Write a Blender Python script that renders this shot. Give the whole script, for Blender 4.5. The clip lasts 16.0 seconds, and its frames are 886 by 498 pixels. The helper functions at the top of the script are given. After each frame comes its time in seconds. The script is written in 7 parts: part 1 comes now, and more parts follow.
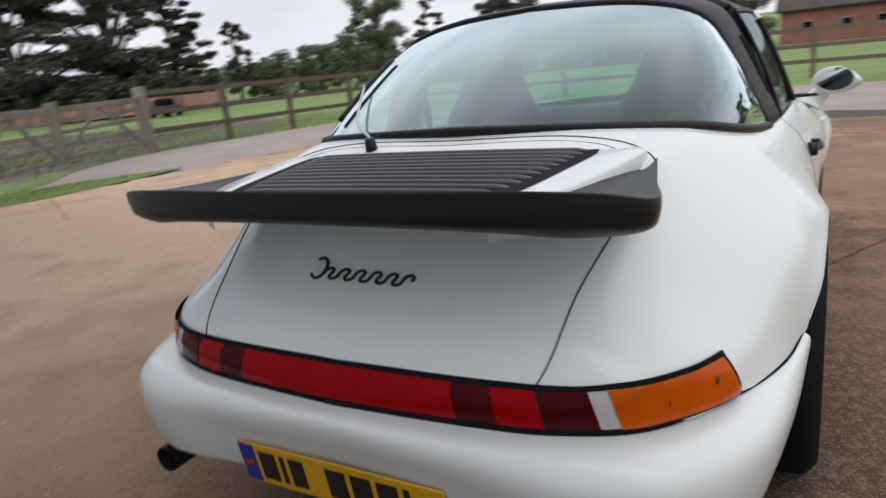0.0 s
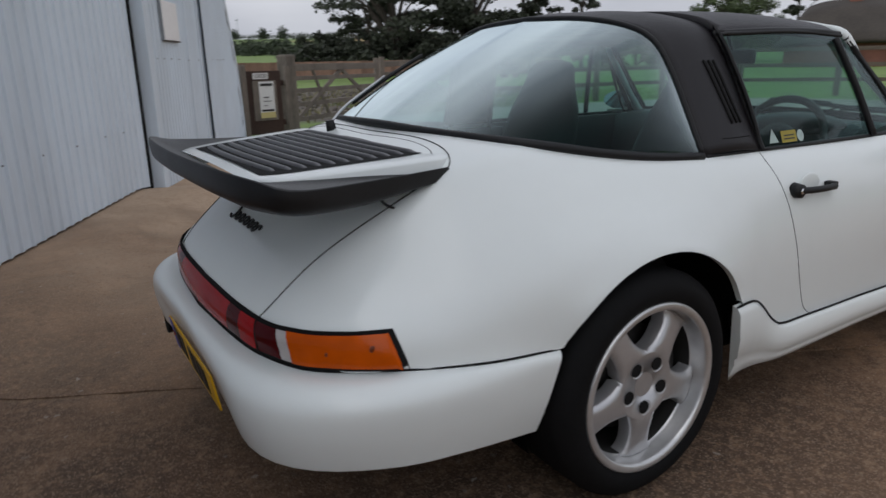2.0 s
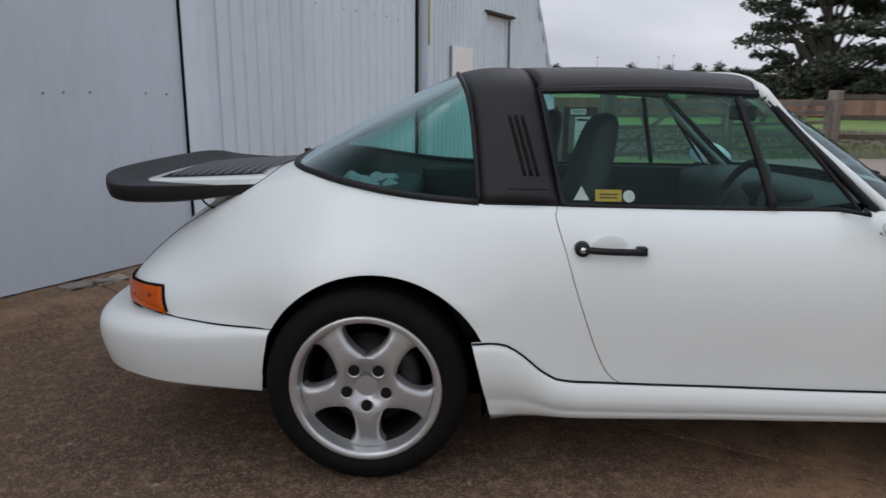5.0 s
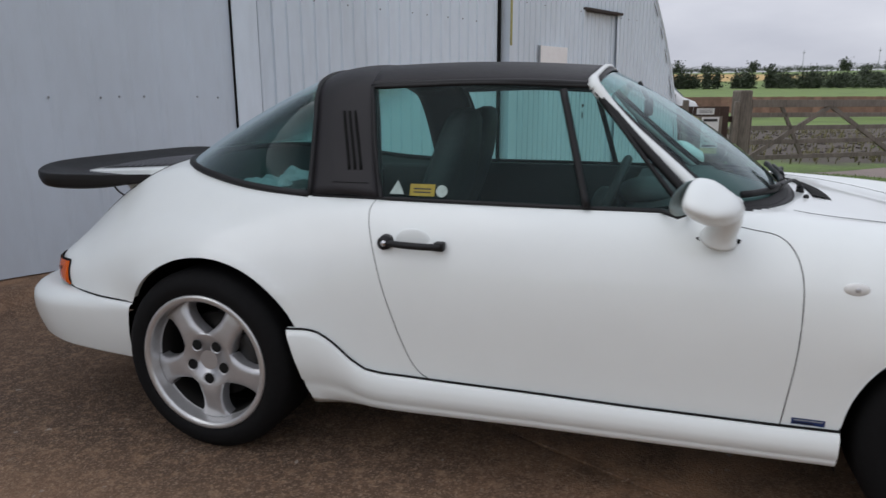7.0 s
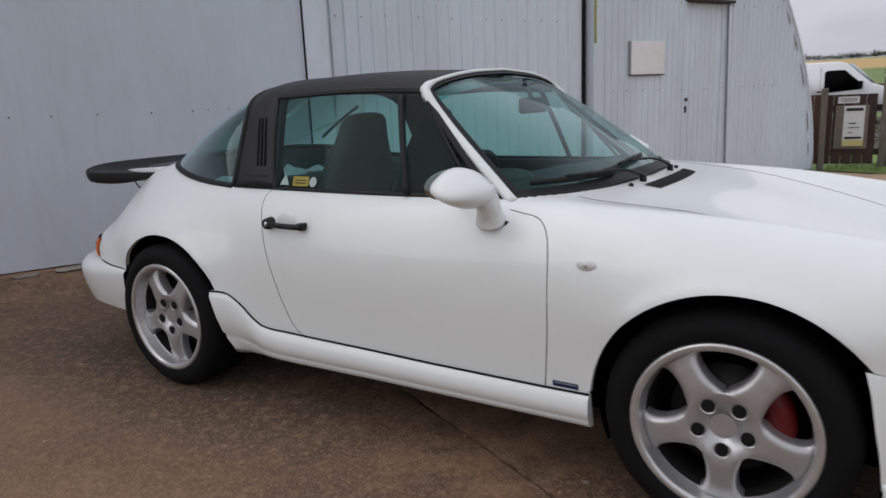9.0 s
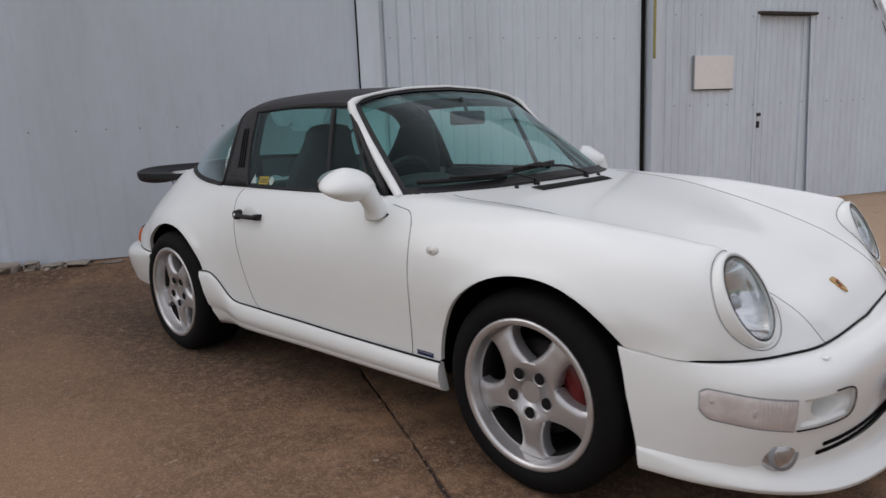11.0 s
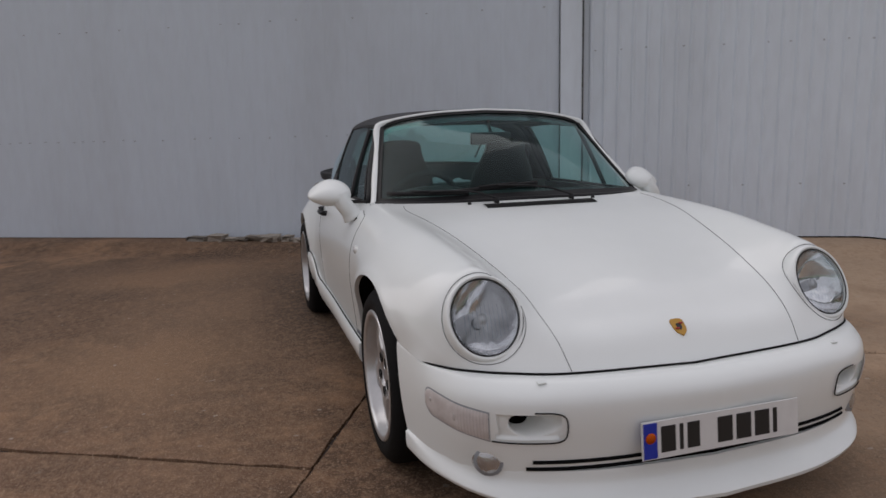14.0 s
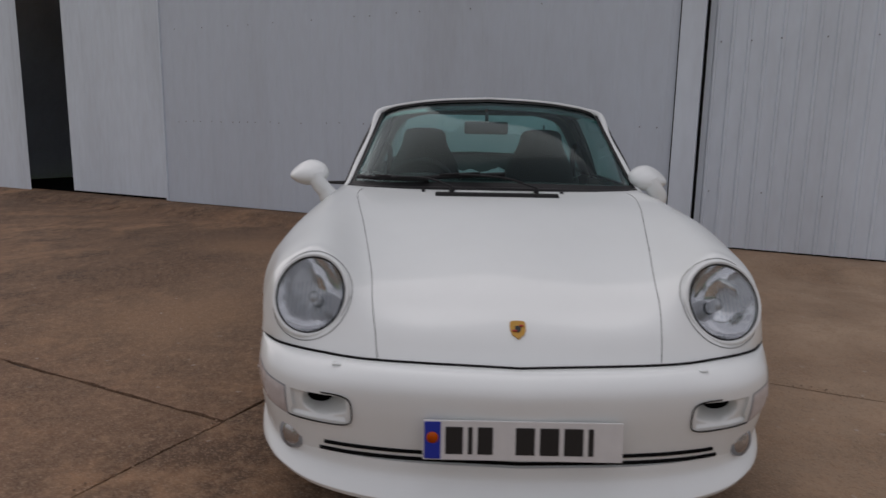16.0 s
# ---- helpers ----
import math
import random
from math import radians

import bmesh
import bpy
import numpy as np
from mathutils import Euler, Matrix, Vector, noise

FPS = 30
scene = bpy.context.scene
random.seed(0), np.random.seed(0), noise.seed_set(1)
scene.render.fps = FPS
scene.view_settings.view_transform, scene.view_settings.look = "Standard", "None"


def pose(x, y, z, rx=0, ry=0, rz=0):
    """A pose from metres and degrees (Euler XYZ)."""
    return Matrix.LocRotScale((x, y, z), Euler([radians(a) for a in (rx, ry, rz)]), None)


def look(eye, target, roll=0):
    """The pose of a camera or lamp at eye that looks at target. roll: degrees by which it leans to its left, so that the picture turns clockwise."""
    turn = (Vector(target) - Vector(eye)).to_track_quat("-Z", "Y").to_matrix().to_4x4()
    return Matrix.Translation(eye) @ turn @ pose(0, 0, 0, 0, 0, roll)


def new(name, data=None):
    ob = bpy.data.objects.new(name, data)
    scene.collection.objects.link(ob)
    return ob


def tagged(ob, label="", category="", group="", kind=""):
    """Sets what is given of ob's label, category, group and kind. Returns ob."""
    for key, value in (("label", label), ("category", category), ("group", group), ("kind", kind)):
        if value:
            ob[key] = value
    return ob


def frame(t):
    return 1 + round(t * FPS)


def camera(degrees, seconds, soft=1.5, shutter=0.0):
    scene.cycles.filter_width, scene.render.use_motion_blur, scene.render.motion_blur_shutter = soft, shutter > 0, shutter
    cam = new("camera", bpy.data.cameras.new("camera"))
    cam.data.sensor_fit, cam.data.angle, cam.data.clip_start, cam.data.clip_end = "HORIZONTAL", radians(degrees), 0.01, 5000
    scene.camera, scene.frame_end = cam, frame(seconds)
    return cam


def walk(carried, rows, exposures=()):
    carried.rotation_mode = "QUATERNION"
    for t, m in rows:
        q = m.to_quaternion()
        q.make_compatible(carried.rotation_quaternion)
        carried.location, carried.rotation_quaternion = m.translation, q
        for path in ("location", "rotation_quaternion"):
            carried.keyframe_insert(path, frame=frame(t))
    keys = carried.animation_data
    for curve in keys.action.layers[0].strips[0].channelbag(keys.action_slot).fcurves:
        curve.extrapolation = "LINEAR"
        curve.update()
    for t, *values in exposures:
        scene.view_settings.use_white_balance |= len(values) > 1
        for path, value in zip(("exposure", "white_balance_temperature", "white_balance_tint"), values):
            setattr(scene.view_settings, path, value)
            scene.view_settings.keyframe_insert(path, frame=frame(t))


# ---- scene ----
cam = camera(66.9, 16.0, shutter=0.5)
PATH = [
    (0, (-1.873, -0.838, 1.126), (-0.207, 0.144, 0.615), -5.6),
    (0.5, (-1.811, -1.16, 1.14), (-0.363, 0.095, 0.566), -4.1),
    (1, (-1.689, -1.428, 1.163), (-0.327, -0.085, 0.579), -4.1),
    (1.5, (-1.512, -1.661, 1.18), (-0.271, -0.197, 0.619), -2.2),
    (2, (-1.299, -1.91, 1.158), (-0.279, -0.278, 0.617), -1.1),
    (2.5, (-1.078, -2.052, 1.187), (-0.181, -0.354, 0.628), -1.4),
    (3, (-0.84, -2.17, 1.202), (-0.175, -0.363, 0.661), -2.1),
    (3.2, (-0.75, -2.253, 1.218), (-0.195, -0.397, 0.72), -1.9),
    (5.3, (0.485, -2.766, 1.19), (0.299, -0.825, 0.747), 1.1),
    (5.5, (0.587, -2.741, 1.178), (0.324, -0.808, 0.739), 1.4),
    (6, (0.823, -2.684, 1.176), (0.463, -0.766, 0.737), 0.5),
    (6.5, (1.118, -2.665, 1.171), (0.605, -0.778, 0.751), 0.7),
    (7, (1.409, -2.625, 1.182), (0.825, -0.763, 0.745), -0.2),
    (7.5, (1.686, -2.553, 1.186), (0.939, -0.744, 0.777), -2.2),
    (8, (2.029, -2.608, 1.181), (1.166, -0.86, 0.733), -2.1),
    (8.5, (2.295, -2.573, 1.168), (1.352, -0.859, 0.75), -1.9),
    (9, (2.551, -2.521, 1.173), (1.483, -0.884, 0.749), -2.5),
    (9.5, (2.861, -2.534, 1.136), (1.701, -0.959, 0.722), -1.8),
    (10, (3.07, -2.472, 1.108), (1.836, -0.954, 0.692), -0.7),
    (10.2, (3.134, -2.449, 1.115), (1.872, -0.948, 0.724), -0.7),
    (12.3, (3.989, -1.992, 1.132), (2.368, -0.883, 0.756), -3.1),
    (12.5, (4.082, -1.916, 1.15), (2.407, -0.886, 0.784), -2.3),
    (13, (4.24, -1.705, 1.145), (2.501, -0.774, 0.816), -1.3),
    (13.5, (4.393, -1.472, 1.16), (2.573, -0.724, 0.803), -1.8),
    (14, (4.57, -1.251, 1.168), (2.683, -0.68, 0.836), -1.4),
    (14.5, (4.614, -0.994, 1.159), (2.685, -0.604, 0.804), -0.2),
    (15, (4.631, -0.745, 1.176), (2.678, -0.488, 0.832), -0.5),
    (15.5, (4.732, -0.456, 1.178), (2.764, -0.396, 0.825), 0.9),
    (16, (4.735, -0.209, 1.133), (2.765, -0.218, 0.786), 1.0),
]
EXPOSURES = [(0.0, .56, 6500, 11), (0.5, .30, 6400, 11), (1.0, .05, 6350, 11), (2.5, -.10, 6250, 10), (6.0, .19, 6250, 11), (9.0, .08, 6400, 13), (10.2, .07, 6550, 14),
             (12.5, .06, 6600, 15), (13.5, -.27, 6650, 15), (14.5, -.24, 6650, 16), (15.5, -.43, 6650, 16), (16.0, -.43, 6650, 16)]
walk(cam, [(t, look(eye, target, roll)) for t, eye, target, roll in PATH], EXPOSURES)

# ---- world, sun, exposure ----
SUN_AZ, SUN_EL = radians(190), radians(28)
world = bpy.data.worlds.new("overcast_sky")
scene.world = world
world.use_nodes = True
wn, wl = world.node_tree.nodes, world.node_tree.links
wn.clear()
w_out = wn.new("ShaderNodeOutputWorld")
w_bg = wn.new("ShaderNodeBackground")
w_sky = wn.new("ShaderNodeTexSky")
w_sky.sky_type = "NISHITA"
w_sky.sun_disc = False
w_sky.sun_elevation = SUN_EL
w_sky.sun_rotation = radians(90) - SUN_AZ
w_sky.air_density, w_sky.dust_density = 1.0, 4.0
w_hsv = wn.new("ShaderNodeHueSaturation")
w_hsv.inputs["Saturation"].default_value = 0.25
w_tex = wn.new("ShaderNodeTexCoord")
w_map = wn.new("ShaderNodeMapping")
w_map.inputs["Scale"].default_value = (1.0, 1.0, 3.2)
w_noise = wn.new("ShaderNodeTexNoise")
w_noise.inputs["Scale"].default_value = 2.2
w_noise.inputs["Detail"].default_value = 6
w_ramp = wn.new("ShaderNodeValToRGB")
w_ramp.color_ramp.elements[0].position, w_ramp.color_ramp.elements[1].position = 0.32, 0.68
w_ramp.color_ramp.elements[0].color = (6.7, 6.9, 7.7, 1)
w_ramp.color_ramp.elements[1].color = (10.4, 10.5, 11.0, 1)
w_mix = wn.new("ShaderNodeMix")
w_mix.data_type = "RGBA"
w_mix.inputs[0].default_value = 0.85
wl.new(w_tex.outputs["Generated"], w_map.inputs["Vector"])
wl.new(w_map.outputs["Vector"], w_noise.inputs["Vector"])
wl.new(w_noise.outputs["Fac"], w_ramp.inputs["Fac"])
wl.new(w_sky.outputs["Color"], w_hsv.inputs["Color"])
wl.new(w_hsv.outputs["Color"], w_mix.inputs[6])
w_sep = wn.new("ShaderNodeSeparateXYZ")
w_rise = wn.new("ShaderNodeMapRange")
w_rise.inputs["To Min"].default_value, w_rise.inputs["To Max"].default_value = 0.76, 1.12
w_dim = wn.new("ShaderNodeVectorMath")
w_dim.operation = "SCALE"
wl.new(w_tex.outputs["Generated"], w_sep.inputs["Vector"])
wl.new(w_sep.outputs["Z"], w_rise.inputs["Value"])
wl.new(w_ramp.outputs["Color"], w_dim.inputs[0])
wl.new(w_rise.outputs["Result"], w_dim.inputs["Scale"])
wl.new(w_dim.outputs["Vector"], w_mix.inputs[7])
wl.new(w_mix.outputs[2], w_bg.inputs["Color"])
w_bg.inputs["Strength"].default_value = 0.096
wl.new(w_bg.outputs["Background"], w_out.inputs["Surface"])

sun_data = bpy.data.lights.new("sun", "SUN")
sun_data.energy, sun_data.angle, sun_data.color = 1.8, radians(100), (1.0, 0.97, 0.92)
sun = new("sun", sun_data)
sun.matrix_world = look((0, 0, 30), (-math.cos(SUN_AZ) * 30, -math.sin(SUN_AZ) * 30, 30 - math.tan(SUN_EL) * 30))

# ---- materials ----


def ramp_node(nt, stops):
    r = nt.nodes.new("ShaderNodeValToRGB")
    while len(r.color_ramp.elements) < len(stops):
        r.color_ramp.elements.new(0.5)
    for e, (p, c) in zip(r.color_ramp.elements, stops):
        e.position, e.color = p, (*c, 1)
    return r


def material(name, color, rough=0.5, metal=0.0, grain=0.0, grain_scale=60.0, stain=0.0, stain_scale=2.0, bump=0.0, bump_scale=80.0,
             coat=0.0, spec=0.5, island=0.0, second=None, stretch=(1, 1, 1), rough_var=0.0, per_object=0.0):
    """A principled material whose colour varies at two scales, with fine relief."""
    m = bpy.data.materials.new(name)
    m.use_nodes = True
    nt = m.node_tree
    b = nt.nodes["Principled BSDF"]
    b.inputs["Roughness"].default_value, b.inputs["Metallic"].default_value = rough, metal
    b.inputs["Coat Weight"].default_value = coat
    b.inputs["Coat Roughness"].default_value = 0.05
    b.inputs["Specular IOR Level"].default_value = spec
    geo = nt.nodes.new("ShaderNodeTexCoord")
    mp = nt.nodes.new("ShaderNodeMapping")
    mp.inputs["Scale"].default_value = stretch
    nt.links.new(geo.outputs["Object"], mp.inputs["Vector"])

    def noise_at(scale, detail=4):
        n = nt.nodes.new("ShaderNodeTexNoise")
        n.inputs["Scale"].default_value, n.inputs["Detail"].default_value = scale, detail
        nt.links.new(mp.outputs["Vector"], n.inputs["Vector"])
        return n

    dark = second or tuple(c * 0.45 for c in color)
    base = nt.nodes.new("ShaderNodeMix")
    base.data_type = "RGBA"
    base.inputs[6].default_value, base.inputs[7].default_value = (*color, 1), (*dark, 1)
    last = None
    for amount, scale, lo, hi in ((stain, stain_scale, 0.42, 0.68), (grain, grain_scale, 0.35, 0.7)):
        if not amount:
            continue
        n = noise_at(scale, 6)
        r = nt.nodes.new("ShaderNodeMapRange")
        r.inputs["From Min"].default_value, r.inputs["From Max"].default_value, r.inputs["To Max"].default_value = lo, hi, amount
        nt.links.new(n.outputs["Fac"], r.inputs["Value"])
        if last is None:
            last = r.outputs["Result"]
        else:
            a = nt.nodes.new("ShaderNodeMath")
            a.operation, a.use_clamp = "ADD", True
            nt.links.new(last, a.inputs[0])
            nt.links.new(r.outputs["Result"], a.inputs[1])
            last = a.outputs[0]
    if last is None:
        base.inputs[0].default_value = 0
    else:
        nt.links.new(last, base.inputs[0])
    color_out = base.outputs[2]
    if island or per_object:
        src = nt.nodes.new("ShaderNodeNewGeometry").outputs["Random Per Island"] if island else nt.nodes.new("ShaderNodeObjectInfo").outputs["Random"]
        h = nt.nodes.new("ShaderNodeHueSaturation")
        r = nt.nodes.new("ShaderNodeMapRange")
        amt = island or per_object
        r.inputs["To Min"].default_value, r.inputs["To Max"].default_value = 1 - amt, 1 + amt
        nt.links.new(src, r.inputs["Value"])
        nt.links.new(r.outputs["Result"], h.inputs["Value"])
        nt.links.new(color_out, h.inputs["Color"])
        color_out = h.outputs["Color"]
    nt.links.new(color_out, b.inputs["Base Color"])
    if rough_var:
        n = noise_at(stain_scale * 3)
        r = nt.nodes.new("ShaderNodeMapRange")
        r.inputs["To Min"].default_value, r.inputs["To Max"].default_value = max(0, rough - rough_var), min(1, rough + rough_var)
        nt.links.new(n.outputs["Fac"], r.inputs["Value"])
        nt.links.new(r.outputs["Result"], b.inputs["Roughness"])
    if bump:
        n = noise_at(bump_scale, 5)
        bn = nt.nodes.new("ShaderNodeBump")
        bn.inputs["Strength"].default_value, bn.inputs["Distance"].default_value = bump, 0.01
        nt.links.new(n.outputs["Fac"], bn.inputs["Height"])
        nt.links.new(bn.outputs["Normal"], b.inputs["Normal"])
    return m


def glass_material(name, tint, gloss=0.02, base=0.075, haze=0.0, rise=3.2, sheen=1.0, gain=1.0):
    """Tinted see-through glass with a sheen that grows at a glancing angle, and a pale haze that puts dust and
    scattered light into the colour.
    """
    m = bpy.data.materials.new(name)
    m.use_nodes = True
    nt = m.node_tree
    nt.nodes.remove(nt.nodes["Principled BSDF"])
    tr, gl, mix, lw, df, haze_mix = (nt.nodes.new("ShaderNode" + k) for k in ("BsdfTransparent", "BsdfGlossy", "MixShader", "LayerWeight", "BsdfDiffuse", "MixShader"))
    tr.inputs["Color"].default_value = (*tint, 1)
    gl.inputs["Roughness"].default_value = gloss
    gl.inputs["Color"].default_value = (0.82 * sheen, 0.94 * sheen, 0.96 * sheen, 1)
    df.inputs["Color"].default_value = (0.46, 0.58, 0.60, 1)
    lw.inputs["Blend"].default_value = 0.5
    power, scale_ = nt.nodes.new("ShaderNodeMath"), nt.nodes.new("ShaderNodeMath")
    power.operation, power.inputs[1].default_value = "POWER", rise
    scale_.operation, scale_.inputs[1].default_value, scale_.inputs[2].default_value = "MULTIPLY_ADD", gain * (1 - base), base
    scale_.use_clamp = True
    nt.links.new(lw.outputs["Facing"], power.inputs[0])
    nt.links.new(power.outputs[0], scale_.inputs[0])
    nt.links.new(scale_.outputs[0], mix.inputs["Fac"])
    noise_d = nt.nodes.new("ShaderNodeTexNoise")
    noise_d.inputs["Scale"].default_value = 3.0
    noise_d.inputs["Detail"].default_value = 5.0
    rng = nt.nodes.new("ShaderNodeMapRange")
    rng.inputs["To Min"].default_value, rng.inputs["To Max"].default_value = haze * .6, haze * 1.4
    nt.links.new(noise_d.outputs["Fac"], rng.inputs["Value"])
    nt.links.new(rng.outputs["Result"], haze_mix.inputs["Fac"])
    nt.links.new(tr.outputs["BSDF"], haze_mix.inputs[1])
    nt.links.new(df.outputs["BSDF"], haze_mix.inputs[2])
    nt.links.new(haze_mix.outputs["Shader"], mix.inputs[1])
    nt.links.new(gl.outputs["BSDF"], mix.inputs[2])
    nt.links.new(mix.outputs["Shader"], nt.nodes["Material Output"].inputs["Surface"])
    return m



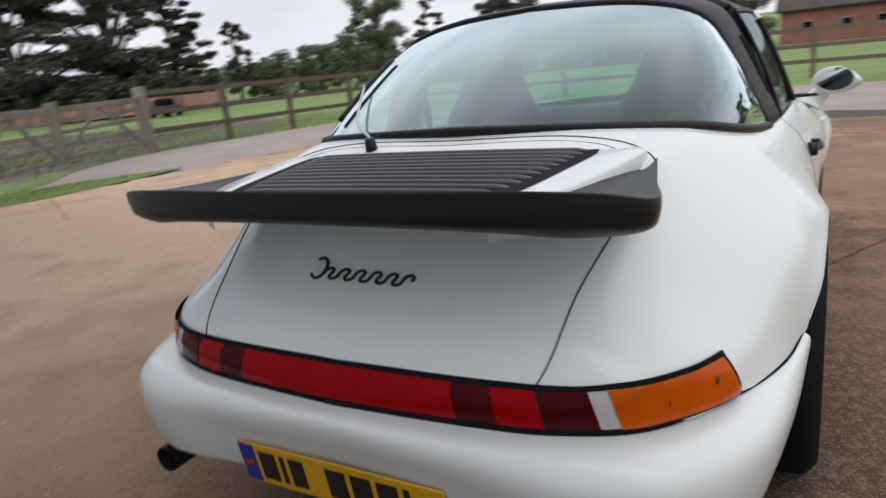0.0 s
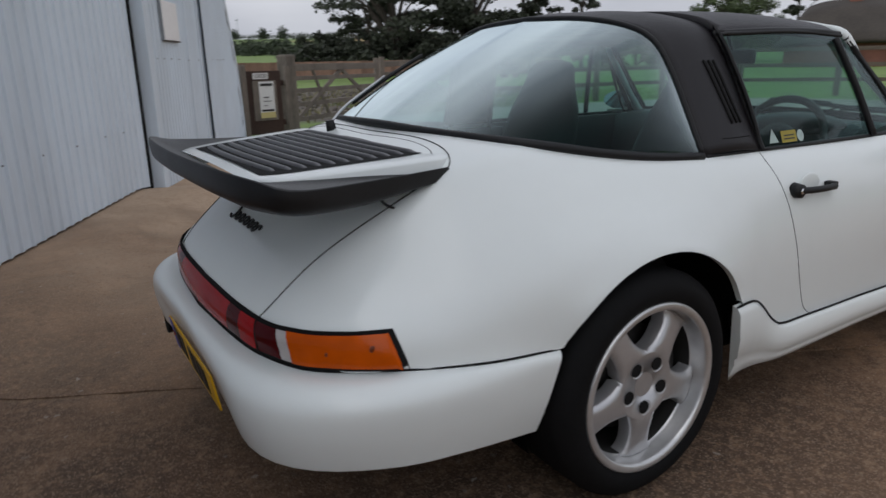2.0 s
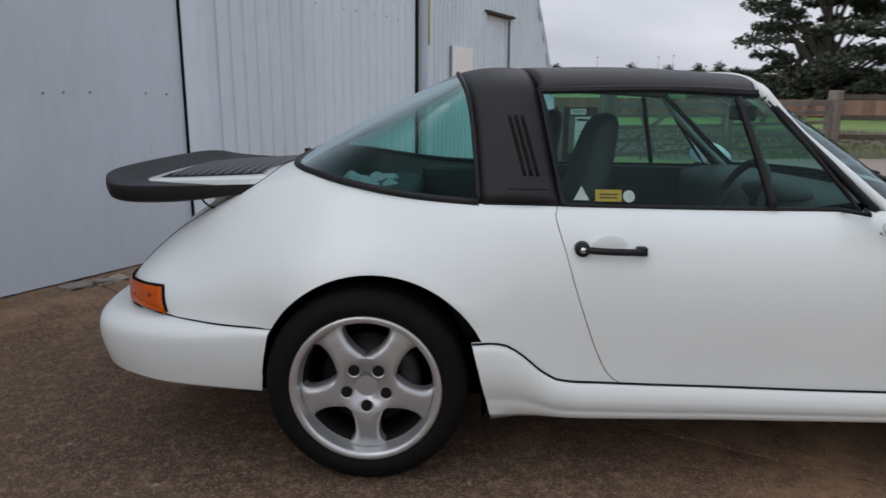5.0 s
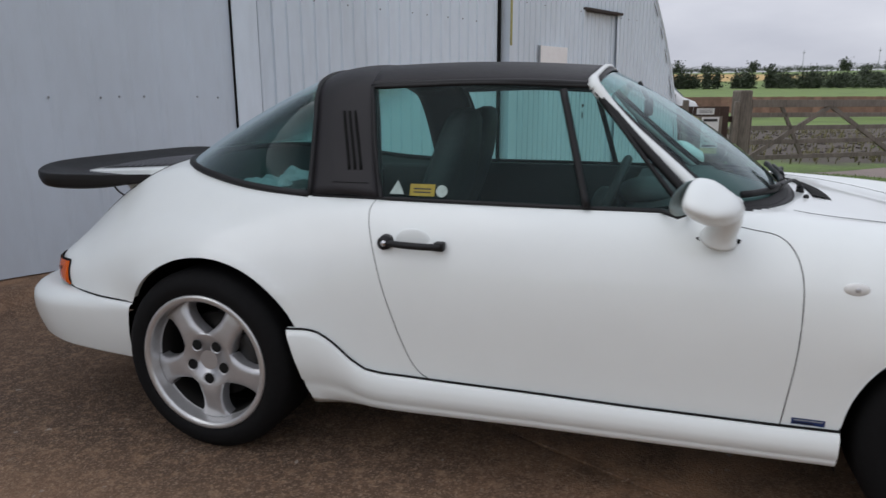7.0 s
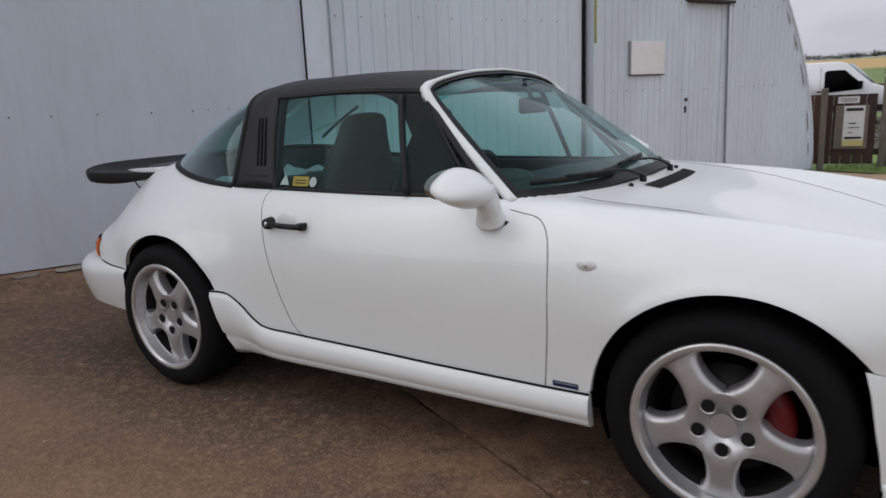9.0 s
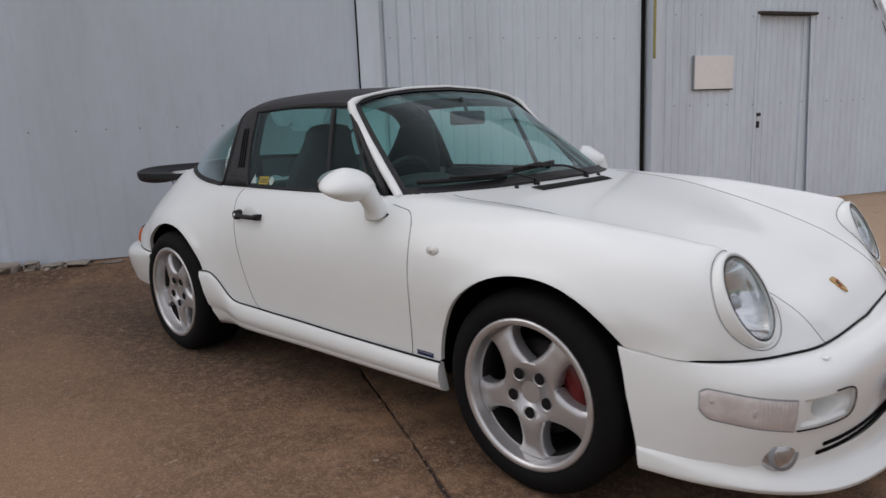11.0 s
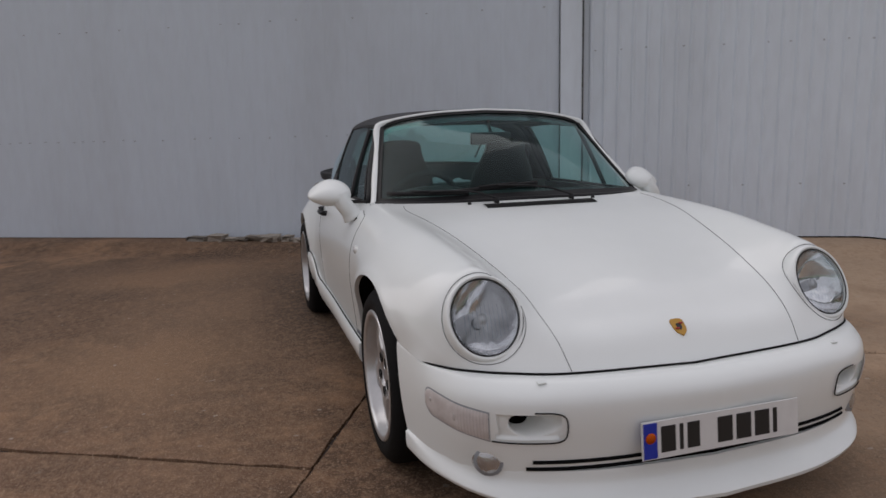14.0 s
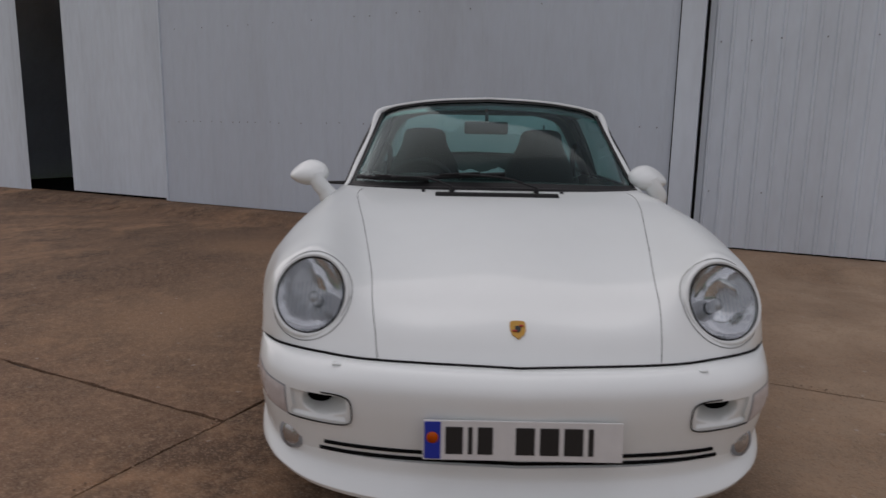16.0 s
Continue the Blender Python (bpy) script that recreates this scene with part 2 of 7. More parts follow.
M = {
    "paint": material("white_car_paint", (0.785, 0.82, 0.808), 0.32, coat=0.5, spec=.4, grain=0.03, grain_scale=9, bump=0.012, bump_scale=900),
    "seam": material("panel_gap_black", (0.010, 0.010, 0.010), 0.8, spec=.15),
    "bolt": material("dull_grey_bolt_head", (0.30, 0.32, 0.34), 0.6, grain=.4, grain_scale=60),
    "trim": material("black_plastic_trim", (0.011, 0.011, 0.012), 0.5, spec=.3, grain=0.3, grain_scale=160, bump=0.08, bump_scale=700),
    "foam": material("black_spoiler_rubber", (0.011, 0.011, 0.012), 0.42, spec=.32, grain=0.3, grain_scale=90, bump=0.1, bump_scale=500, stain=0.2, stain_scale=8),
    "vinyl": material("black_targa_vinyl", (0.017, 0.0155, 0.018), 0.45, spec=.32, grain=0.3, grain_scale=300, bump=0.18, bump_scale=900),
    "rubber": material("tyre_rubber", (0.0065, 0.0065, 0.007), 0.75, spec=.15, grain=0.4, grain_scale=40, bump=0.15, bump_scale=300),
    "alloy": material("silver_painted_alloy", (0.50, 0.50, 0.51), 0.34, metal=0.65, grain=0.10, grain_scale=60, coat=0.5),
    "alloy_lip": material("polished_rim_lip", (0.60, 0.60, 0.60), 0.30, metal=0.7, grain=0.15, grain_scale=40),
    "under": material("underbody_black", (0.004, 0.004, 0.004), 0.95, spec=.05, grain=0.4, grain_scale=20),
    "fog_lens": material("fog_lamp_lens", (0.52, 0.52, 0.52), 0.16, metal=.75, coat=.6, grain=.5, grain_scale=40, bump=.4, bump_scale=60),
    "barrel": material("shaded_wheel_barrel", (0.018, 0.017, 0.016), 0.6, grain=.4, grain_scale=30),
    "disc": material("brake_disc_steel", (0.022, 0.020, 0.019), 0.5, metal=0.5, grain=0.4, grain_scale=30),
    "red_caliper": material("red_caliper_paint", (0.13, 0.004, 0.005), 0.4),
    "caliper": material("dark_caliper", (0.014, 0.014, 0.014), 0.5),
    "chrome": material("chrome", (0.75, 0.75, 0.76), 0.08, metal=1.0),
    "leather": material("dark_leather", (0.036, 0.0365, 0.038), 0.6, spec=.25, grain=0.3, grain_scale=120, bump=0.1, bump_scale=400),
    "dash": material("dark_dashboard", (0.018, 0.018, 0.019), 0.6, grain=0.3, grain_scale=90),
    "cloth": material("crumpled_grey_cover", (0.38, 0.40, 0.43), 0.7, grain=0.4, grain_scale=30, bump=0.4, bump_scale=12),
    "amber": material("amber_lens", (0.58, 0.090, 0.001), 0.16, coat=.1, spec=.15, grain=0.35, grain_scale=18),
    "dark_amber": material("brown_lens_screw", (0.13, 0.022, 0.002), 0.3),
    "red_lens": material("red_lens", (0.34, 0.002, 0.004), 0.14, coat=.02, spec=.10, grain=0.3, grain_scale=14),
    "dark_red": material("dark_red_lens", (0.07, 0.002, 0.004), 0.14, coat=.02, spec=.10, grain=0.3, grain_scale=14),
    "clear_lens": material("clear_ribbed_lens", (0.50, 0.47, 0.46), 0.18, coat=.6, grain=0.4, grain_scale=26, second=(0.40, 0.36, 0.34), bump=.3, bump_scale=90),
    "turn_lens": material("clear_turn_lens", (0.64, 0.605, 0.595), 0.10, coat=.9, grain=0.6, grain_scale=26, second=(0.44, 0.395, 0.38), bump=.10, bump_scale=60),
    "reflector": material("lamp_reflector", (0.86, 0.86, 0.87), 0.08, metal=1.0, grain=0.2, grain_scale=50, bump=.05, bump_scale=40, second=(.42, .42, .43)),
    "pale_lens": material("pale_repeater_lens", (0.70, 0.70, 0.68), 0.2, coat=.5, grain=.2, grain_scale=80),
    "yellow": material("yellow_plate", (0.75, 0.42, 0.01), 0.4, grain=0.15, grain_scale=30),
    "sticker_yellow": material("faded_yellow_sticker", (0.34, 0.27, 0.02), 0.5, grain=.3, grain_scale=80),
    "sticker_pale": material("pale_green_grey_sticker", (0.40, 0.50, 0.47), 0.5, grain=.4, grain_scale=70),
    "white_plate": material("white_plate", (0.70, 0.70, 0.69), 0.35, grain=0.15, grain_scale=20),
    "blue": material("blue_plate_band", (0.01, 0.03, 0.35), 0.4),
    "label_blue": material("dark_blue_label", (0.012, 0.03, 0.11), 0.4),
    "gold": material("gold_enamel", (0.45, 0.25, 0.05), 0.3, metal=0.6),
    "ink": material("black_ink", (0.012, 0.012, 0.012), 0.5),
    "red_ink": material("red_enamel", (0.4, 0.03, 0.02), 0.4),
    "glass": glass_material("tinted_car_glass", (0.60, 0.83, 0.80), base=.004, haze=.034, rise=3.2, sheen=.5),
    "rear_glass": glass_material("hazy_rear_glass", (0.50, 0.78, 0.74), base=.001, haze=.014, rise=3.0, sheen=1.0, gain=2.1),
    "screen_glass": glass_material("clear_windscreen_glass", (0.58, 0.82, 0.79), base=.004, haze=.008, rise=4.0, sheen=.9),
    "sun_band": glass_material("green_sun_band", (0.30, 0.62, 0.58), base=.03, rise=3.0),
    "slat": material("grey_black_slats", (0.052, 0.050, 0.056), 0.36, spec=.5, grain=0.3, grain_scale=90),
    "lamp_glass": glass_material("lamp_glass", (0.86, 0.88, 0.89), base=.04),
    "far_glass": material("van_windscreen", (0.24, 0.31, 0.30), 0.12, spec=.6),
    "pale_yellow": material("pale_yellow_print", (0.55, 0.47, 0.20), 0.5),
    "mirror": material("mirror_glass", (0.52, 0.60, 0.62), 0.01, metal=1.0),
    "sheet": material("pale_blue_grey_painted_steel", (0.715, 0.795, 0.872), 0.5, stain=0.25, stain_scale=1.2, grain=0.12, grain_scale=14,
                      second=(0.38, 0.40, 0.42), bump=0.12, bump_scale=30, stretch=(1, 1, 0.25)),
    "leaf_sheet": material("flat_pale_grey_door_paint", (0.590, 0.658, 0.735), 0.5, stain=0.3, stain_scale=0.9, grain=0.12, grain_scale=14,
                           second=(0.40, 0.42, 0.44), bump=0.10, bump_scale=20, stretch=(1, 1, 0.3)),
    "board_white": material("weathered_white_board", (0.88, 0.87, 0.86), 0.6, stain=.08, stain_scale=3, grain=.1, grain_scale=20, second=(.5, .46, .42)),
    "lichen": material("yellow_green_stain", (0.40, 0.38, 0.14), 0.8, grain=.5, grain_scale=30, stain=.5, stain_scale=6),
    "red_boards": material("reddish_brown_boards", (0.115, 0.052, 0.030), 0.75, stain=0.4, stain_scale=3, grain=0.4, grain_scale=40, bump=0.4, bump_scale=50),
    "rust": material("rusty_dark_steel", (0.05, 0.035, 0.03), 0.8, grain=0.6, grain_scale=30),
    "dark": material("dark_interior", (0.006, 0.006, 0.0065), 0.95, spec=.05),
    "wood": material("weathered_oak", (0.20, 0.17, 0.14), 0.8, stain=0.5, stain_scale=3, grain=0.6, grain_scale=40, bump=0.5, bump_scale=60, stretch=(1, 1, 0.2)),
    "brown_wood": material("brown_stained_boards", (0.055, 0.028, 0.019), 0.75, stain=0.4, stain_scale=3, grain=0.5, grain_scale=40, bump=0.4, bump_scale=50),
    "dark_wood": material("dark_fence_timber", (0.09, 0.07, 0.05), 0.8, stain=0.4, stain_scale=3, grain=0.5, grain_scale=40),
    "van": material("white_van_paint", (0.75, 0.76, 0.77), 0.35, coat=0.6, grain=0.1, grain_scale=3),
    "bark": material("bark", (0.06, 0.05, 0.04), 0.9, grain=0.6, grain_scale=12, bump=0.6, bump_scale=12),
    "leaf": material("dark_leaves", (0.027, 0.034, 0.020), 0.7, island=0.5),
    "leaf_green": material("mid_green_leaves", (0.058, 0.080, 0.032), 0.7, island=0.5),
    "leaf_far": material("far_hedge_leaves", (0.036, 0.050, 0.027), 0.8, island=0.4),
    "thatch": material("grey_brown_thatch", (0.048, 0.040, 0.034), 0.9, stain=0.4, stain_scale=0.6, grain=0.5, grain_scale=6),
    "brick": material("red_brick_far", (0.17, 0.07, 0.05), 0.85, stain=0.4, stain_scale=1, grain=0.4, grain_scale=6),
}


# ---- builders ----


def finish(name, bm, mat, smooth=True):
    me = bpy.data.meshes.new(name)
    bm.to_mesh(me)
    bm.free()
    if smooth:
        for p in me.polygons:
            p.use_smooth = True
    me.materials.append(mat)
    return me


def part(name, bm, mat, parent=None, label="", smooth=True):
    ob = new(name, finish(name, bm, mat, smooth))
    if parent is not None:
        ob.parent = parent
    if label:
        tagged(ob, label)
    return ob


def grid(rows, close_u=False, close_v=False, flip=False):
    """A skin over rows of points."""
    bm = bmesh.new()
    vs = [[bm.verts.new(p) for p in r] for r in rows]
    nr, nc = len(rows), len(rows[0])
    for i in range(nr if close_u else nr - 1):
        for j in range(nc if close_v else nc - 1):
            q = [vs[i][j], vs[(i + 1) % nr][j], vs[(i + 1) % nr][(j + 1) % nc], vs[i][(j + 1) % nc]]
            if flip:
                q.reverse()
            if len({v.co.to_tuple(5) for v in q}) >= 3:
                try:
                    bm.faces.new(q)
                except ValueError:
                    pass
    bmesh.ops.remove_doubles(bm, verts=bm.verts, dist=1e-5)
    return bm


def box(lo, hi, bevel=0.0, bm=None):
    bm = bm or bmesh.new()
    m = Matrix.Translation([(a + b) / 2 for a, b in zip(lo, hi)]) @ Matrix.Diagonal([abs(b - a) for a, b in zip(lo, hi)] + [1])
    r = bmesh.ops.create_cube(bm, size=1, matrix=m)
    if bevel:
        es = list({e for v in r["verts"] for e in v.link_edges})
        bmesh.ops.bevel(bm, geom=es, offset=bevel, segments=2, affect="EDGES", profile=0.6)
    return bm


def cylinder(p, q, r0, r1=None, seg=16, bm=None, caps=True):
    bm = bm or bmesh.new()
    p, q = Vector(p), Vector(q)
    m = Matrix.Translation((p + q) / 2) @ (q - p).to_track_quat("Z", "Y").to_matrix().to_4x4()
    bmesh.ops.create_cone(bm, cap_ends=caps, segments=seg, radius1=r0, radius2=r0 if r1 is None else r1, depth=(q - p).length, matrix=m)
    return bm


def sphere(c, r, scale=(1, 1, 1), seg=24, bm=None, turn=None):
    bm = bm or bmesh.new()
    m = Matrix.Translation(c) @ (turn or Matrix()) @ Matrix.Diagonal((*scale, 1))
    bmesh.ops.create_uvsphere(bm, u_segments=seg, v_segments=max(6, seg // 2), radius=r, matrix=m)
    return bm


def smooth_line(points, n=8):
    """Catmull-Rom through points."""
    ps = [Vector(p) for p in points]
    ps = [2 * ps[0] - ps[1], *ps, 2 * ps[-1] - ps[-2]]
    out = []
    for k in range(1, len(ps) - 2):
        a, b, c, d = ps[k - 1 : k + 3]
        for i in range(n):
            t = i / n
            out.append(0.5 * ((2 * b) + (c - a) * t + (2 * a - 5 * b + 4 * c - d) * t * t + (3 * b - a - 3 * c + d) * t ** 3))
    out.append(ps[-2])
    return out


def resample(pts, n):
    pts = [Vector(p) for p in pts]
    acc = [0.0]
    for a, b in zip(pts, pts[1:]):
        acc.append(acc[-1] + (b - a).length)
    out, k = [], 0
    for i in range(n):
        s = acc[-1] * i / (n - 1)
        while k < len(pts) - 2 and acc[k + 1] < s:
            k += 1
        d = acc[k + 1] - acc[k]
        out.append(pts[k].lerp(pts[k + 1], min(1, (s - acc[k]) / d) if d else 0))
    return out


def tube(pts, r, seg=8, flat=1.0, up=(0, 0, 1), bm=None, closed=False, radii=None):
    """A tube along points; flat squeezes it across up."""
    bm = bm or bmesh.new()
    pts = [Vector(p) for p in pts]
    rings = []
    n = len(pts)
    for i, p in enumerate(pts):
        a, b = (pts[i - 1], pts[(i + 1) % n]) if closed else (pts[max(0, i - 1)], pts[min(n - 1, i + 1)])
        t = (b - a).normalized()
        side = t.cross(Vector(up))
        if side.length < 1e-4:
            side = t.cross(Vector((1, 0, 0)))
        side.normalize()
        nor = side.cross(t)
        rr = radii[i] if radii else r
        rings.append([bm.verts.new(p + side * (math.cos(2 * math.pi * k / seg) * rr) + nor * (math.sin(2 * math.pi * k / seg) * rr * flat)) for k in range(seg)])
    for i in range(n if closed else n - 1):
        for k in range(seg):
            bm.faces.new([rings[i][k], rings[i][(k + 1) % seg], rings[(i + 1) % n][(k + 1) % seg], rings[(i + 1) % n][k]])
    if not closed:
        bm.faces.new(rings[0])
        bm.faces.new(rings[-1][::-1])
    bmesh.ops.recalc_face_normals(bm, faces=bm.faces)
    return bm


def thing(name, label, category, group="", at=(0, 0, 0), turn=0.0):
    ob = new(name)
    ob.matrix_world = pose(*at, 0, 0, turn)
    return tagged(ob, label, category, group)


# ---- the place: u points from the shed to the yard, v along its front ----
U, V = Vector((.8943, -.4475, 0)), Vector((.4475, .8943, 0))


def yard(d, s, z=0.0):
    return U * d + V * s + Vector((0, 0, z))


def step01(x):
    x = min(1, max(0, x))
    return x * x * (3 - 2 * x)


def yard_z(d, s):
    """The apron is level and rises a little to the shed's doors."""
    return .085 * step01((-1.65 - d) / .45) * step01((4.7 - s) / .9)


def slab(d0, d1, s0, s1, z0, z1, name, mat, parent=None, bevel=0.004, label=""):
    """A block along the shed's axes."""
    bm = box((d0, s0, z0), (d1, s1, z1), bevel)
    for v in bm.verts:
        v.co = yard(v.co.x, v.co.y, v.co.z)
    bmesh.ops.recalc_face_normals(bm, faces=bm.faces)
    return part(name, bm, mat, parent, label, smooth=False)


def land_z(x, y):
    r = math.hypot(x, y)
    h = 22 * (max(0, min(1, (r - 45) / 560)) ** 1.35)
    return h + (.5 * noise.noise((x * .02, y * .02, 0)) * step01((r - 40) / 60))


def ground_material():
    m = material("grass_and_fields", (0.140, 0.215, 0.045), 0.9, stain=0.5, stain_scale=0.35, grain=0.5, grain_scale=9, second=(0.070, 0.105, 0.030), bump=0.6, bump_scale=18)
    nt = m.node_tree
    b = nt.nodes["Principled BSDF"]
    old = b.inputs["Base Color"].links[0].from_socket
    tc = nt.nodes.new("ShaderNodeTexCoord")

    def blob(center, size, soft, color, prev):
        mp = nt.nodes.new("ShaderNodeMapping")
        mp.inputs["Location"].default_value = [-c / s for c, s in zip(center, size)]
        mp.inputs["Scale"].default_value = [1 / s for s in size]
        g = nt.nodes.new("ShaderNodeTexGradient")
        g.gradient_type = "SPHERICAL"
        n = nt.nodes.new("ShaderNodeTexNoise")
        n.inputs["Scale"].default_value = .6
        nt.links.new(tc.outputs["Object"], mp.inputs["Vector"])
        nt.links.new(tc.outputs["Object"], n.inputs["Vector"])
        nt.links.new(mp.outputs["Vector"], g.inputs["Vector"])
        add = nt.nodes.new("ShaderNodeMath")
        add.operation = "MULTIPLY_ADD"
        add.inputs[1].default_value, add.inputs[2].default_value = soft, -soft / 2
        nt.links.new(n.outputs["Fac"], add.inputs[0])
        sm = nt.nodes.new("ShaderNodeMath")
        nt.links.new(g.outputs["Fac"], sm.inputs[0])
        nt.links.new(add.outputs[0], sm.inputs[1])
        mr = nt.nodes.new("ShaderNodeMapRange")
        mr.inputs["From Min"].default_value, mr.inputs["From Max"].default_value = .05, .2
        nt.links.new(sm.outputs[0], mr.inputs["Value"])
        mix = nt.nodes.new("ShaderNodeMix")
        mix.data_type = "RGBA"
        mix.inputs[7].default_value = (*color, 1)
        nt.links.new(mr.outputs["Result"], mix.inputs[0])
        nt.links.new(prev, mix.inputs[6])
        return mix.outputs[2]

    c = blob((7, 21, 0), (14, 10.5, 50), .5, (0.070, 0.057, 0.047), old)
    c = blob((-75, 400, 0), (175, 165, 400), .1, (0.40, 0.27, 0.10), c)
    c = blob((260, 420, 0), (120, 60, 400), .1, (0.34, 0.25, 0.11), c)
    nt.links.new(c, b.inputs["Base Color"])
    return m


M["ground"] = ground_material()
M["tarmac"] = material("pinkish_grey_gravel_drive", (0.30, 0.245, 0.22), 0.9, stain=0.4, stain_scale=0.8, grain=0.5, grain_scale=40, bump=0.5, bump_scale=60, second=(0.17, 0.14, 0.128))

rings = [0, 3, 6, 9, 12, 16, 20, 26, 33, 42, 55, 70, 90, 120, 160, 210, 280, 360, 450, 560, 700, 1000, 1600, 3000]
rows = []
for r in rings:
    rows.append([Vector((r * math.cos(a), r * math.sin(a), land_z(r * math.cos(a), r * math.sin(a)) - .045)) for a in np.linspace(0, 2 * math.pi, 97)[:-1]])
ground = part("ground", grid(rows, close_v=True), M["ground"])
tagged(ground, "green grass land with muddy paddock and far fields", "ground", kind="structure")


def flat_patch(name, outline, z, mat, label, category):
    bm = bmesh.new()
    f = bm.faces.new([bm.verts.new((x, y, z)) for x, y in outline])
    bmesh.ops.triangulate(bm, faces=[f])
    bmesh.ops.recalc_face_normals(bm, faces=bm.faces)
    for f in bm.faces:
        if f.normal.z < 0:
            f.normal_flip()
    return tagged(part(name, bm, mat, smooth=False), label, category, kind="structure")


drive_edge = smooth_line([(2.9, 9.2, 0), (4.2, 9.9, 0), (5.9, 11.4, 0), (8.4, 12.2, 0), (11, 11.9, 0), (14, 11.4, 0), (16.6, 9.6, 0), (17.6, 6, 0), (17.2, 1, 0), (16.2, -3, 0), (15, -12, 0), (13, -40, 0)], 6)
flat_patch("road", [(p.x, p.y) for p in drive_edge] + [(2, -40), (2, 8.2), (3.2, 8.3)], -.022, M["tarmac"], "pinkish grey gravel drive past the gate", "road")
verge = smooth_line([(1.95, 8.5, 0), (3.0, 8.12, 0), (4.45, 8.15, 0), (5.6, 8.35, 0), (5.0, 8.75, 0), (4.1, 9.25, 0), (3.1, 9.45, 0), (2.5, 9.6, 0), (1.9, 9.2, 0)], 5)
flat_patch("verge", [(p.x, p.y) for p in verge], .004, M["ground"], "short green grass strip beside the gate", "grass")

# grass blades on the strips nearest the yard
random.seed(11)
bm = bmesh.new()


def tuft(x, y, z, h):
    for _ in range(3):
        a = random.uniform(0, 6.28)
        w = h * .12
        dx, dy = math.cos(a), math.sin(a)
        lean = random.uniform(-.5, .5) * h
        vs = [bm.verts.new(p) for p in ((x - dx * w, y - dy * w, z), (x + dx * w, y + dy * w, z), (x + lean * dy, y - lean * dx, z + h))]
        bm.faces.new(vs)


verge_poly = [(p.x, p.y) for p in verge]


def in_poly(poly, x, y):
    hit = False
    for (xa, ya), (xb, yb) in zip(poly, poly[1:] + poly[:1]):
        if (ya > y) != (yb > y) and x < (xb - xa) * (y - ya) / (yb - ya) + xa:
            hit = not hit
    return hit


for _ in range(2600):
    x, y = random.uniform(1.8, 6), random.uniform(7.9, 9.8)
    if in_poly(verge_poly, x, y):
        tuft(x, y, 0, random.uniform(.02, .045))
for _ in range(5200):
    x, y = random.uniform(6.5, 20), random.uniform(11.8, 17)
    if not in_poly([(p.x, p.y) for p in drive_edge] + [(2, -40), (2, 8.2)], x, y):
        tuft(x, y, -.045, random.uniform(.03, .08))
M["blade"] = material("grass_blades", (0.15, 0.23, 0.045), 0.8, island=0.45)
tagged(part("grass", bm, M["blade"], smooth=False), "short green grass blades along the yard's edge", "grass", kind="stuff")

# rough weeds and clods in the muddy paddock behind the gate
bm = bmesh.new()
for _ in range(2600):
    x, y = random.uniform(1.5, 16), random.uniform(11.5, 27)
    if (y - 9.4) > (x - 2.7) * .6 + .8:
        tuft(x, y, -.045, random.uniform(.05, .18))
tagged(part("weeds", bm, material("dry_weeds", (0.16, 0.15, 0.07), 0.9, island=0.5), smooth=False), "dry pale weeds in the muddy paddock", "weeds", kind="stuff")
bm = bmesh.new()
for _ in range(700):
    x, y = random.uniform(2, 14), random.uniform(13, 25)
    if (y - 9.4) > (x - 2.7) * .6 + 1.2:
        r = random.uniform(.02, .07)
        g = bmesh.ops.create_icosphere(bm, subdivisions=1, radius=r, matrix=Matrix.Translation((x, y, -.03)) @ Matrix.Diagonal((1.3, 1, .55, 1)))
        for v in g["verts"]:
            v.co += Vector(noise.noise_vector(v.co * 5)) * r * .3
tagged(part("rubble", bm, material("earth_clods", (0.064, 0.052, 0.043), 0.95, island=0.2), smooth=False), "heap of brown earth clods and rubble", "rubble", kind="stuff")

# ---- the shed ----
D_END, D_MID, D_LEAF = -2.37, -2.45, -2.33
EDGE_S, LEFT_S, BEND = 8.62, -12.0, .152


def sheet_wall(name, s0, s1, z0, ztop, d, pitch, depth, mat, label, cut=None, parent=None):
    """Ribbed sheeting from s0 to s1; ztop(s) bounds it above; cut is an opening (s0, s1, z)."""
    xs = []
    s = s0
    while s < s1 - 1e-6:
        for a, h in ((0, 0), (pitch * .70, 0), (pitch * .78, depth), (pitch * .90, depth), (pitch * .98, 0)):
            if s + a < s1:
                xs.append((s + a, h))
        s += pitch
    xs.append((s1, 0))
    bm = bmesh.new()
    prev = None
    for s, h in xs:
        wob = .004 * noise.noise((s * 2.1, 0, d))
        lo = z0(s) if callable(z0) else z0
        hi = ztop(s)
        if cut and cut[0] - .001 <= s <= cut[1] + .001:
            lo = cut[2]
        n = 7
        col = [bm.verts.new(yard(d + h + wob + .003 * noise.noise((s * 1.3, k * .8, d)), s, lo + (hi - lo) * k / n)) for k in range(n + 1)]
        if prev:
            for k in range(n):
                bm.faces.new([prev[k], prev[k + 1], col[k + 1], col[k]])
        prev = col
    bmesh.ops.recalc_face_normals(bm, faces=bm.faces)
    if sum((f.normal.dot(U)) for f in bm.faces) < 0:
        bmesh.ops.reverse_faces(bm, faces=bm.faces)
    ob = part(name, bm, mat, parent, label, smooth=False)
    return ob


def arch_top(s):
    mid = (EDGE_S + LEFT_S) / 2
    half_w = (EDGE_S - LEFT_S) / 2
    return max(.02, math.sqrt(max(0, (half_w - abs(s - mid)) / BEND)))


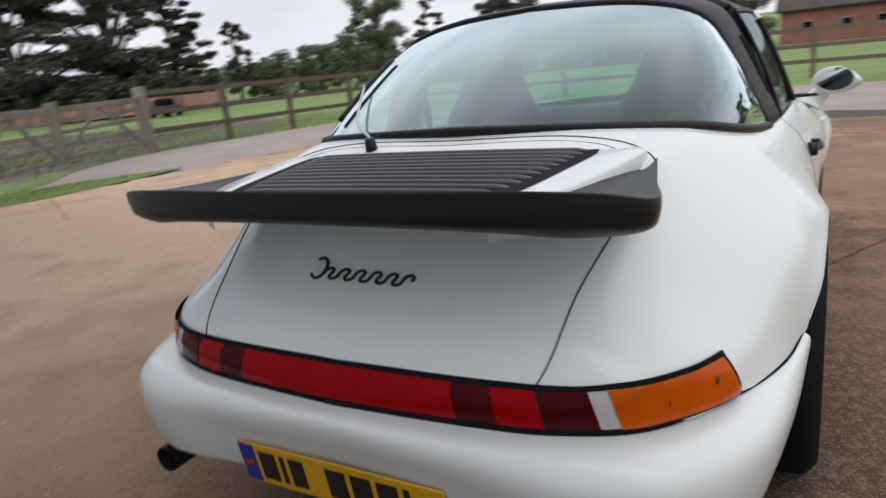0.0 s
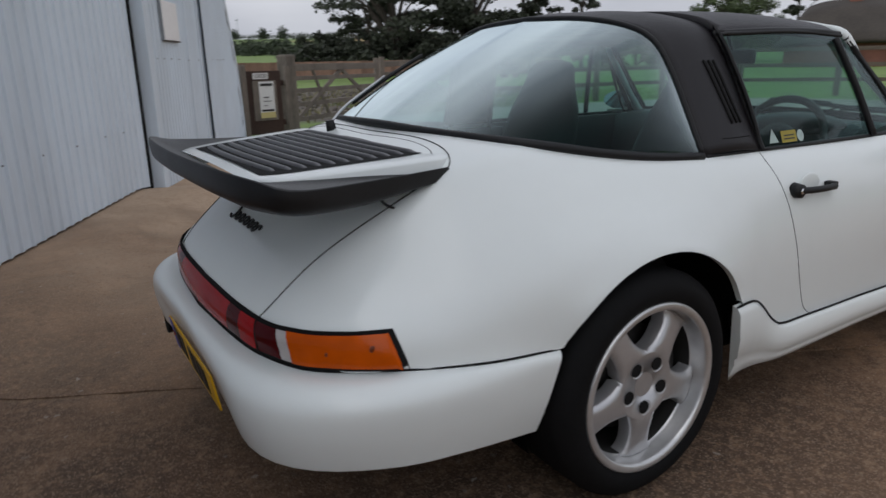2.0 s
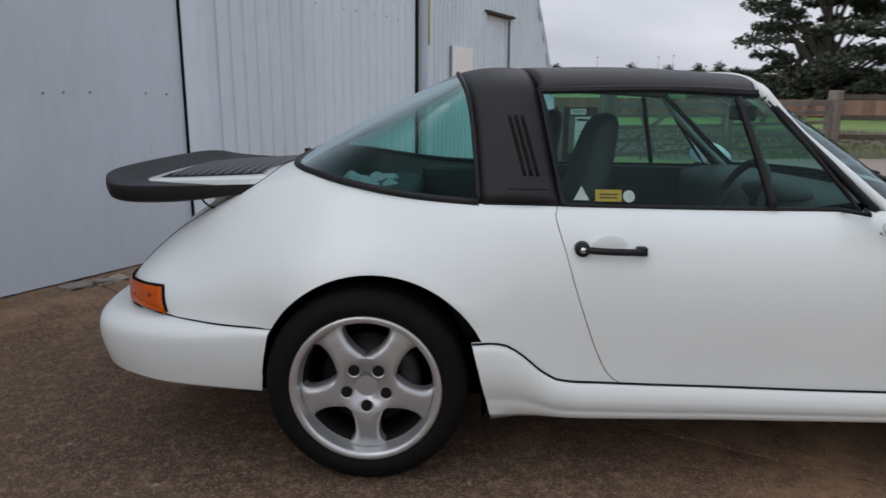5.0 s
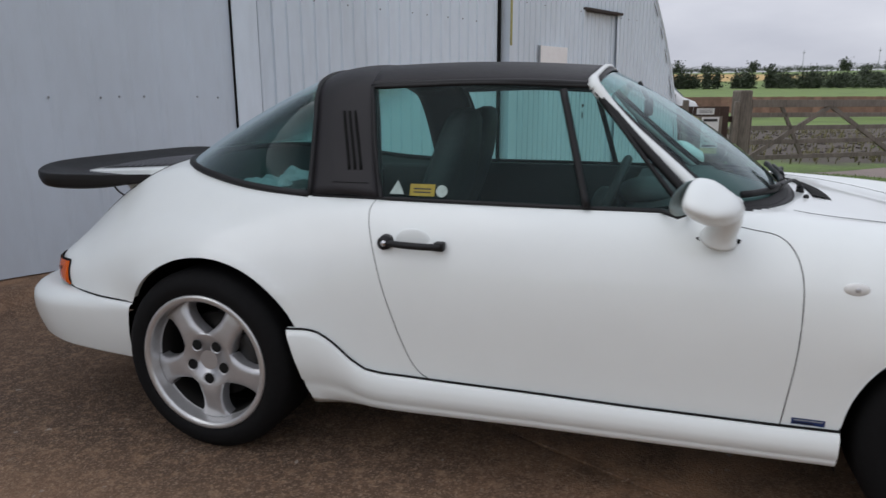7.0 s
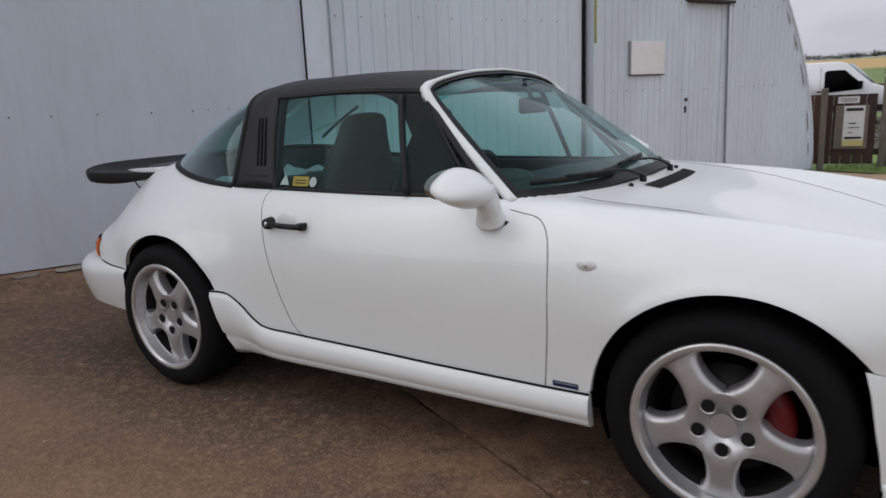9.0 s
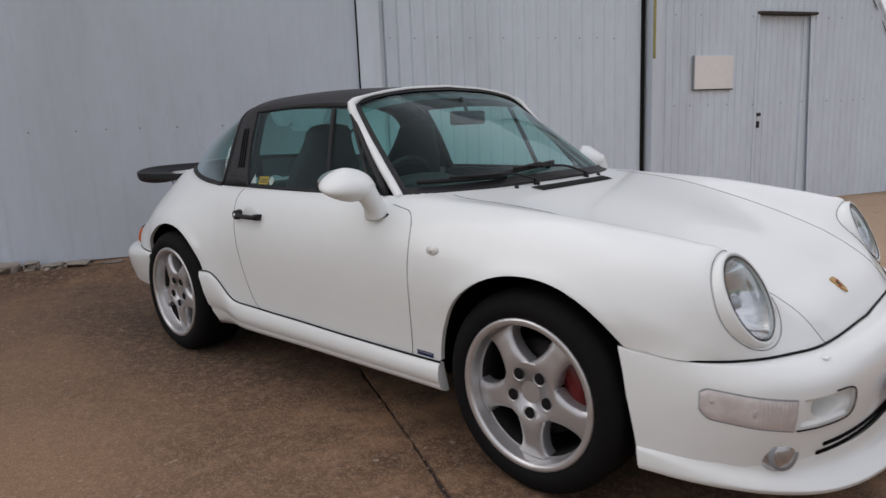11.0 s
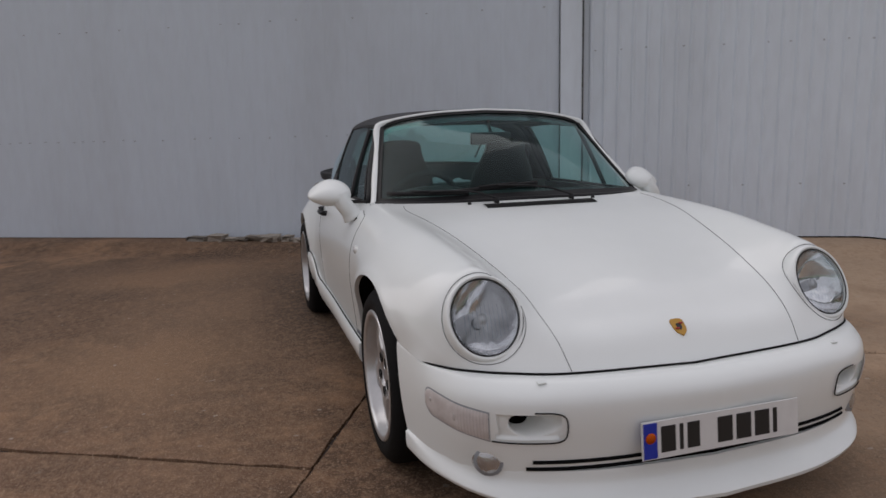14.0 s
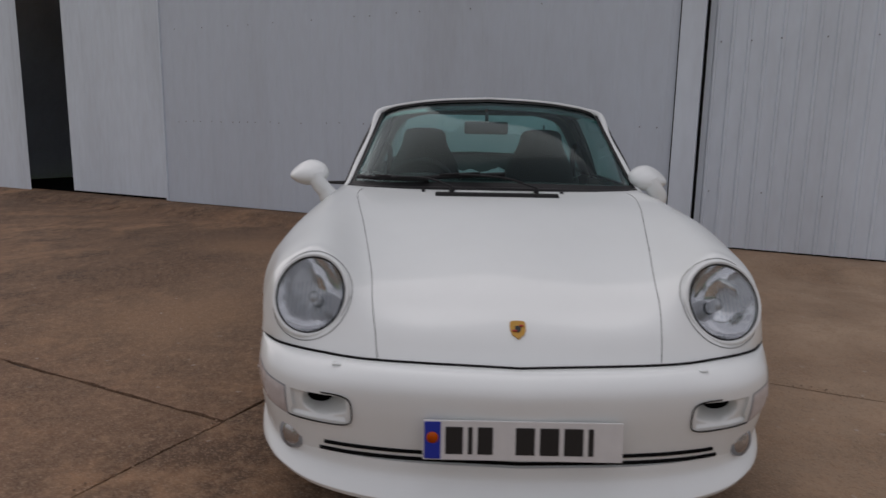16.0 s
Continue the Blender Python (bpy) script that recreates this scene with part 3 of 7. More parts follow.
shed_wall = sheet_wall("wall_shed", 4.30, EDGE_S, 0.0, lambda s: arch_top(s), D_END, .100, .013, M["sheet"], "", cut=(5.79, 6.63, 2.25))
tagged(shed_wall, "pale blue-grey painted ribbed steel shed end wall", "wall", kind="structure")
backing = slab(-2.60, -2.46, -11.9, 8.3, .0, .05, "shed_sill", M["dark"], shed_wall)
door_mid = sheet_wall("sliding_door", 1.140, 4.22, lambda s: yard_z(-2.4, s) + .015, lambda s: 4.6, D_MID, .138, .016, M["sheet"], "")
tagged(door_mid, "pale blue-grey ribbed sliding shed door with rusty bottom edge", "sliding door", "shed doors", "structure")
leaf = sheet_wall("sliding_door", -5.78, .944, lambda s: yard_z(-2.3, s) + .01, lambda s: 4.6, D_LEAF, .230, .0050, M["leaf_sheet"], "")
tagged(leaf, "large flat pale grey sliding door leaf in front", "sliding door", "shed doors", "structure")
door_left = sheet_wall("sliding_door", -8.02, -5.70, lambda s: yard_z(-2.4, s) + .03, lambda s: 4.6, D_MID, .230, .006, M["sheet"], "")
tagged(door_left, "weathered pale grey sliding door leaf beside dark opening", "sliding door", "shed doors", "structure")
far_leaf = sheet_wall("sliding_door", -11.6, -8.92, lambda s: .05, lambda s: 4.4 if s > -10 else 2.2, D_LEAF, .230, .006, M["sheet"], "")
tagged(far_leaf, "pale grey sliding door leaf at the shed's far end", "sliding door", "shed doors", "structure")
head = sheet_wall("wall_gable", -11.0, 4.30, 4.5, lambda s: max(4.52, arch_top(s)), D_END, .150, .012, M["sheet"], "")
tagged(head, "pale blue-grey ribbed steel gable above the doors", "wall", kind="structure")
slab(-2.47, -2.31, -5.81, -5.775, .1, 4.6, "edge_strip", M["sheet"], leaf)
slab(-2.46, -2.306, .946, .952, .09, 4.6, "edge_gap", M["seam"], leaf)
slab(-2.36, -2.308, .955, 1.166, .10, 4.6, "edge_strip", M["sheet"], leaf)
slab(-2.46, -2.425, 1.162, 1.186, .10, 4.6, "edge_gap", M["seam"], leaf)
slab(-2.49, -2.43, 4.205, 4.245, .02, 4.6, "edge_gap", M["seam"], door_mid)
slab(-2.48, -2.33, 4.275, 4.40, 0.0, 4.6, "door_post", M["sheet"], shed_wall)
# Near-black slab stands for the shade inside the gap.
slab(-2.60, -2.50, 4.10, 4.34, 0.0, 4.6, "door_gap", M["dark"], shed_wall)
slab(-2.329, -2.324, 4.277, 4.312, 1.75, 4.5, "stain_strip", M["lichen"], shed_wall, .001, "yellowish stained strip")
# small personnel door
pd = sheet_wall("door_1", 5.80, 6.54, .03, lambda s: 2.245, D_END - .06, .092, .011, M["sheet"], "")
tagged(pd, "pale grey ribbed steel side door, closed", "door", kind="structure")
slab(-2.43, -2.355, 5.76, 5.80, 0, 2.25, "door_frame", M["sheet"], pd)
slab(-2.45, -2.41, 6.54, 6.74, 0, 2.25, "door_frame", M["sheet"], pd)
slab(-2.43, -2.325, 5.77, 6.67, 2.250, 2.280, "door_head", M["rust"], pd)
slab(-2.425, -2.39, 5.845, 5.905, 1.07, 1.11, "latch", M["rust"], pd, .006, "rusty latch")
slab(-2.425, -2.395, 5.865, 5.893, .93, 1.01, "hasp", M["rust"], pd, .006, "rusty hasp")
slab(-2.362, -2.338, 4.86, 5.41, 1.405, 1.78, "notice_board", M["board_white"], shed_wall, .004, "blank weathered white board")
slab(-2.362, -2.334, 4.85, 5.415, 1.392, 1.403, "board_edge", M["rust"], shed_wall, .002)
slab(-2.362, -2.334, 4.838, 4.857, 1.40, 1.78, "board_edge", M["bolt"], shed_wall, .002)
# edge band of the arch
for za, zb in ((.22, .40), (.55, .86), (1.17, 1.52), (1.68, 1.90), (2.02, 2.20), (2.31, 2.50), (2.66, 2.86)):
    a = [yard(D_END + .016, EDGE_S - .115 - BEND * zz * zz, zz) for zz in np.linspace(za, zb, 7)]
    part("edge_lap", tube(a, .008, 6, flat=.4, up=U, radii=[.003, .007, .009, .009, .008, .006, .002]), M["rust"], shed_wall)
band = [yard(D_END + .006, EDGE_S - .01 - BEND * zz * zz, zz) for zz in np.linspace(0, 4.2, 22)]
part("edge_band", tube(band, .022, 8), M["sheet"], shed_wall)
# curved roof shell behind the gable
rows = []
for k in range(41):
    s = LEFT_S + (EDGE_S - LEFT_S) * (.5 - .5 * math.cos(math.pi * k / 40))
    z = arch_top(s) if 0 < k < 40 else 0
    rows.append([yard(D_END - .01, s, z), yard(D_END - 22, s, z)])
roof = tagged(part("roof_shed", grid(rows), M["sheet"]), "pale grey curved steel shed roof", "roof", kind="structure")
# Near-black back wall, floor and an added screen stand for the unlit interior.
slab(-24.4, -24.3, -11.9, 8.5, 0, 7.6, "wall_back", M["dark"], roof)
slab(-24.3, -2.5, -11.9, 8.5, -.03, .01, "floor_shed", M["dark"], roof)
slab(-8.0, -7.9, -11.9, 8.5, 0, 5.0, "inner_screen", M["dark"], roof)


# fixing rows
def bolts(s0, s1, z, d, step, parent, jitter=.03):
    random.seed(int(z * 100) + 3)
    s = s0
    while s < s1:
        p = yard(d, s, z + random.uniform(-.008, .008))
        part("bolt_head", cylinder(p, p + U * .010, .008, .005, seg=7), M["bolt"], parent, smooth=False)
        s += step + random.uniform(-jitter, jitter)


bolts(-5.5, .9, 1.20, D_LEAF + .004, .26, leaf, .15)
bolts(-5.5, .9, 2.40, D_LEAF + .004, .48, leaf, .30)
bolts(1.3, 4.0, 1.98, D_MID + .012, .30, door_mid, .14)
bolts(1.3, 4.0, .62, D_MID + .012, .5, door_mid, .12)
bolts(4.6, 7.6, 1.22, D_END + .012, .34, shed_wall, .22)
bolts(4.6, 7.6, 2.22, D_END + .012, .5, shed_wall, .3)

# broken blocks and boards along the foot of the doors
rnd3 = random.Random(31)
for k in range(9):
    s0 = -2.95 + 1.3 * k / 8 + rnd3.uniform(-.05, .05)
    w, h, l = rnd3.uniform(.04, .09), rnd3.uniform(.03, .075), rnd3.uniform(.10, .30)
    bm = box((-w, -l / 2, -.01), (w, l / 2, h), .008)
    for v in bm.verts:
        v.co += Vector(noise.noise_vector(v.co * 20 + Vector((k, 0, 0)))) * .008
        v.co = Matrix.Rotation(-.464 + rnd3.uniform(-.4, .4), 3, "Z") @ v.co + yard(-2.19 + rnd3.uniform(-.03, .05), s0, yard_z(-2.19, s0))
    tagged(part("broken_block", bm, M["stone"] if "stone" in M else M.setdefault("stone", material("pale_broken_concrete", (0.34, 0.30, 0.25), .9, grain=.5, grain_scale=40, stain=.4, stain_scale=9, per_object=.3)), smooth=False), "pale broken concrete block lying against the shed door", "rubble", "rubble at the door")

for k in range(11):
    s0 = rnd3.uniform(-1.5, .3)
    w, h, l = rnd3.uniform(.025, .06), rnd3.uniform(.008, .022), rnd3.uniform(.06, .18)
    d0 = -2.23 + abs(rnd3.gauss(0, .05))
    bm = box((-w, -l / 2, -.01), (w, l / 2, h), .006)
    for v in bm.verts:
        v.co += Vector(noise.noise_vector(v.co * 24 + Vector((k, 3, 0)))) * .012
        v.co = Matrix.Rotation(-.464 + rnd3.uniform(-.7, .7), 3, "Z") @ v.co + yard(d0, s0, yard_z(d0, s0))
    tagged(part("broken_block", bm, M["stone"], smooth=False), "flat pale piece of broken concrete at the foot of the door", "rubble", "rubble at the door")

# ---- gate, fences, sign ----
A, Bp, C = Vector((2.70, 9.32, 0)), Vector((5.62, 11.72, 0)), Vector((8.28, 12.62, 0))


def post(name, p, h, w, mat, label="", parent=None, category="", group="", turn=0.0):
    bm = box((-w / 2, -w / 2, -.3), (w / 2, w / 2, h), w * .12)
    for v in bm.verts:
        k = .02 * noise.noise((v.co.x * 9, v.co.y * 9, v.co.z * 2 + p.x))
        v.co = Matrix.Rotation(turn, 3, "Z") @ v.co + Vector((p.x + k, p.y + k, p.z))
    ob = part(name, bm, mat, parent, label, smooth=False)
    if category:
        tagged(ob, label, category, group)
    return ob


for p, h in ((A, 1.30), (C, 1.42)):
    post("gate_post", p, h, .23, M["wood"], "stout weathered oak gate post with worn top", None, "gate post", "gate posts", .5)


def plank(a, b, w, t, mat, name, parent):
    a, b = Vector(a), Vector(b)
    bm = box((0, -t / 2, -w / 2), ((b - a).length, t / 2, w / 2), .006)
    m = Matrix.Translation(a) @ (b - a).to_track_quat("X", "Z").to_matrix().to_4x4()
    bmesh.ops.transform(bm, matrix=m, verts=bm.verts)
    return part(name, bm, mat, parent, smooth=False)


def gate_leaf(hinge, tip, h0, h1):
    g = thing("field_gate", "weathered grey five-bar timber gate, closed", "gate", "double field gate")
    d = (tip - hinge).normalized()
    a, b = hinge + d * .16, tip - d * .07
    z = Vector((0, 0, 1))
    plank(a + z * .12, a + z * h0, .11, .09, M["wood"], "hinge_stile", g)
    plank(b + z * .10, b + z * (h1 + .08), .09, .09, M["wood"], "lock_stile", g)
    plank(a + z * (h0 - .07), b + z * (h1 - .08), .12, .07, M["wood"], "top_rail", g)
    for f in (.14, .36, .56, .74):
        plank(a + z * (h0 * f + .05), b + z * (h1 * f + .02), .075, .03, M["wood"], "rail", g)
    mid = a.lerp(b, .52)
    plank(a + z * .18, mid + z * (h0 - .12), .075, .04, M["wood"], "brace", g)
    plank(b + z * .18, mid + z * (h0 - .12), .075, .04, M["wood"], "brace", g)
    plank(a.lerp(b, .2) + z * (h0 - .12), a.lerp(b, .36) + z * .2, .07, .03, M["wood"], "brace", g)
    return g


gate_leaf(A, Bp, 1.16, 1.16)
gate_leaf(C, Bp + Vector((.06, .02, 0)), 1.22, 1.18)

line = [(8.45, 12.66), (10.6, 12.5), (12.9, 12.4), (15.2, 12.0), (17.5, 11.0), (19.2, 9.0), (20, 6.8), (20.2, 4.4), (20.2, 2.0), (20.2, -.4), (20.0, -2.8), (19.6, -5.2), (19.0, -7.6)]
for (xa, ya), (xb, yb) in zip(line, line[1:]):
    f = thing("post_and_rail_fence", "dark brown three-rail timber paddock fence", "fence", "paddock fence bays")
    post("fence_post", Vector((xb, yb, 0)), 1.36, .13, M["dark_wood"], parent=f)
    d = Vector((xb - xa, yb - ya, 0)).normalized() * .01
    for z in (1.28, .84, .42):
        plank(Vector((xa, ya, z)) + d, Vector((xb, yb, z)) - d, .11, .04, M["dark_wood"], "rail", f)

# board panel with notices between shed and gate post
b0, b1 = Vector((1.86, 8.98, 0)), Vector((2.58, 9.12, 0))
panel = thing("board_fence_panel", "dark brown stained boarded panel carrying notices", "fence panel")
dd = (b1 - b0).normalized()
for k in range(5):
    plank(b0 + dd * (.03 + k * .138) + Vector((0, 0, .05)), b0 + dd * (.03 + k * .138) + Vector((0, 0, 1.05)), .132, .022, M["brown_wood"], "board", panel)
for k in range(2):
    plank(b0 - dd * (.085 + k * .138) + Vector((0, 0, .05)), b0 - dd * (.085 + k * .138) + Vector((0, 0, 1.06)), .134, .022, M["red_boards"], "board", panel)
for w in (.22, .85):
    plank(b0 + Vector((0, .04, w)), b1 + Vector((0, .04, w)), .09, .03, M["brown_wood"], "rail", panel)
post("slim_post", b0 + Vector((-.02, -.03, 0)), 1.15, .09, M["wood"], "slim grey timber post beside the boards", None, "post", "slim posts", .2)
post("slim_post", b1 + Vector((.02, -.02, 0)), 1.12, .08, M["wood"], "slim grey timber post beside the boards", None, "post", "slim posts", .2)
out = Vector((dd.y, -dd.x, 0))


def board_rect(a0, a1, z0, z1, off, mat, name, parent, label=""):
    o = b0 + out * off
    bm = bmesh.new()
    r = [o + dd * a + Vector((0, 0, z)) for a, z in ((a0, z0), (a1, z0), (a1, z1), (a0, z1))]
    vs = [bm.verts.new(p) for p in r] + [bm.verts.new(p - out * .006) for p in r]
    bm.faces.new(vs[:4])
    bm.faces.new(vs[7:3:-1])
    for k in range(4):
        bm.faces.new([vs[k], vs[4 + k], vs[4 + (k + 1) % 4], vs[(k + 1) % 4]])
    bmesh.ops.recalc_face_normals(bm, faces=bm.faces)
    return part(name, bm, mat, parent, label, smooth=False)


notice = thing("notice", "pale wooden notice board with a printed white sheet", "sign")
board_rect(.13, .55, .27, .90, .030, M["wood"], "backboard", notice)
board_rect(.235, .50, .33, .885, .038, M["white_plate"], "sheet", notice, "white printed sheet")
board_rect(.235, .50, .31, .40, .041, M["pale_yellow"], "yellow_band", notice)
for z0, z1, a0, a1 in ((.815, .855, .26, .475), (.63, .645, .30, .40), (.57, .58, .30, .44), (.50, .51, .30, .36), (.415, .445, .26, .475)):
    board_rect(a0, a1, z0, z1, .044, M["ink"], "text_bar", notice)
small = thing("notice", "small white printed label on dark boards", "sign")
board_rect(.15, .42, .925, 1.02, .030, M["white_plate"], "sheet", small)
for z in (.95, .97, .99):
    board_rect(.18, .39, z, z + .007, .034, M["ink"], "text_bar", small)

# low brown board fence far across the paddock
far_fence = thing("close_board_fence", "long low reddish brown close-boarded fence across the paddock", "fence")
pts_f = [(-6, 44), (4, 43), (14, 42), (24, 39), (31, 34)]
for (xa, ya), (xb, yb) in zip(pts_f, pts_f[1:]):
    n = 26
    for k in range(n):
        p = Vector((xa + (xb - xa) * k / n, ya + (yb - ya) * k / n, .0))
        q = Vector((xa + (xb - xa) * (k + .995) / n, ya + (yb - ya) * (k + .995) / n, .0))
        plank(p + Vector((0, 0, .75)), q + Vector((0, 0, .75)), .95 + .04 * random.random(), .03, M["far_boards"] if "far_boards" in M else M.setdefault("far_boards", material("reddish_boards", (0.20, 0.115, 0.085), .85, grain=.4, grain_scale=5, per_object=.25)), "board", far_fence)

# ---- parked white van ----
van = thing("delivery_van", "white high-roofed panel van parked behind the boards", "van", at=(2.84, 23.87, -.03), turn=-2.5)


def extrude_profile(profile, y0, y1, round_=0.06):
    rows = []
    for y, k in ((y0, .93), (y0 + round_, 1), (y1 - round_, 1), (y1, .93)):
        cx = sum(p[0] for p in profile) / len(profile)
        rows.append([Vector((cx + (x - cx) * (1 - (1 - k) * .25), y, .6 + (z - .6) * (1 - (1 - k) * .5))) for x, z in profile])
    bm = grid(rows, close_v=True)
    for r in (rows[0], rows[-1]):
        bm.faces.new([bm.verts.new(p) for p in r])
    bmesh.ops.remove_doubles(bm, verts=bm.verts, dist=1e-4)
    bmesh.ops.recalc_face_normals(bm, faces=bm.faces)
    return bm


part("body", extrude_profile([(-4.8, .35), (-4.82, 1.75), (-4.7, 1.93), (-3.0, 1.98), (-1.50, 1.97), (-1.28, 1.90), (-.56, 1.24), (-.14, 1.08), (-.02, .90), (0, .55), (-.1, .35)], -.95, .95), M["van"], van)
part("windscreen", extrude_profile([(-1.25, 1.885), (-.60, 1.275), (-.555, 1.28), (-1.21, 1.905)], -.82, .82, .04), M["far_glass"], van, "dark raked windscreen")
part("side_window", extrude_profile([(-1.88, 1.64), (-1.80, 1.70), (-1.32, 1.70), (-.86, 1.28), (-.82, 1.10), (-1.80, 1.02), (-1.88, 1.10)], -.966, -.955, .001), M["dark"], van, "dark cab window")
part("door_mirror", box((-.92, -1.13, 1.10), (-.80, -.95, 1.34), .03), M["dark"], van)
part("door_seam", box((-2.0, -.957, .50), (-1.985, -.953, 1.80), .001), M["bolt"], van)
part("door_handle", box((-2.08, -.975, 1.02), (-1.94, -.95, 1.06), .006), M["dark"], van)
part("bumper", box((-.25, -.93, .35), (.06, .93, .62), .05), M["trim"], van)
for x in (-4.1, -.9):
    for y in (-.88, .70):
        part("wheel", cylinder((x, y, .34), (x, y + .2, .34), .34, seg=28), M["rubber"], van)


# ---- trees ----
def tree(name, base, height, spread, trunk_r, clumps, leaf, seed, label, category="tree", low=.25, flat=.6, leaf_mat="leaf", per=40, group="", drop=0):
    """A tapered trunk with limbs, and a crown of small leaf clumps gathered round the limb ends."""
    rnd = random.Random(seed)
    leaf, per = leaf * .78, int(per * 2.2)
    t = thing(name, label, category, group, at=(*base, land_z(*base) - .05))
    wood, crown = bmesh.new(), bmesh.new()
    top = Vector((rnd.uniform(-.06, .06) * height, rnd.uniform(-.06, .06) * height, height * .8))
    spine = smooth_line([(0, 0, -.3), top * .35 + Vector((rnd.uniform(-.3, .3), rnd.uniform(-.3, .3), 0)), top], 6)
    tube(spine, trunk_r, 8, bm=wood, radii=[trunk_r * (1 - .8 * k / (len(spine) - 1)) for k in range(len(spine))])
    ends = []
    for k in range(clumps):
        f = low + (1 - low) * rnd.random()
        a = rnd.uniform(0, 6.283)
        reach = spread * rnd.uniform(.35, 1.0) * math.sqrt(max(.05, 1 - ((f - low - .15) / (1.02 - low)) ** 2))
        start = spine[min(len(spine) - 1, int(max(0, f - .18) * (len(spine) - 1) / .8))]
        end = Vector((math.cos(a) * reach, math.sin(a) * reach, height * f - drop * reach))
        ends.append(end)
        if k % 2 == 0:
            mid = start.lerp(end, .5) + Vector((0, 0, .06 * height))
            limb = smooth_line([start, mid, end], 4)
            tube(limb, trunk_r * .3, 5, bm=wood, radii=[trunk_r * (.35 - .29 * i / (len(limb) - 1)) for i in range(len(limb))])
    for e in ends:
        size = spread * rnd.uniform(.13, .30)
        for _ in range(per):
            d = Vector((rnd.gauss(0, 1), rnd.gauss(0, 1), rnd.gauss(0, flat)))
            d = d.normalized() * size * rnd.random() ** .45
            d.z *= flat
            c = e + d
            n = Vector((rnd.gauss(0, 1), rnd.gauss(0, 1), rnd.gauss(.4, 1))).normalized()
            a1 = n.orthogonal().normalized()
            a2 = n.cross(a1)
            s = leaf * rnd.uniform(.5, 1.3)
            vs = [crown.verts.new(c + a1 * (s * p) + a2 * (s * q)) for p, q in ((-1, -.3), (.1, -.75), (1, .2), (.2, .8), (-.7, .5))]
            crown.faces.new(vs)
    part("trunk", wood, M["bark"], t)
    part("crown", crown, M[leaf_mat], t, smooth=False)
    return t


def polar(az, r):
    return (-1.2 + r * math.cos(radians(az)), -1.4 + r * math.sin(radians(az)))


BIG = "large dark cedar-like tree with broken spreading crown"
tree("tree", polar(61.4, 58), 14.5, 6.4, .60, 84, .17, 1, BIG, low=.12, flat=.42, per=180)
tree("tree", polar(55.2, 60), 15.0, 5.6, .60, 110, .17, 2, BIG, low=.05, flat=.5, per=170)
tree("tree", polar(50.7, 62), 9.6, 2.9, .35, 54, .15, 3, "dark spreading tree beside the paddock", low=.16, flat=.45, per=120)
tree("tree", polar(63.6, 66), 6.0, 3.4, .4, 40, .16, 4, "dark spreading tree beside the paddock", low=.2, flat=.45, per=120)
tree("tree", polar(46.2, 64), 6.6, 1.5, .22, 34, .11, 5, "small upright dark tree on the green", low=.3, flat=.8, per=110)
tree("tree", polar(49.8, 72), 4.4, 2.6, .3, 40, .13, 6, "dark rounded tree behind the green", low=.1, flat=.6, per=70)
tree("tree", polar(34.9, 88), 10.4, 4.5, .45, 70, .15, 7, "tall rounded mid green tree behind the cottage", low=.12, flat=.8, per=170, leaf_mat="leaf_green")
tree("tree", polar(30.4, 84), 9.6, 2.0, .3, 36, .20, 8, "narrow pointed conifer behind the cottage", low=.2, flat=.6, per=70)
for k, az in enumerate((44.5, 42.0, 39.5, 37.0, 26.0, 23.5, 20.5, 17.0, 13.5, 10.0)):
    tree("bush", polar(az, 72 + 3 * (k % 3)), 3.4 + .9 * (k % 4) * .7, 3.2, .2, 26, .15, 20 + k, "dense dark green hedge bush", "bush", low=.08, flat=.8, per=100, group="hedge", leaf_mat="leaf_green")
tree("tree", polar(17, 92), 10, 5.5, .5, 60, .19, 9, "broad dark green tree behind the fence", low=.12, flat=.7, per=130)
tree("tree", polar(8, 95), 9, 5.5, .5, 56, .19, 10, "broad dark green tree behind the fence", low=.12, flat=.7, per=130)
tree("tree", polar(24, 96), 9.5, 5.5, .5, 56, .19, 12, "broad dark green tree behind the fence", low=.12, flat=.7, per=130)
tree("tree", polar(-14, 70), 12, 6.0, .5, 60, .19, 14, "broad dark green tree behind the fence", low=.12, flat=.7, per=130)
tree("tree", polar(-30, 60), 12, 6.0, .5, 60, .19, 15, "broad dark green tree behind the fence", low=.12, flat=.7, per=130)

for k in range(13):
    tree("bush", polar(51.5 + 1.45 * k, 54 + 2 * (k % 3)), 2.2 + .5 * (k % 3), 2.3, .15, 22, .17, 60 + k, "dense dark undergrowth below the big trees", "bush", low=.05, flat=.8, per=70, group="undergrowth")

# far hedges and woods as one spread of leaf clumps
rnd = random.Random(77)
bm = bmesh.new()


def far_clump(x, y, h, w, n=60, size=.1):
    z0 = land_z(x, y)
    for _ in range(n):
        d = Vector((rnd.gauss(0, .42) * w, rnd.gauss(0, .42) * w, min(1.05, abs(rnd.gauss(.38, .28))) * h))
        nrm = Vector((rnd.gauss(0, 1), rnd.gauss(0, 1), rnd.gauss(.3, 1))).normalized()
        a1 = nrm.orthogonal().normalized()
        a2 = nrm.cross(a1)
        s = h * size * rnd.uniform(.6, 1.3)
        c = Vector((x, y, z0)) + d
        bm.faces.new([bm.verts.new(c + a1 * (s * p) + a2 * (s * q)) for p, q in ((-1, -.4), (.2, -.8), (1, .2), (.1, .9), (-.8, .4))])


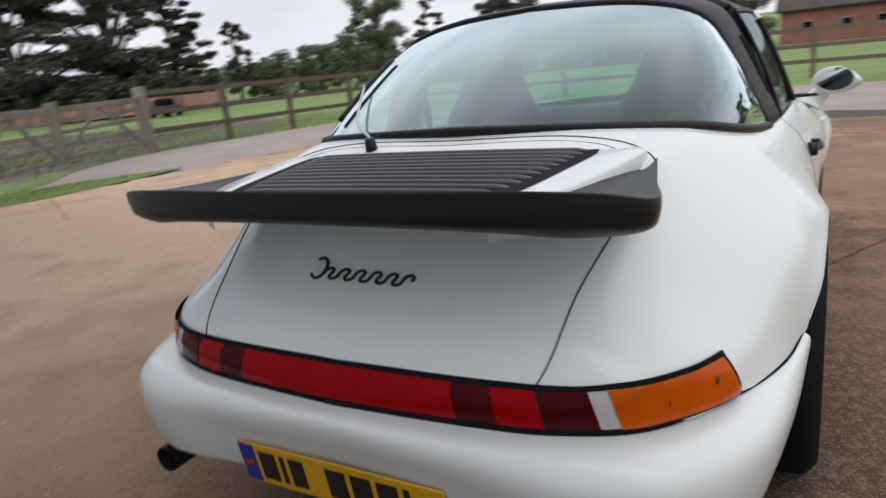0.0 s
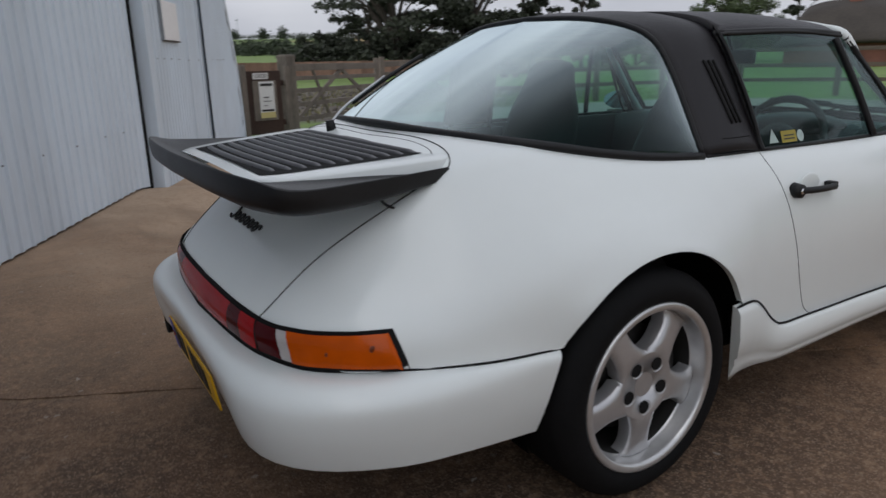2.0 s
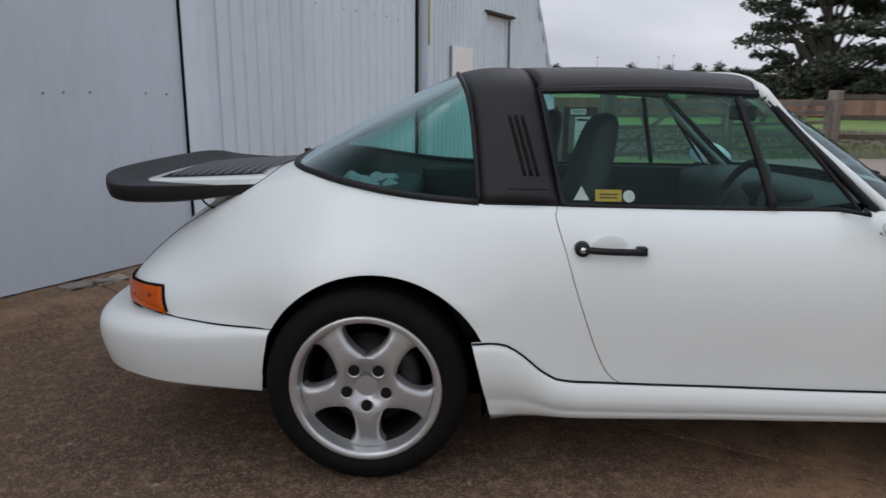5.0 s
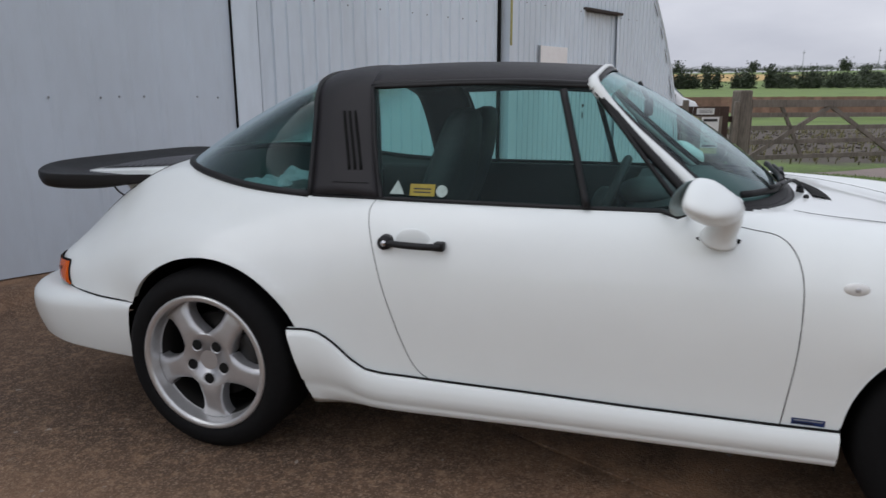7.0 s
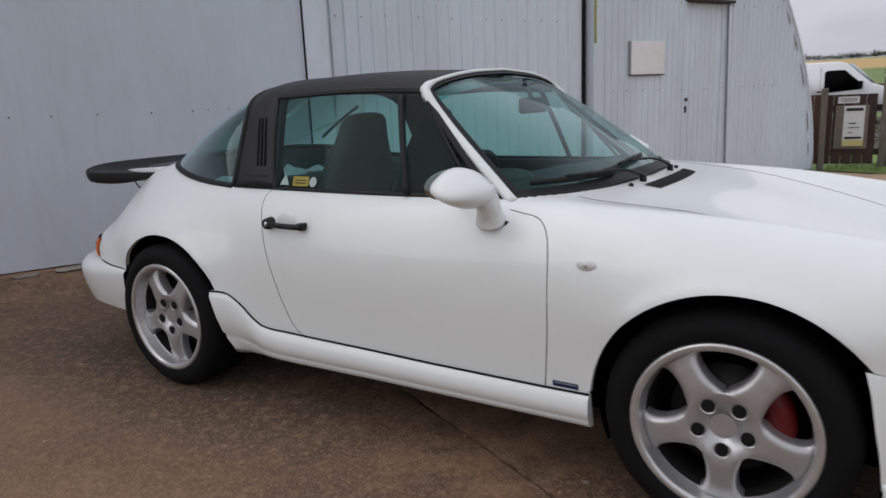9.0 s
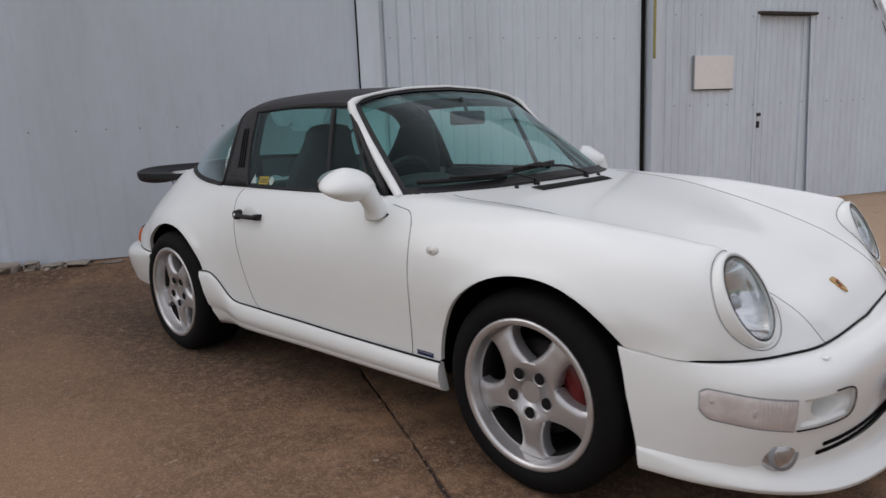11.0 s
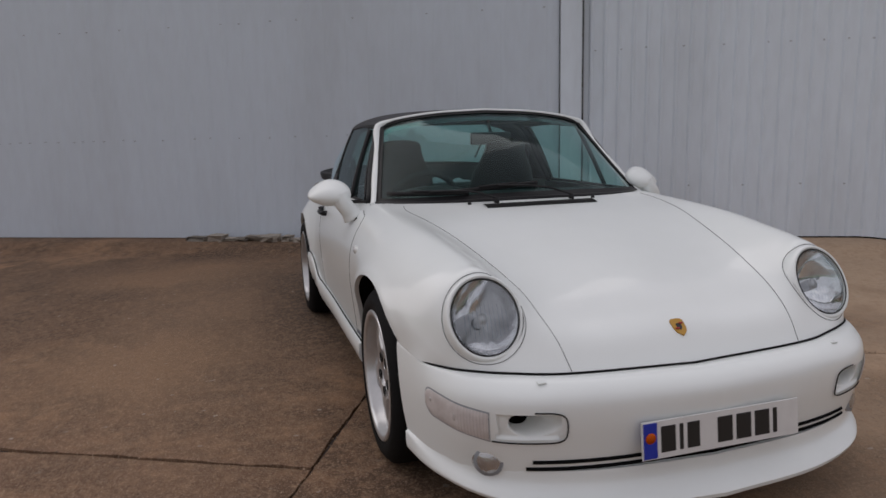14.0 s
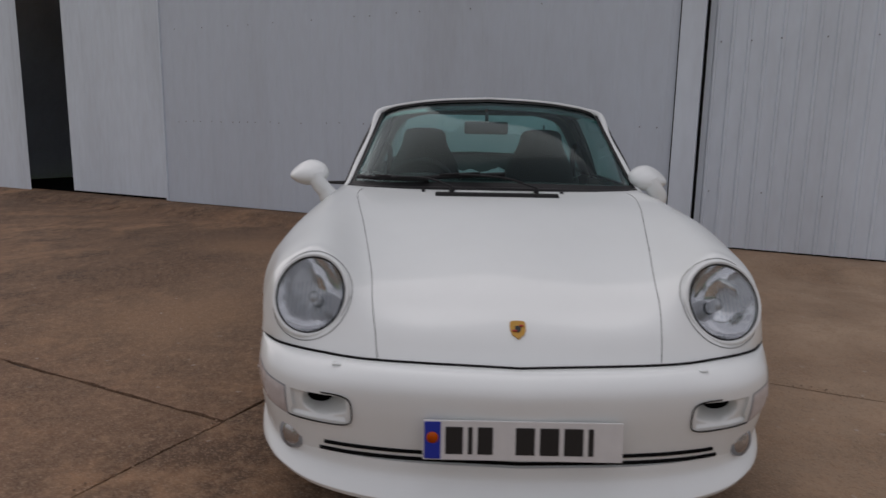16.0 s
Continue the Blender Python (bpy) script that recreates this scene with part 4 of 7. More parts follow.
for k in range(150):
    az = 50 + 60 * k / 150 + rnd.uniform(-.2, .2)
    far_clump(*polar(az, 600 + rnd.uniform(-20, 20)), rnd.uniform(2.0, 4.5), 7, 260, .09)
for az, h in ((88.4, 9), (86.3, 7), (83.0, 8), (77.0, 9), (74.2, 7), (72.0, 8), (70.5, 9)):
    far_clump(*polar(az, 560), h, 4.5, 420, .08)
for k in range(7):
    far_clump(*polar(72 + rnd.random() * 9, rnd.uniform(260, 320)), rnd.uniform(3, 5), 4.5, 220, .09)
for az, h in ((88.0, 5.0), (87.3, 5.4), (86.7, 4.2), (85.3, 6.2), (83.2, 5.4), (82.6, 6.0), (80.9, 6.4), (80.4, 5.0), (78.7, 5.4), (78.2, 4.0), (76.9, 2.6),
              (76.4, 4.6), (75.4, 5.2), (74.5, 3.8), (73.4, 5.0), (72.4, 4.2), (71.2, 5.6), (70.2, 4.8), (69.1, 5.2), (68.0, 5.8), (66.9, 5.0), (65.8, 5.5)):
    x, y = polar(az, 186 + rnd.uniform(-6, 6))
    for _ in range(3):
        far_clump(x + rnd.uniform(-1.3, 1.3), y, h * rnd.uniform(.62, .85), 1.5, 620, .05)
for k in range(46):
    far_clump(*polar(65 + 16 * rnd.random(), 190 + rnd.uniform(-20, 40)), rnd.uniform(1.6, 4.2), 3.0, 260, .07)
for k in range(80):
    far_clump(*polar(5 + 55 * k / 80, 150 + rnd.uniform(-15, 15)), rnd.uniform(3, 6), 5, 190, .08)
tagged(part("far_woods", bm, M["leaf_far"], smooth=False), "dark green hedgerows and woods on the far hillside", "woods", kind="stuff")

# thin masts on the skyline
for az, r, h in ((79.7, 560, 15), (75.0, 575, 15), (73.9, 570, 16)):
    x, y = polar(az, r)
    mast = thing("radio_mast", "thin grey lattice mast on the far skyline", "mast", "skyline masts", at=(x, y, land_z(x, y)))
    part("pole", cylinder((0, 0, -1), (0, 0, h), .30, .12, seg=6), M["bolt"], mast)
    part("aerial", box((-.6, -.6, h - 2.5), (.6, .6, h - 1.6), .1), M["bolt"], mast)

# thatched cottage and brick house beyond the fence
cx, cy = polar(27.2, 66)
cot = thing("cottage", "low cottage with broad grey-brown thatched roof", "house", at=(cx, cy, land_z(cx, cy)), turn=-58)
part("wall", box((-4.8, -2.6, -.3), (4.8, 2.6, 2.2), .05), M["brick"], cot, smooth=False)
rows = []
for y, z in ((-3.5, 1.7), (-2.6, 2.4), (-1.2, 4.0), (0, 4.75), (1.2, 4.0), (2.6, 2.4), (3.5, 1.7)):
    e = 5.6 - (z - 1.7) * .75
    rows.append([Vector((x, y * (1 - .06 * (abs(x) / e) ** 3), z - .5 * (abs(x) / e) ** 4)) for x in np.linspace(-e, e, 15)])
bm = grid(rows)
bmesh.ops.solidify(bm, geom=bm.faces, thickness=.35)
part("roof", bm, M["thatch"], cot, "grey-brown thatch")
part("chimney", box((-.45, -.35, 4.2), (.45, .35, 5.5), .04), M["brick"], cot, smooth=False)
hx, hy = polar(-2.5, 84)
house = thing("house", "red brick house with pale windows behind the fence", "house", at=(hx, hy, land_z(hx, hy)), turn=90)
part("wall", box((-9, -3, -.3), (9, 3, 3.4), .05), M["brick"], house, smooth=False)
rows = [[Vector((x, y, z)) for x in (-9.5, 9.5)] for y, z in ((-3.6, 3.2), (0, 5.6), (3.6, 3.2))]
bm = grid(rows)
bmesh.ops.solidify(bm, geom=bm.faces, thickness=.2)
part("roof", bm, M["thatch"], house, smooth=False)
for x in (-6.5, -3, 0, 3, 6.5):
    for z in (1.2,):
        w = part("window", box((x - .55, 2.98, z), (x + .55, 3.05, z + 1.0), .02), M["wood"], house, smooth=False)
        part("pane", box((x - .45, 3.04, z + .1), (x + .45, 3.07, z + .9), .01), M["dark"], w, smooth=False)
# dark vehicle parked on the green
qx, qy = polar(52.4, 46)
quad = thing("utility_vehicle", "small dark utility vehicle parked on the green", "vehicle", at=(qx, qy, land_z(qx, qy)), turn=20)
part("body", box((-1.1, -.55, .25), (1.1, .55, .70), .16), M["trim"], quad)
part("cab", box((-.6, -.48, .62), (.5, .48, 1.10), .2), M["dark"], quad)
for x in (-.65, .65):
    for y in (-.5, .5):
        part("wheel", cylinder((x, y - .1, .3), (x, y + .1, .3), .3, seg=20), M["rubber"], quad)
# ---- the car: x ahead from the rear axle, y to its left, z up ----
from mathutils.bvhtree import BVHTree

car = thing("sports_car", "white open-roofed classic sports car with black targa roof, parked on concrete", "car")
WHEEL_Z, WHEELBASE = 0.318, 2.272
ARCH = {0.033: 0.366, 2.281: 0.370}

# Net of the half skin: rows from tail to nose; columns centre, lid edge, crest, shoulder, widest, lower edge.
NET = [
    [(-.930, 0, .498), (-.912, .30, .498), (-.885, .46, .498), (-.815, .60, .498), (-.735, .675, .500), (-.655, .715, .503)],
    [(-.900, 0, .580), (-.880, .414, .581), (-.835, .55, .584), (-.755, .640, .588), (-.675, .705, .555), (-.600, .745, .502)],
    [(-.760, 0, .722), (-.735, .452, .713), (-.680, .552, .694), (-.610, .655, .655), (-.530, .745, .590), (-.470, .785, .499)],
    [(-.560, 0, .862), (-.530, .505, .840), (-.485, .585, .808), (-.430, .685, .742), (-.365, .780, .645), (-.310, .812, .496)],
    [(-.390, 0, .942), (-.360, .530, .918), (-.310, .604, .883), (-.255, .702, .804), (-.205, .808, .690), (-.190, .845, .500)],
    [(-.180, 0, .990), (-.150, .54, .948), (-.100, .630, .905), (-.050, .722, .829), (-.010, .826, .710), (-.010, .855, .500)],
    [(.150, 0, .990), (.150, .55, .930), (.150, .665, .890), (.160, .738, .825), (.170, .826, .700), (.190, .855, .490)],
    [(.360, 0, .980), (.360, .56, .915), (.360, .684, .880), (.370, .746, .825), (.380, .812, .690), (.370, .848, .470)],
    [(.480, 0, .980), (.480, .56, .910), (.480, .692, .877), (.480, .754, .822), (.480, .806, .690), (.480, .830, .405)],
    [(.650, 0, .970), (.650, .56, .905), (.650, .700, .876), (.650, .760, .820), (.650, .806, .690), (.650, .812, .338)],
    [(1.05, 0, .960), (1.05, .56, .900), (1.05, .706, .874), (1.05, .768, .815), (1.05, .812, .680), (1.05, .802, .334)],
    [(1.45, 0, .950), (1.45, .56, .895), (1.45, .702, .872), (1.45, .768, .812), (1.45, .814, .690), (1.45, .800, .332)],
    [(1.70, 0, .915), (1.70, .56, .885), (1.70, .688, .868), (1.70, .762, .812), (1.70, .816, .700), (1.70, .800, .332)],
    [(1.87, 0, .882), (1.86, .59, .868), (1.87, .682, .862), (1.88, .760, .812), (1.89, .818, .705), (1.89, .800, .332)],
    [(2.10, 0, .846), (2.10, .555, .842), (2.10, .665, .852), (2.10, .755, .806), (2.09, .824, .700), (2.05, .826, .470)],
    [(2.30, 0, .803), (2.30, .514, .804), (2.30, .645, .838), (2.30, .748, .792), (2.29, .826, .685), (2.29, .832, .500)],
    [(2.52, 0, .742), (2.52, .472, .748), (2.52, .618, .812), (2.52, .732, .764), (2.51, .808, .650), (2.50, .808, .536)],
    [(2.70, 0, .677), (2.70, .438, .690), (2.68, .604, .788), (2.69, .720, .735), (2.67, .782, .612), (2.64, .792, .524)],
    [(2.81, 0, .625), (2.805, .425, .640), (2.765, .602, .762), (2.775, .712, .690), (2.75, .757, .580), (2.72, .778, .517)],
    [(2.90, 0, .572), (2.895, .408, .580), (2.855, .575, .600), (2.825, .700, .605), (2.80, .732, .556), (2.77, .753, .516)],
    [(2.972, 0, .488), (2.960, .393, .503), (2.915, .560, .512), (2.865, .672, .518), (2.835, .705, .517), (2.80, .730, .516)],
]


def cr(a, b, c, d, t):
    return 0.5 * ((2 * b) + (c - a) * t + (2 * a - 5 * b + 4 * c - d) * t * t + (3 * b - a - 3 * c + d) * t ** 3)


def skin_rows(net, nu, nv):
    """Points of the spline net: nu per row span, nv per column span, by chord length; the centre column is mirrored for a level ridge."""
    a = np.array(net)
    mirrored = a[:, 1:2] * (1, -1, 1)
    a = np.concatenate([mirrored, a, 2 * a[:, -1:] - a[:, -2:-1]], 1)
    cols = []
    gap = np.linalg.norm(a[:, 1:] - a[:, :-1], axis=2)[:, :, None]
    lean = (a[:, 1:] - a[:, :-1]) / gap
    for j in range(1, a.shape[1] - 2):
        h = gap[:, j]
        m0 = (lean[:, j - 1] + lean[:, j]) / 2 * h
        m1 = (lean[:, j] + lean[:, j + 1]) / 2 * h
        for k in range(nv):
            t = k / nv
            cols.append((2 * t ** 3 - 3 * t * t + 1) * a[:, j] + (t ** 3 - 2 * t * t + t) * m0 + (3 * t * t - 2 * t ** 3) * a[:, j + 1] + (t ** 3 - t * t) * m1)
    cols.append(a[:, -2])
    c = np.stack(cols, 1)
    c = np.concatenate([2 * c[:1] - c[1:2], c, 2 * c[-1:] - c[-2:-1]], 0)
    rows = []
    for i in range(1, c.shape[0] - 2):
        for k in range(nu):
            rows.append(cr(c[i - 1], c[i], c[i + 1], c[i + 2], k / nu))
    rows.append(c[-2])
    return np.array(rows)


NU, NV = 9, 12
half = skin_rows(NET, NU, NV)
nr, nc = half.shape[:2]
# the wings swell to a rolled edge round the wheel arches
for ax, rad in ARCH.items():
    far = np.maximum(0, np.hypot(half[:, :, 0] - ax, half[:, :, 2] - WHEEL_Z) - rad)
    lift = np.clip((half[:, :, 2] - .50) / .09, 0, 1) * np.clip((half[:, :, 1] - .55) / .2, 0, 1)
    half[:, :, 1] += (.009 * np.exp(-((far / .030) ** 2)) + .006 * np.exp(-((far / .09) ** 2))) * lift

# seams in side view (x, z) and the cabin's outline in plan (x, y)
DOOR_REAR = [(.588, .876), (.580, .842), (.610, .742), (.638, .648), (.671, .553), (.702, .470), (.741, .388), (.778, .352), (.826, .335)]
DOOR_FRONT = [(1.630, .850), (1.672, .843), (1.730, .832), (1.767, .798), (1.786, .735), (1.790, .640), (1.788, .530), (1.779, .420), (1.770, .332)]
GLASS_BASE = [(-.335, 0, .972), (-.322, .25, .967), (-.275, .44, .959), (-.165, .565, .943), (0, .635, .914), (.17, .668, .892), (.345, .686, .880)]
SCREEN_BASE = [(1.845, 0, .889), (1.828, .25, .886), (1.785, .45, .881), (1.715, .60, .875), (1.62, .672, .873), (1.50, .694, .873)]


def between(line, z):
    pts = sorted(line, key=lambda p: p[1])
    return float(np.interp(z, [p[1] for p in pts], [p[0] for p in pts]))


plan_poly = [p[:2] for p in smooth_line(GLASS_BASE, 6)] + [(.6, .70), (1.05, .706), (1.40, .702)] + [p[:2] for p in reversed(smooth_line(SCREEN_BASE, 6))]


def inside(poly, x, y):
    hit = False
    for (xa, ya), (xb, yb) in zip(poly, poly[1:] + poly[:1]):
        if (ya > y) != (yb > y) and x < (xb - xa) * (y - ya) / (yb - ya) + xa:
            hit = not hit
    return hit


LAMP_C, LAMP_N = Vector((2.826, .603, .655)), Vector((math.cos(radians(27)), .06, math.sin(radians(27)))).normalized()


def panel_of(i, j, c):
    x, y, z = c
    if j < 2 * NV + 2 and inside(plan_poly, x, y):
        return None
    if j < NV:
        if x > 1.80:
            return "bonnet"
        if x < -.37:
            return "engine_lid" if z > .58 else "rear_panel"
        if x > 1.2:
            return "scuttle_panel"
        return "glass_surround" if y > .38 else "lid_surround"
    if z < .885 and j >= 2 * NV and between(DOOR_REAR, z) < x < between(DOOR_FRONT, z):
        return "door"
    return "front_wing" if x > 1.5 else "rear_quarter"


pts = [[Vector(p) for p in r] for r in half]
WHOLE = BVHTree.FromBMesh(grid([list(r) for r in pts]))
gone, lamp_gone = {}, {}
for i in range(nr):
    for j in range(nc):
        p = pts[i][j]
        d = p - LAMP_C
        flat_d = d - LAMP_N * d.dot(LAMP_N)
        if p.x > 2.6 and flat_d.length < .116:
            lamp_gone[i, j] = True
            p += flat_d.normalized() * (.116 - flat_d.length)
        for ax, rad in ARCH.items():
            d = Vector((p.x - ax, p.z - WHEEL_Z))
            if d.length < rad and p.y > .5:
                gone[i, j] = True
                d = d.normalized() * rad
                p.x, p.z = ax + d.x, WHEEL_Z + d.y
                on_skin = WHOLE.ray_cast(Vector((p.x, 2, p.z)), Vector((0, -1, 0)))[0]
                if on_skin and on_skin.y > .5:
                    p.y = on_skin.y
normals = np.zeros((nr, nc, 3))
for i in range(nr):
    for j in range(nc):
        du = half[min(nr - 1, i + 1), j] - half[max(0, i - 1), j]
        if j == 0:
            dv = np.array((0, half[i, 1, 1], 0))
        else:
            dv = half[i, min(nc - 1, j + 1)] - half[i, j - 1]
        n = np.cross(du, dv)
        normals[i, j] = n / (np.linalg.norm(n) + 1e-9)

panels = {}
for i in range(nr - 1):
    for j in range(nc - 1):
        ids = [(i, j), (i + 1, j), (i + 1, j + 1), (i, j + 1)]
        if all(k in gone for k in ids) or all(k in lamp_gone for k in ids):
            continue
        c = half[[a for a, _ in ids], [b for _, b in ids]].mean(0)
        name = panel_of(i, j, c)
        if name:
            panels.setdefault(name, []).append(ids)

PANEL_LABEL = {"door": "white door with black handle", "bonnet": "white smooth bonnet", "engine_lid": "white engine lid"}
skin_bm = bmesh.new()


def build_panel(name, faces, side):
    keys = sorted({k for f in faces for k in f})
    index = {k: n for n, k in enumerate(keys)}
    verts = [(pts[i][j].x, side * pts[i][j].y, pts[i][j].z) for i, j in keys]
    polys = [[index[k] for k in (f if side > 0 else f[::-1])] for f in faces]
    nors = [(normals[i, j][0], side * normals[i, j][1], normals[i, j][2]) for i, j in keys]
    return verts, polys, nors


for name, faces in panels.items():
    both = name in ("bonnet", "engine_lid", "rear_panel", "lid_surround")
    groups = [[1, -1]] if both else [[-1], [1]]
    for sides in groups:
        verts, polys, nors, centre_line = [], [], [], {}
        for s in sides:
            v, f, n = build_panel(name, faces, s)
            seat = {}
            for k, (p, q) in enumerate(zip(v, n)):
                middle = (round(p[0], 4), round(p[2], 4)) if abs(p[1]) < 1e-5 else None
                if middle is not None and middle in centre_line:
                    seat[k] = centre_line[middle]
                    continue
                seat[k] = len(verts)
                if middle is not None:
                    centre_line[middle] = len(verts)
                verts.append(p)
                nors.append(q)
            polys += [[seat[k] for k in q] for q in f]
        me = bpy.data.meshes.new(name)
        me.from_pydata(verts, [], polys)
        me.validate()
        for p in me.polygons:
            p.use_smooth = True
        me.normals_split_custom_set_from_vertices(nors)
        me.materials.append(M["paint"])
        ob = new(name, me)
        ob.parent = car
        tagged(ob, PANEL_LABEL.get(name, ""))
        skin_bm.from_mesh(me)
SKIN = BVHTree.FromBMesh(skin_bm)


def on_side(x, z, side=-1, out=0.0):
    """The skin's point at x, z seen from that side."""
    hit, n, _, _ = SKIN.ray_cast(Vector((x, side * 2, z)), Vector((0, -side, 0)))
    return (hit + Vector((0, side * out, 0))) if hit else Vector((x, side * (.8 + out), z))


def on_top(x, y, out=0.0):
    hit, n, _, _ = SKIN.ray_cast(Vector((x, y, 3)), Vector((0, 0, -1)))
    return (hit + Vector((0, 0, out))) if hit else Vector((x, y, .8))


def seam(points, r=0.0024, parent=car, name="panel_gap"):
    return part(name, tube(resample(points, max(12, len(points))), r, 6), M["seam"], parent)


def both_sides(fn):
    for s in (-1, 1):
        fn(s)


for s in (-1, 1):
    rear = [on_side(p.x, p.y, s) for p in resample(smooth_line([(x, z, 0) for x, z in DOOR_REAR], 6), 50)]
    front = [on_side(p.x, p.y, s) for p in resample(smooth_line([(x, z, 0) for x, z in DOOR_FRONT], 6), 50)]
    seam(rear, .0013)
    seam(front, .0014)
lid_line = [pts[i][NV] for i in range(NU, 4 * NU + 4) if pts[i][NV].x < -.475]
corner = [(-.432, .526), (-.398, .508), (-.374, .455), (-.364, .37), (-.361, .25), (-.362, .0)]
step = [(-.445, .470), (-.410, .445), (-.390, .38), (-.384, .25), (-.386, .0)]
for s in (-1, 1):
    run = [Vector((p.x, s * p.y, p.z + .0005)) for p in lid_line] + [on_top(x, s * y, .0005) for x, y in corner]
    seam(smooth_line(run, 3), .0017)
    seam(smooth_line([on_top(x, s * y, -.0002) for x, y in step], 6), .0011, name="lid_step")
bon = [pts[i][NV] for i in range(12 * NU + 5, nr)]
for s in (-1, 1):
    seam([Vector((p.x, s * p.y, p.z + .0002)) for p in bon], .0010)


# arches: inward lips and dark wells
def arch(ax, rad, s):
    ring, full = [], []
    for k in range(41):
        a = math.radians(-24 + 228 * k / 40)
        x, z = ax + rad * math.cos(a), WHEEL_Z + rad * math.sin(a)
        h = SKIN.ray_cast(Vector((ax + (rad + .004) * math.cos(a), s * 2, WHEEL_Z + (rad + .004) * math.sin(a))), Vector((0, -s, 0)))[0]
        if h:
            ring.append((x, abs(h.y), z))
        full.append((x, abs(h.y) if h else (.735 if z < WHEEL_Z + .02 else .800), z))
    outer = [Vector((x, s * (y + .0015), z)) for x, y, z in ring]
    lip = [Vector((x, s * (y - .016), z)) for x, y, z in ring]
    deep = [Vector((x, s * (y - .016), z)) for x, y, z in full]
    part("arch_lip", grid([outer, lip], flip=s > 0), M["paint"], car)
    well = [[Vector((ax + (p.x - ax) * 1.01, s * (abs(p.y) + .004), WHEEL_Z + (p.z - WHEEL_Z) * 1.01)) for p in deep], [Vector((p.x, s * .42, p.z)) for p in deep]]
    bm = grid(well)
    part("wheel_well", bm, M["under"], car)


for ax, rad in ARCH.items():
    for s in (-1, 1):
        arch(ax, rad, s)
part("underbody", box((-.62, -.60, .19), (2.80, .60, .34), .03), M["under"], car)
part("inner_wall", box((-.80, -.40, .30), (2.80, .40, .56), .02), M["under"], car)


# bumpers from plan curves
def half_curve(points, n=26):
    return resample(smooth_line(points, 8), n)


def bumper(name, curves, label, count=26, hole=None):
    rows = []
    for c in curves:
        h = half_curve(c, count)
        rows.append([Vector((p.x, -p.y, p.z)) for p in reversed(h)][:-1] + h)
    n = 5
    dense = []
    cols = list(zip(*rows))
    lines = [smooth_line(c, n) for c in cols]
    dense = [list(r) for r in zip(*lines)]
    bm = grid(dense)
    bmesh.ops.recalc_face_normals(bm, faces=bm.faces)
    if hole:
        solid = BVHTree.FromBMesh(bm)
        bmesh.ops.delete(bm, geom=[f for f in bm.faces if hole(f.calc_center_median())], context="FACES")
        return part(name, bm, M["paint"], car, label), solid
    return part(name, bm, M["paint"], car, label)


# air intake recess in the front bumper: a rounded box in y and z
DUCT_Y, DUCT_Z = (.462, .636), (.352, .430)


def duct_inset(y, z):
    """How far inside the intake's outline a point lies; negative outside."""
    return min(y - DUCT_Y[0], DUCT_Y[1] - y, z - DUCT_Z[0], DUCT_Z[1] - z)


R_TOP = [(-.932, 0, .496), (-.914, .30, .496), (-.887, .46, .496), (-.817, .60, .496), (-.655, .716, .500), (-.47, .786, .496), (-.291, .812, .493)]
R_SH = [(-0.980, 0.000, 0.492), (-0.974, 0.280, 0.492), (-0.943, 0.490, 0.492), (-0.868, 0.642, 0.492), (-0.694, 0.750, 0.490), (-0.492, 0.802, 0.485), (-0.297, 0.826, 0.480)]
R_OUT = [(-0.985, 0.000, 0.455), (-0.989, 0.280, 0.455), (-0.975, 0.516, 0.455), (-0.897, 0.671, 0.455), (-0.721, 0.775, 0.452), (-0.504, 0.812, 0.448), (-0.306, 0.824, 0.444)]
R_MID = [(-0.962, 0.000, 0.388), (-0.970, 0.280, 0.388), (-0.977, 0.516, 0.388), (-0.899, 0.672, 0.386), (-0.722, 0.768, 0.380), (-0.519, 0.801, 0.374), (-0.322, 0.812, 0.368)]
R_LOW = [(-.942, 0.000, 0.322), (-0.953, 0.280, 0.320), (-0.960, 0.516, 0.315), (-0.880, 0.662, 0.311), (-0.706, 0.751, 0.303), (-0.523, 0.780, 0.297), (-0.334, 0.788, 0.288)]
R_LIP = [(-.936, 0.000, 0.306), (-0.946, 0.280, 0.304), (-0.950, 0.512, 0.299), (-0.870, 0.656, 0.295), (-0.698, 0.744, 0.287), (-0.523, 0.771, 0.281), (-0.338, 0.776, 0.272)]
R_BOT = [(-0.915, 0.000, 0.294), (-0.922, 0.280, 0.292), (-0.912, 0.494, 0.286), (-0.838, 0.632, 0.280), (-0.680, 0.714, 0.273), (-0.522, 0.738, 0.268), (-0.352, 0.736, 0.262)]
R_IN = [(-0.860, 0.000, 0.290), (-0.860, 0.270, 0.288), (-0.840, 0.440, 0.282), (-0.770, 0.560, 0.278), (-0.640, 0.640, 0.274), (-0.520, 0.660, 0.274), (-0.372, 0.660, 0.272)]
rear_bumper = bumper("rear_bumper", [R_TOP, R_SH, R_OUT, R_MID, R_LOW, R_LIP, R_BOT, R_IN], "white smooth rear bumper")
F_TOP = [(2.974, 0, .490), (2.962, .393, .503), (2.917, .560, .509), (2.867, .674, .515), (2.80, .732, .513), (2.72, .773, .515), (2.568, .803, .532)]
F_SH = [(3.035, 0.000, .497), (3.020, 0.341, .500), (2.970, 0.541, .502), (2.905, 0.673, .502), (2.82, 0.735, .505), (2.73, 0.774, .506), (2.572, 0.807, .520)]
F_OUT = [(3.085, 0.000, .462), (3.062, 0.341, .464), (3.008, 0.566, .465), (2.925, 0.692, .464), (2.83, 0.750, .460), (2.735, 0.781, .460), (2.585, 0.809, .470)]
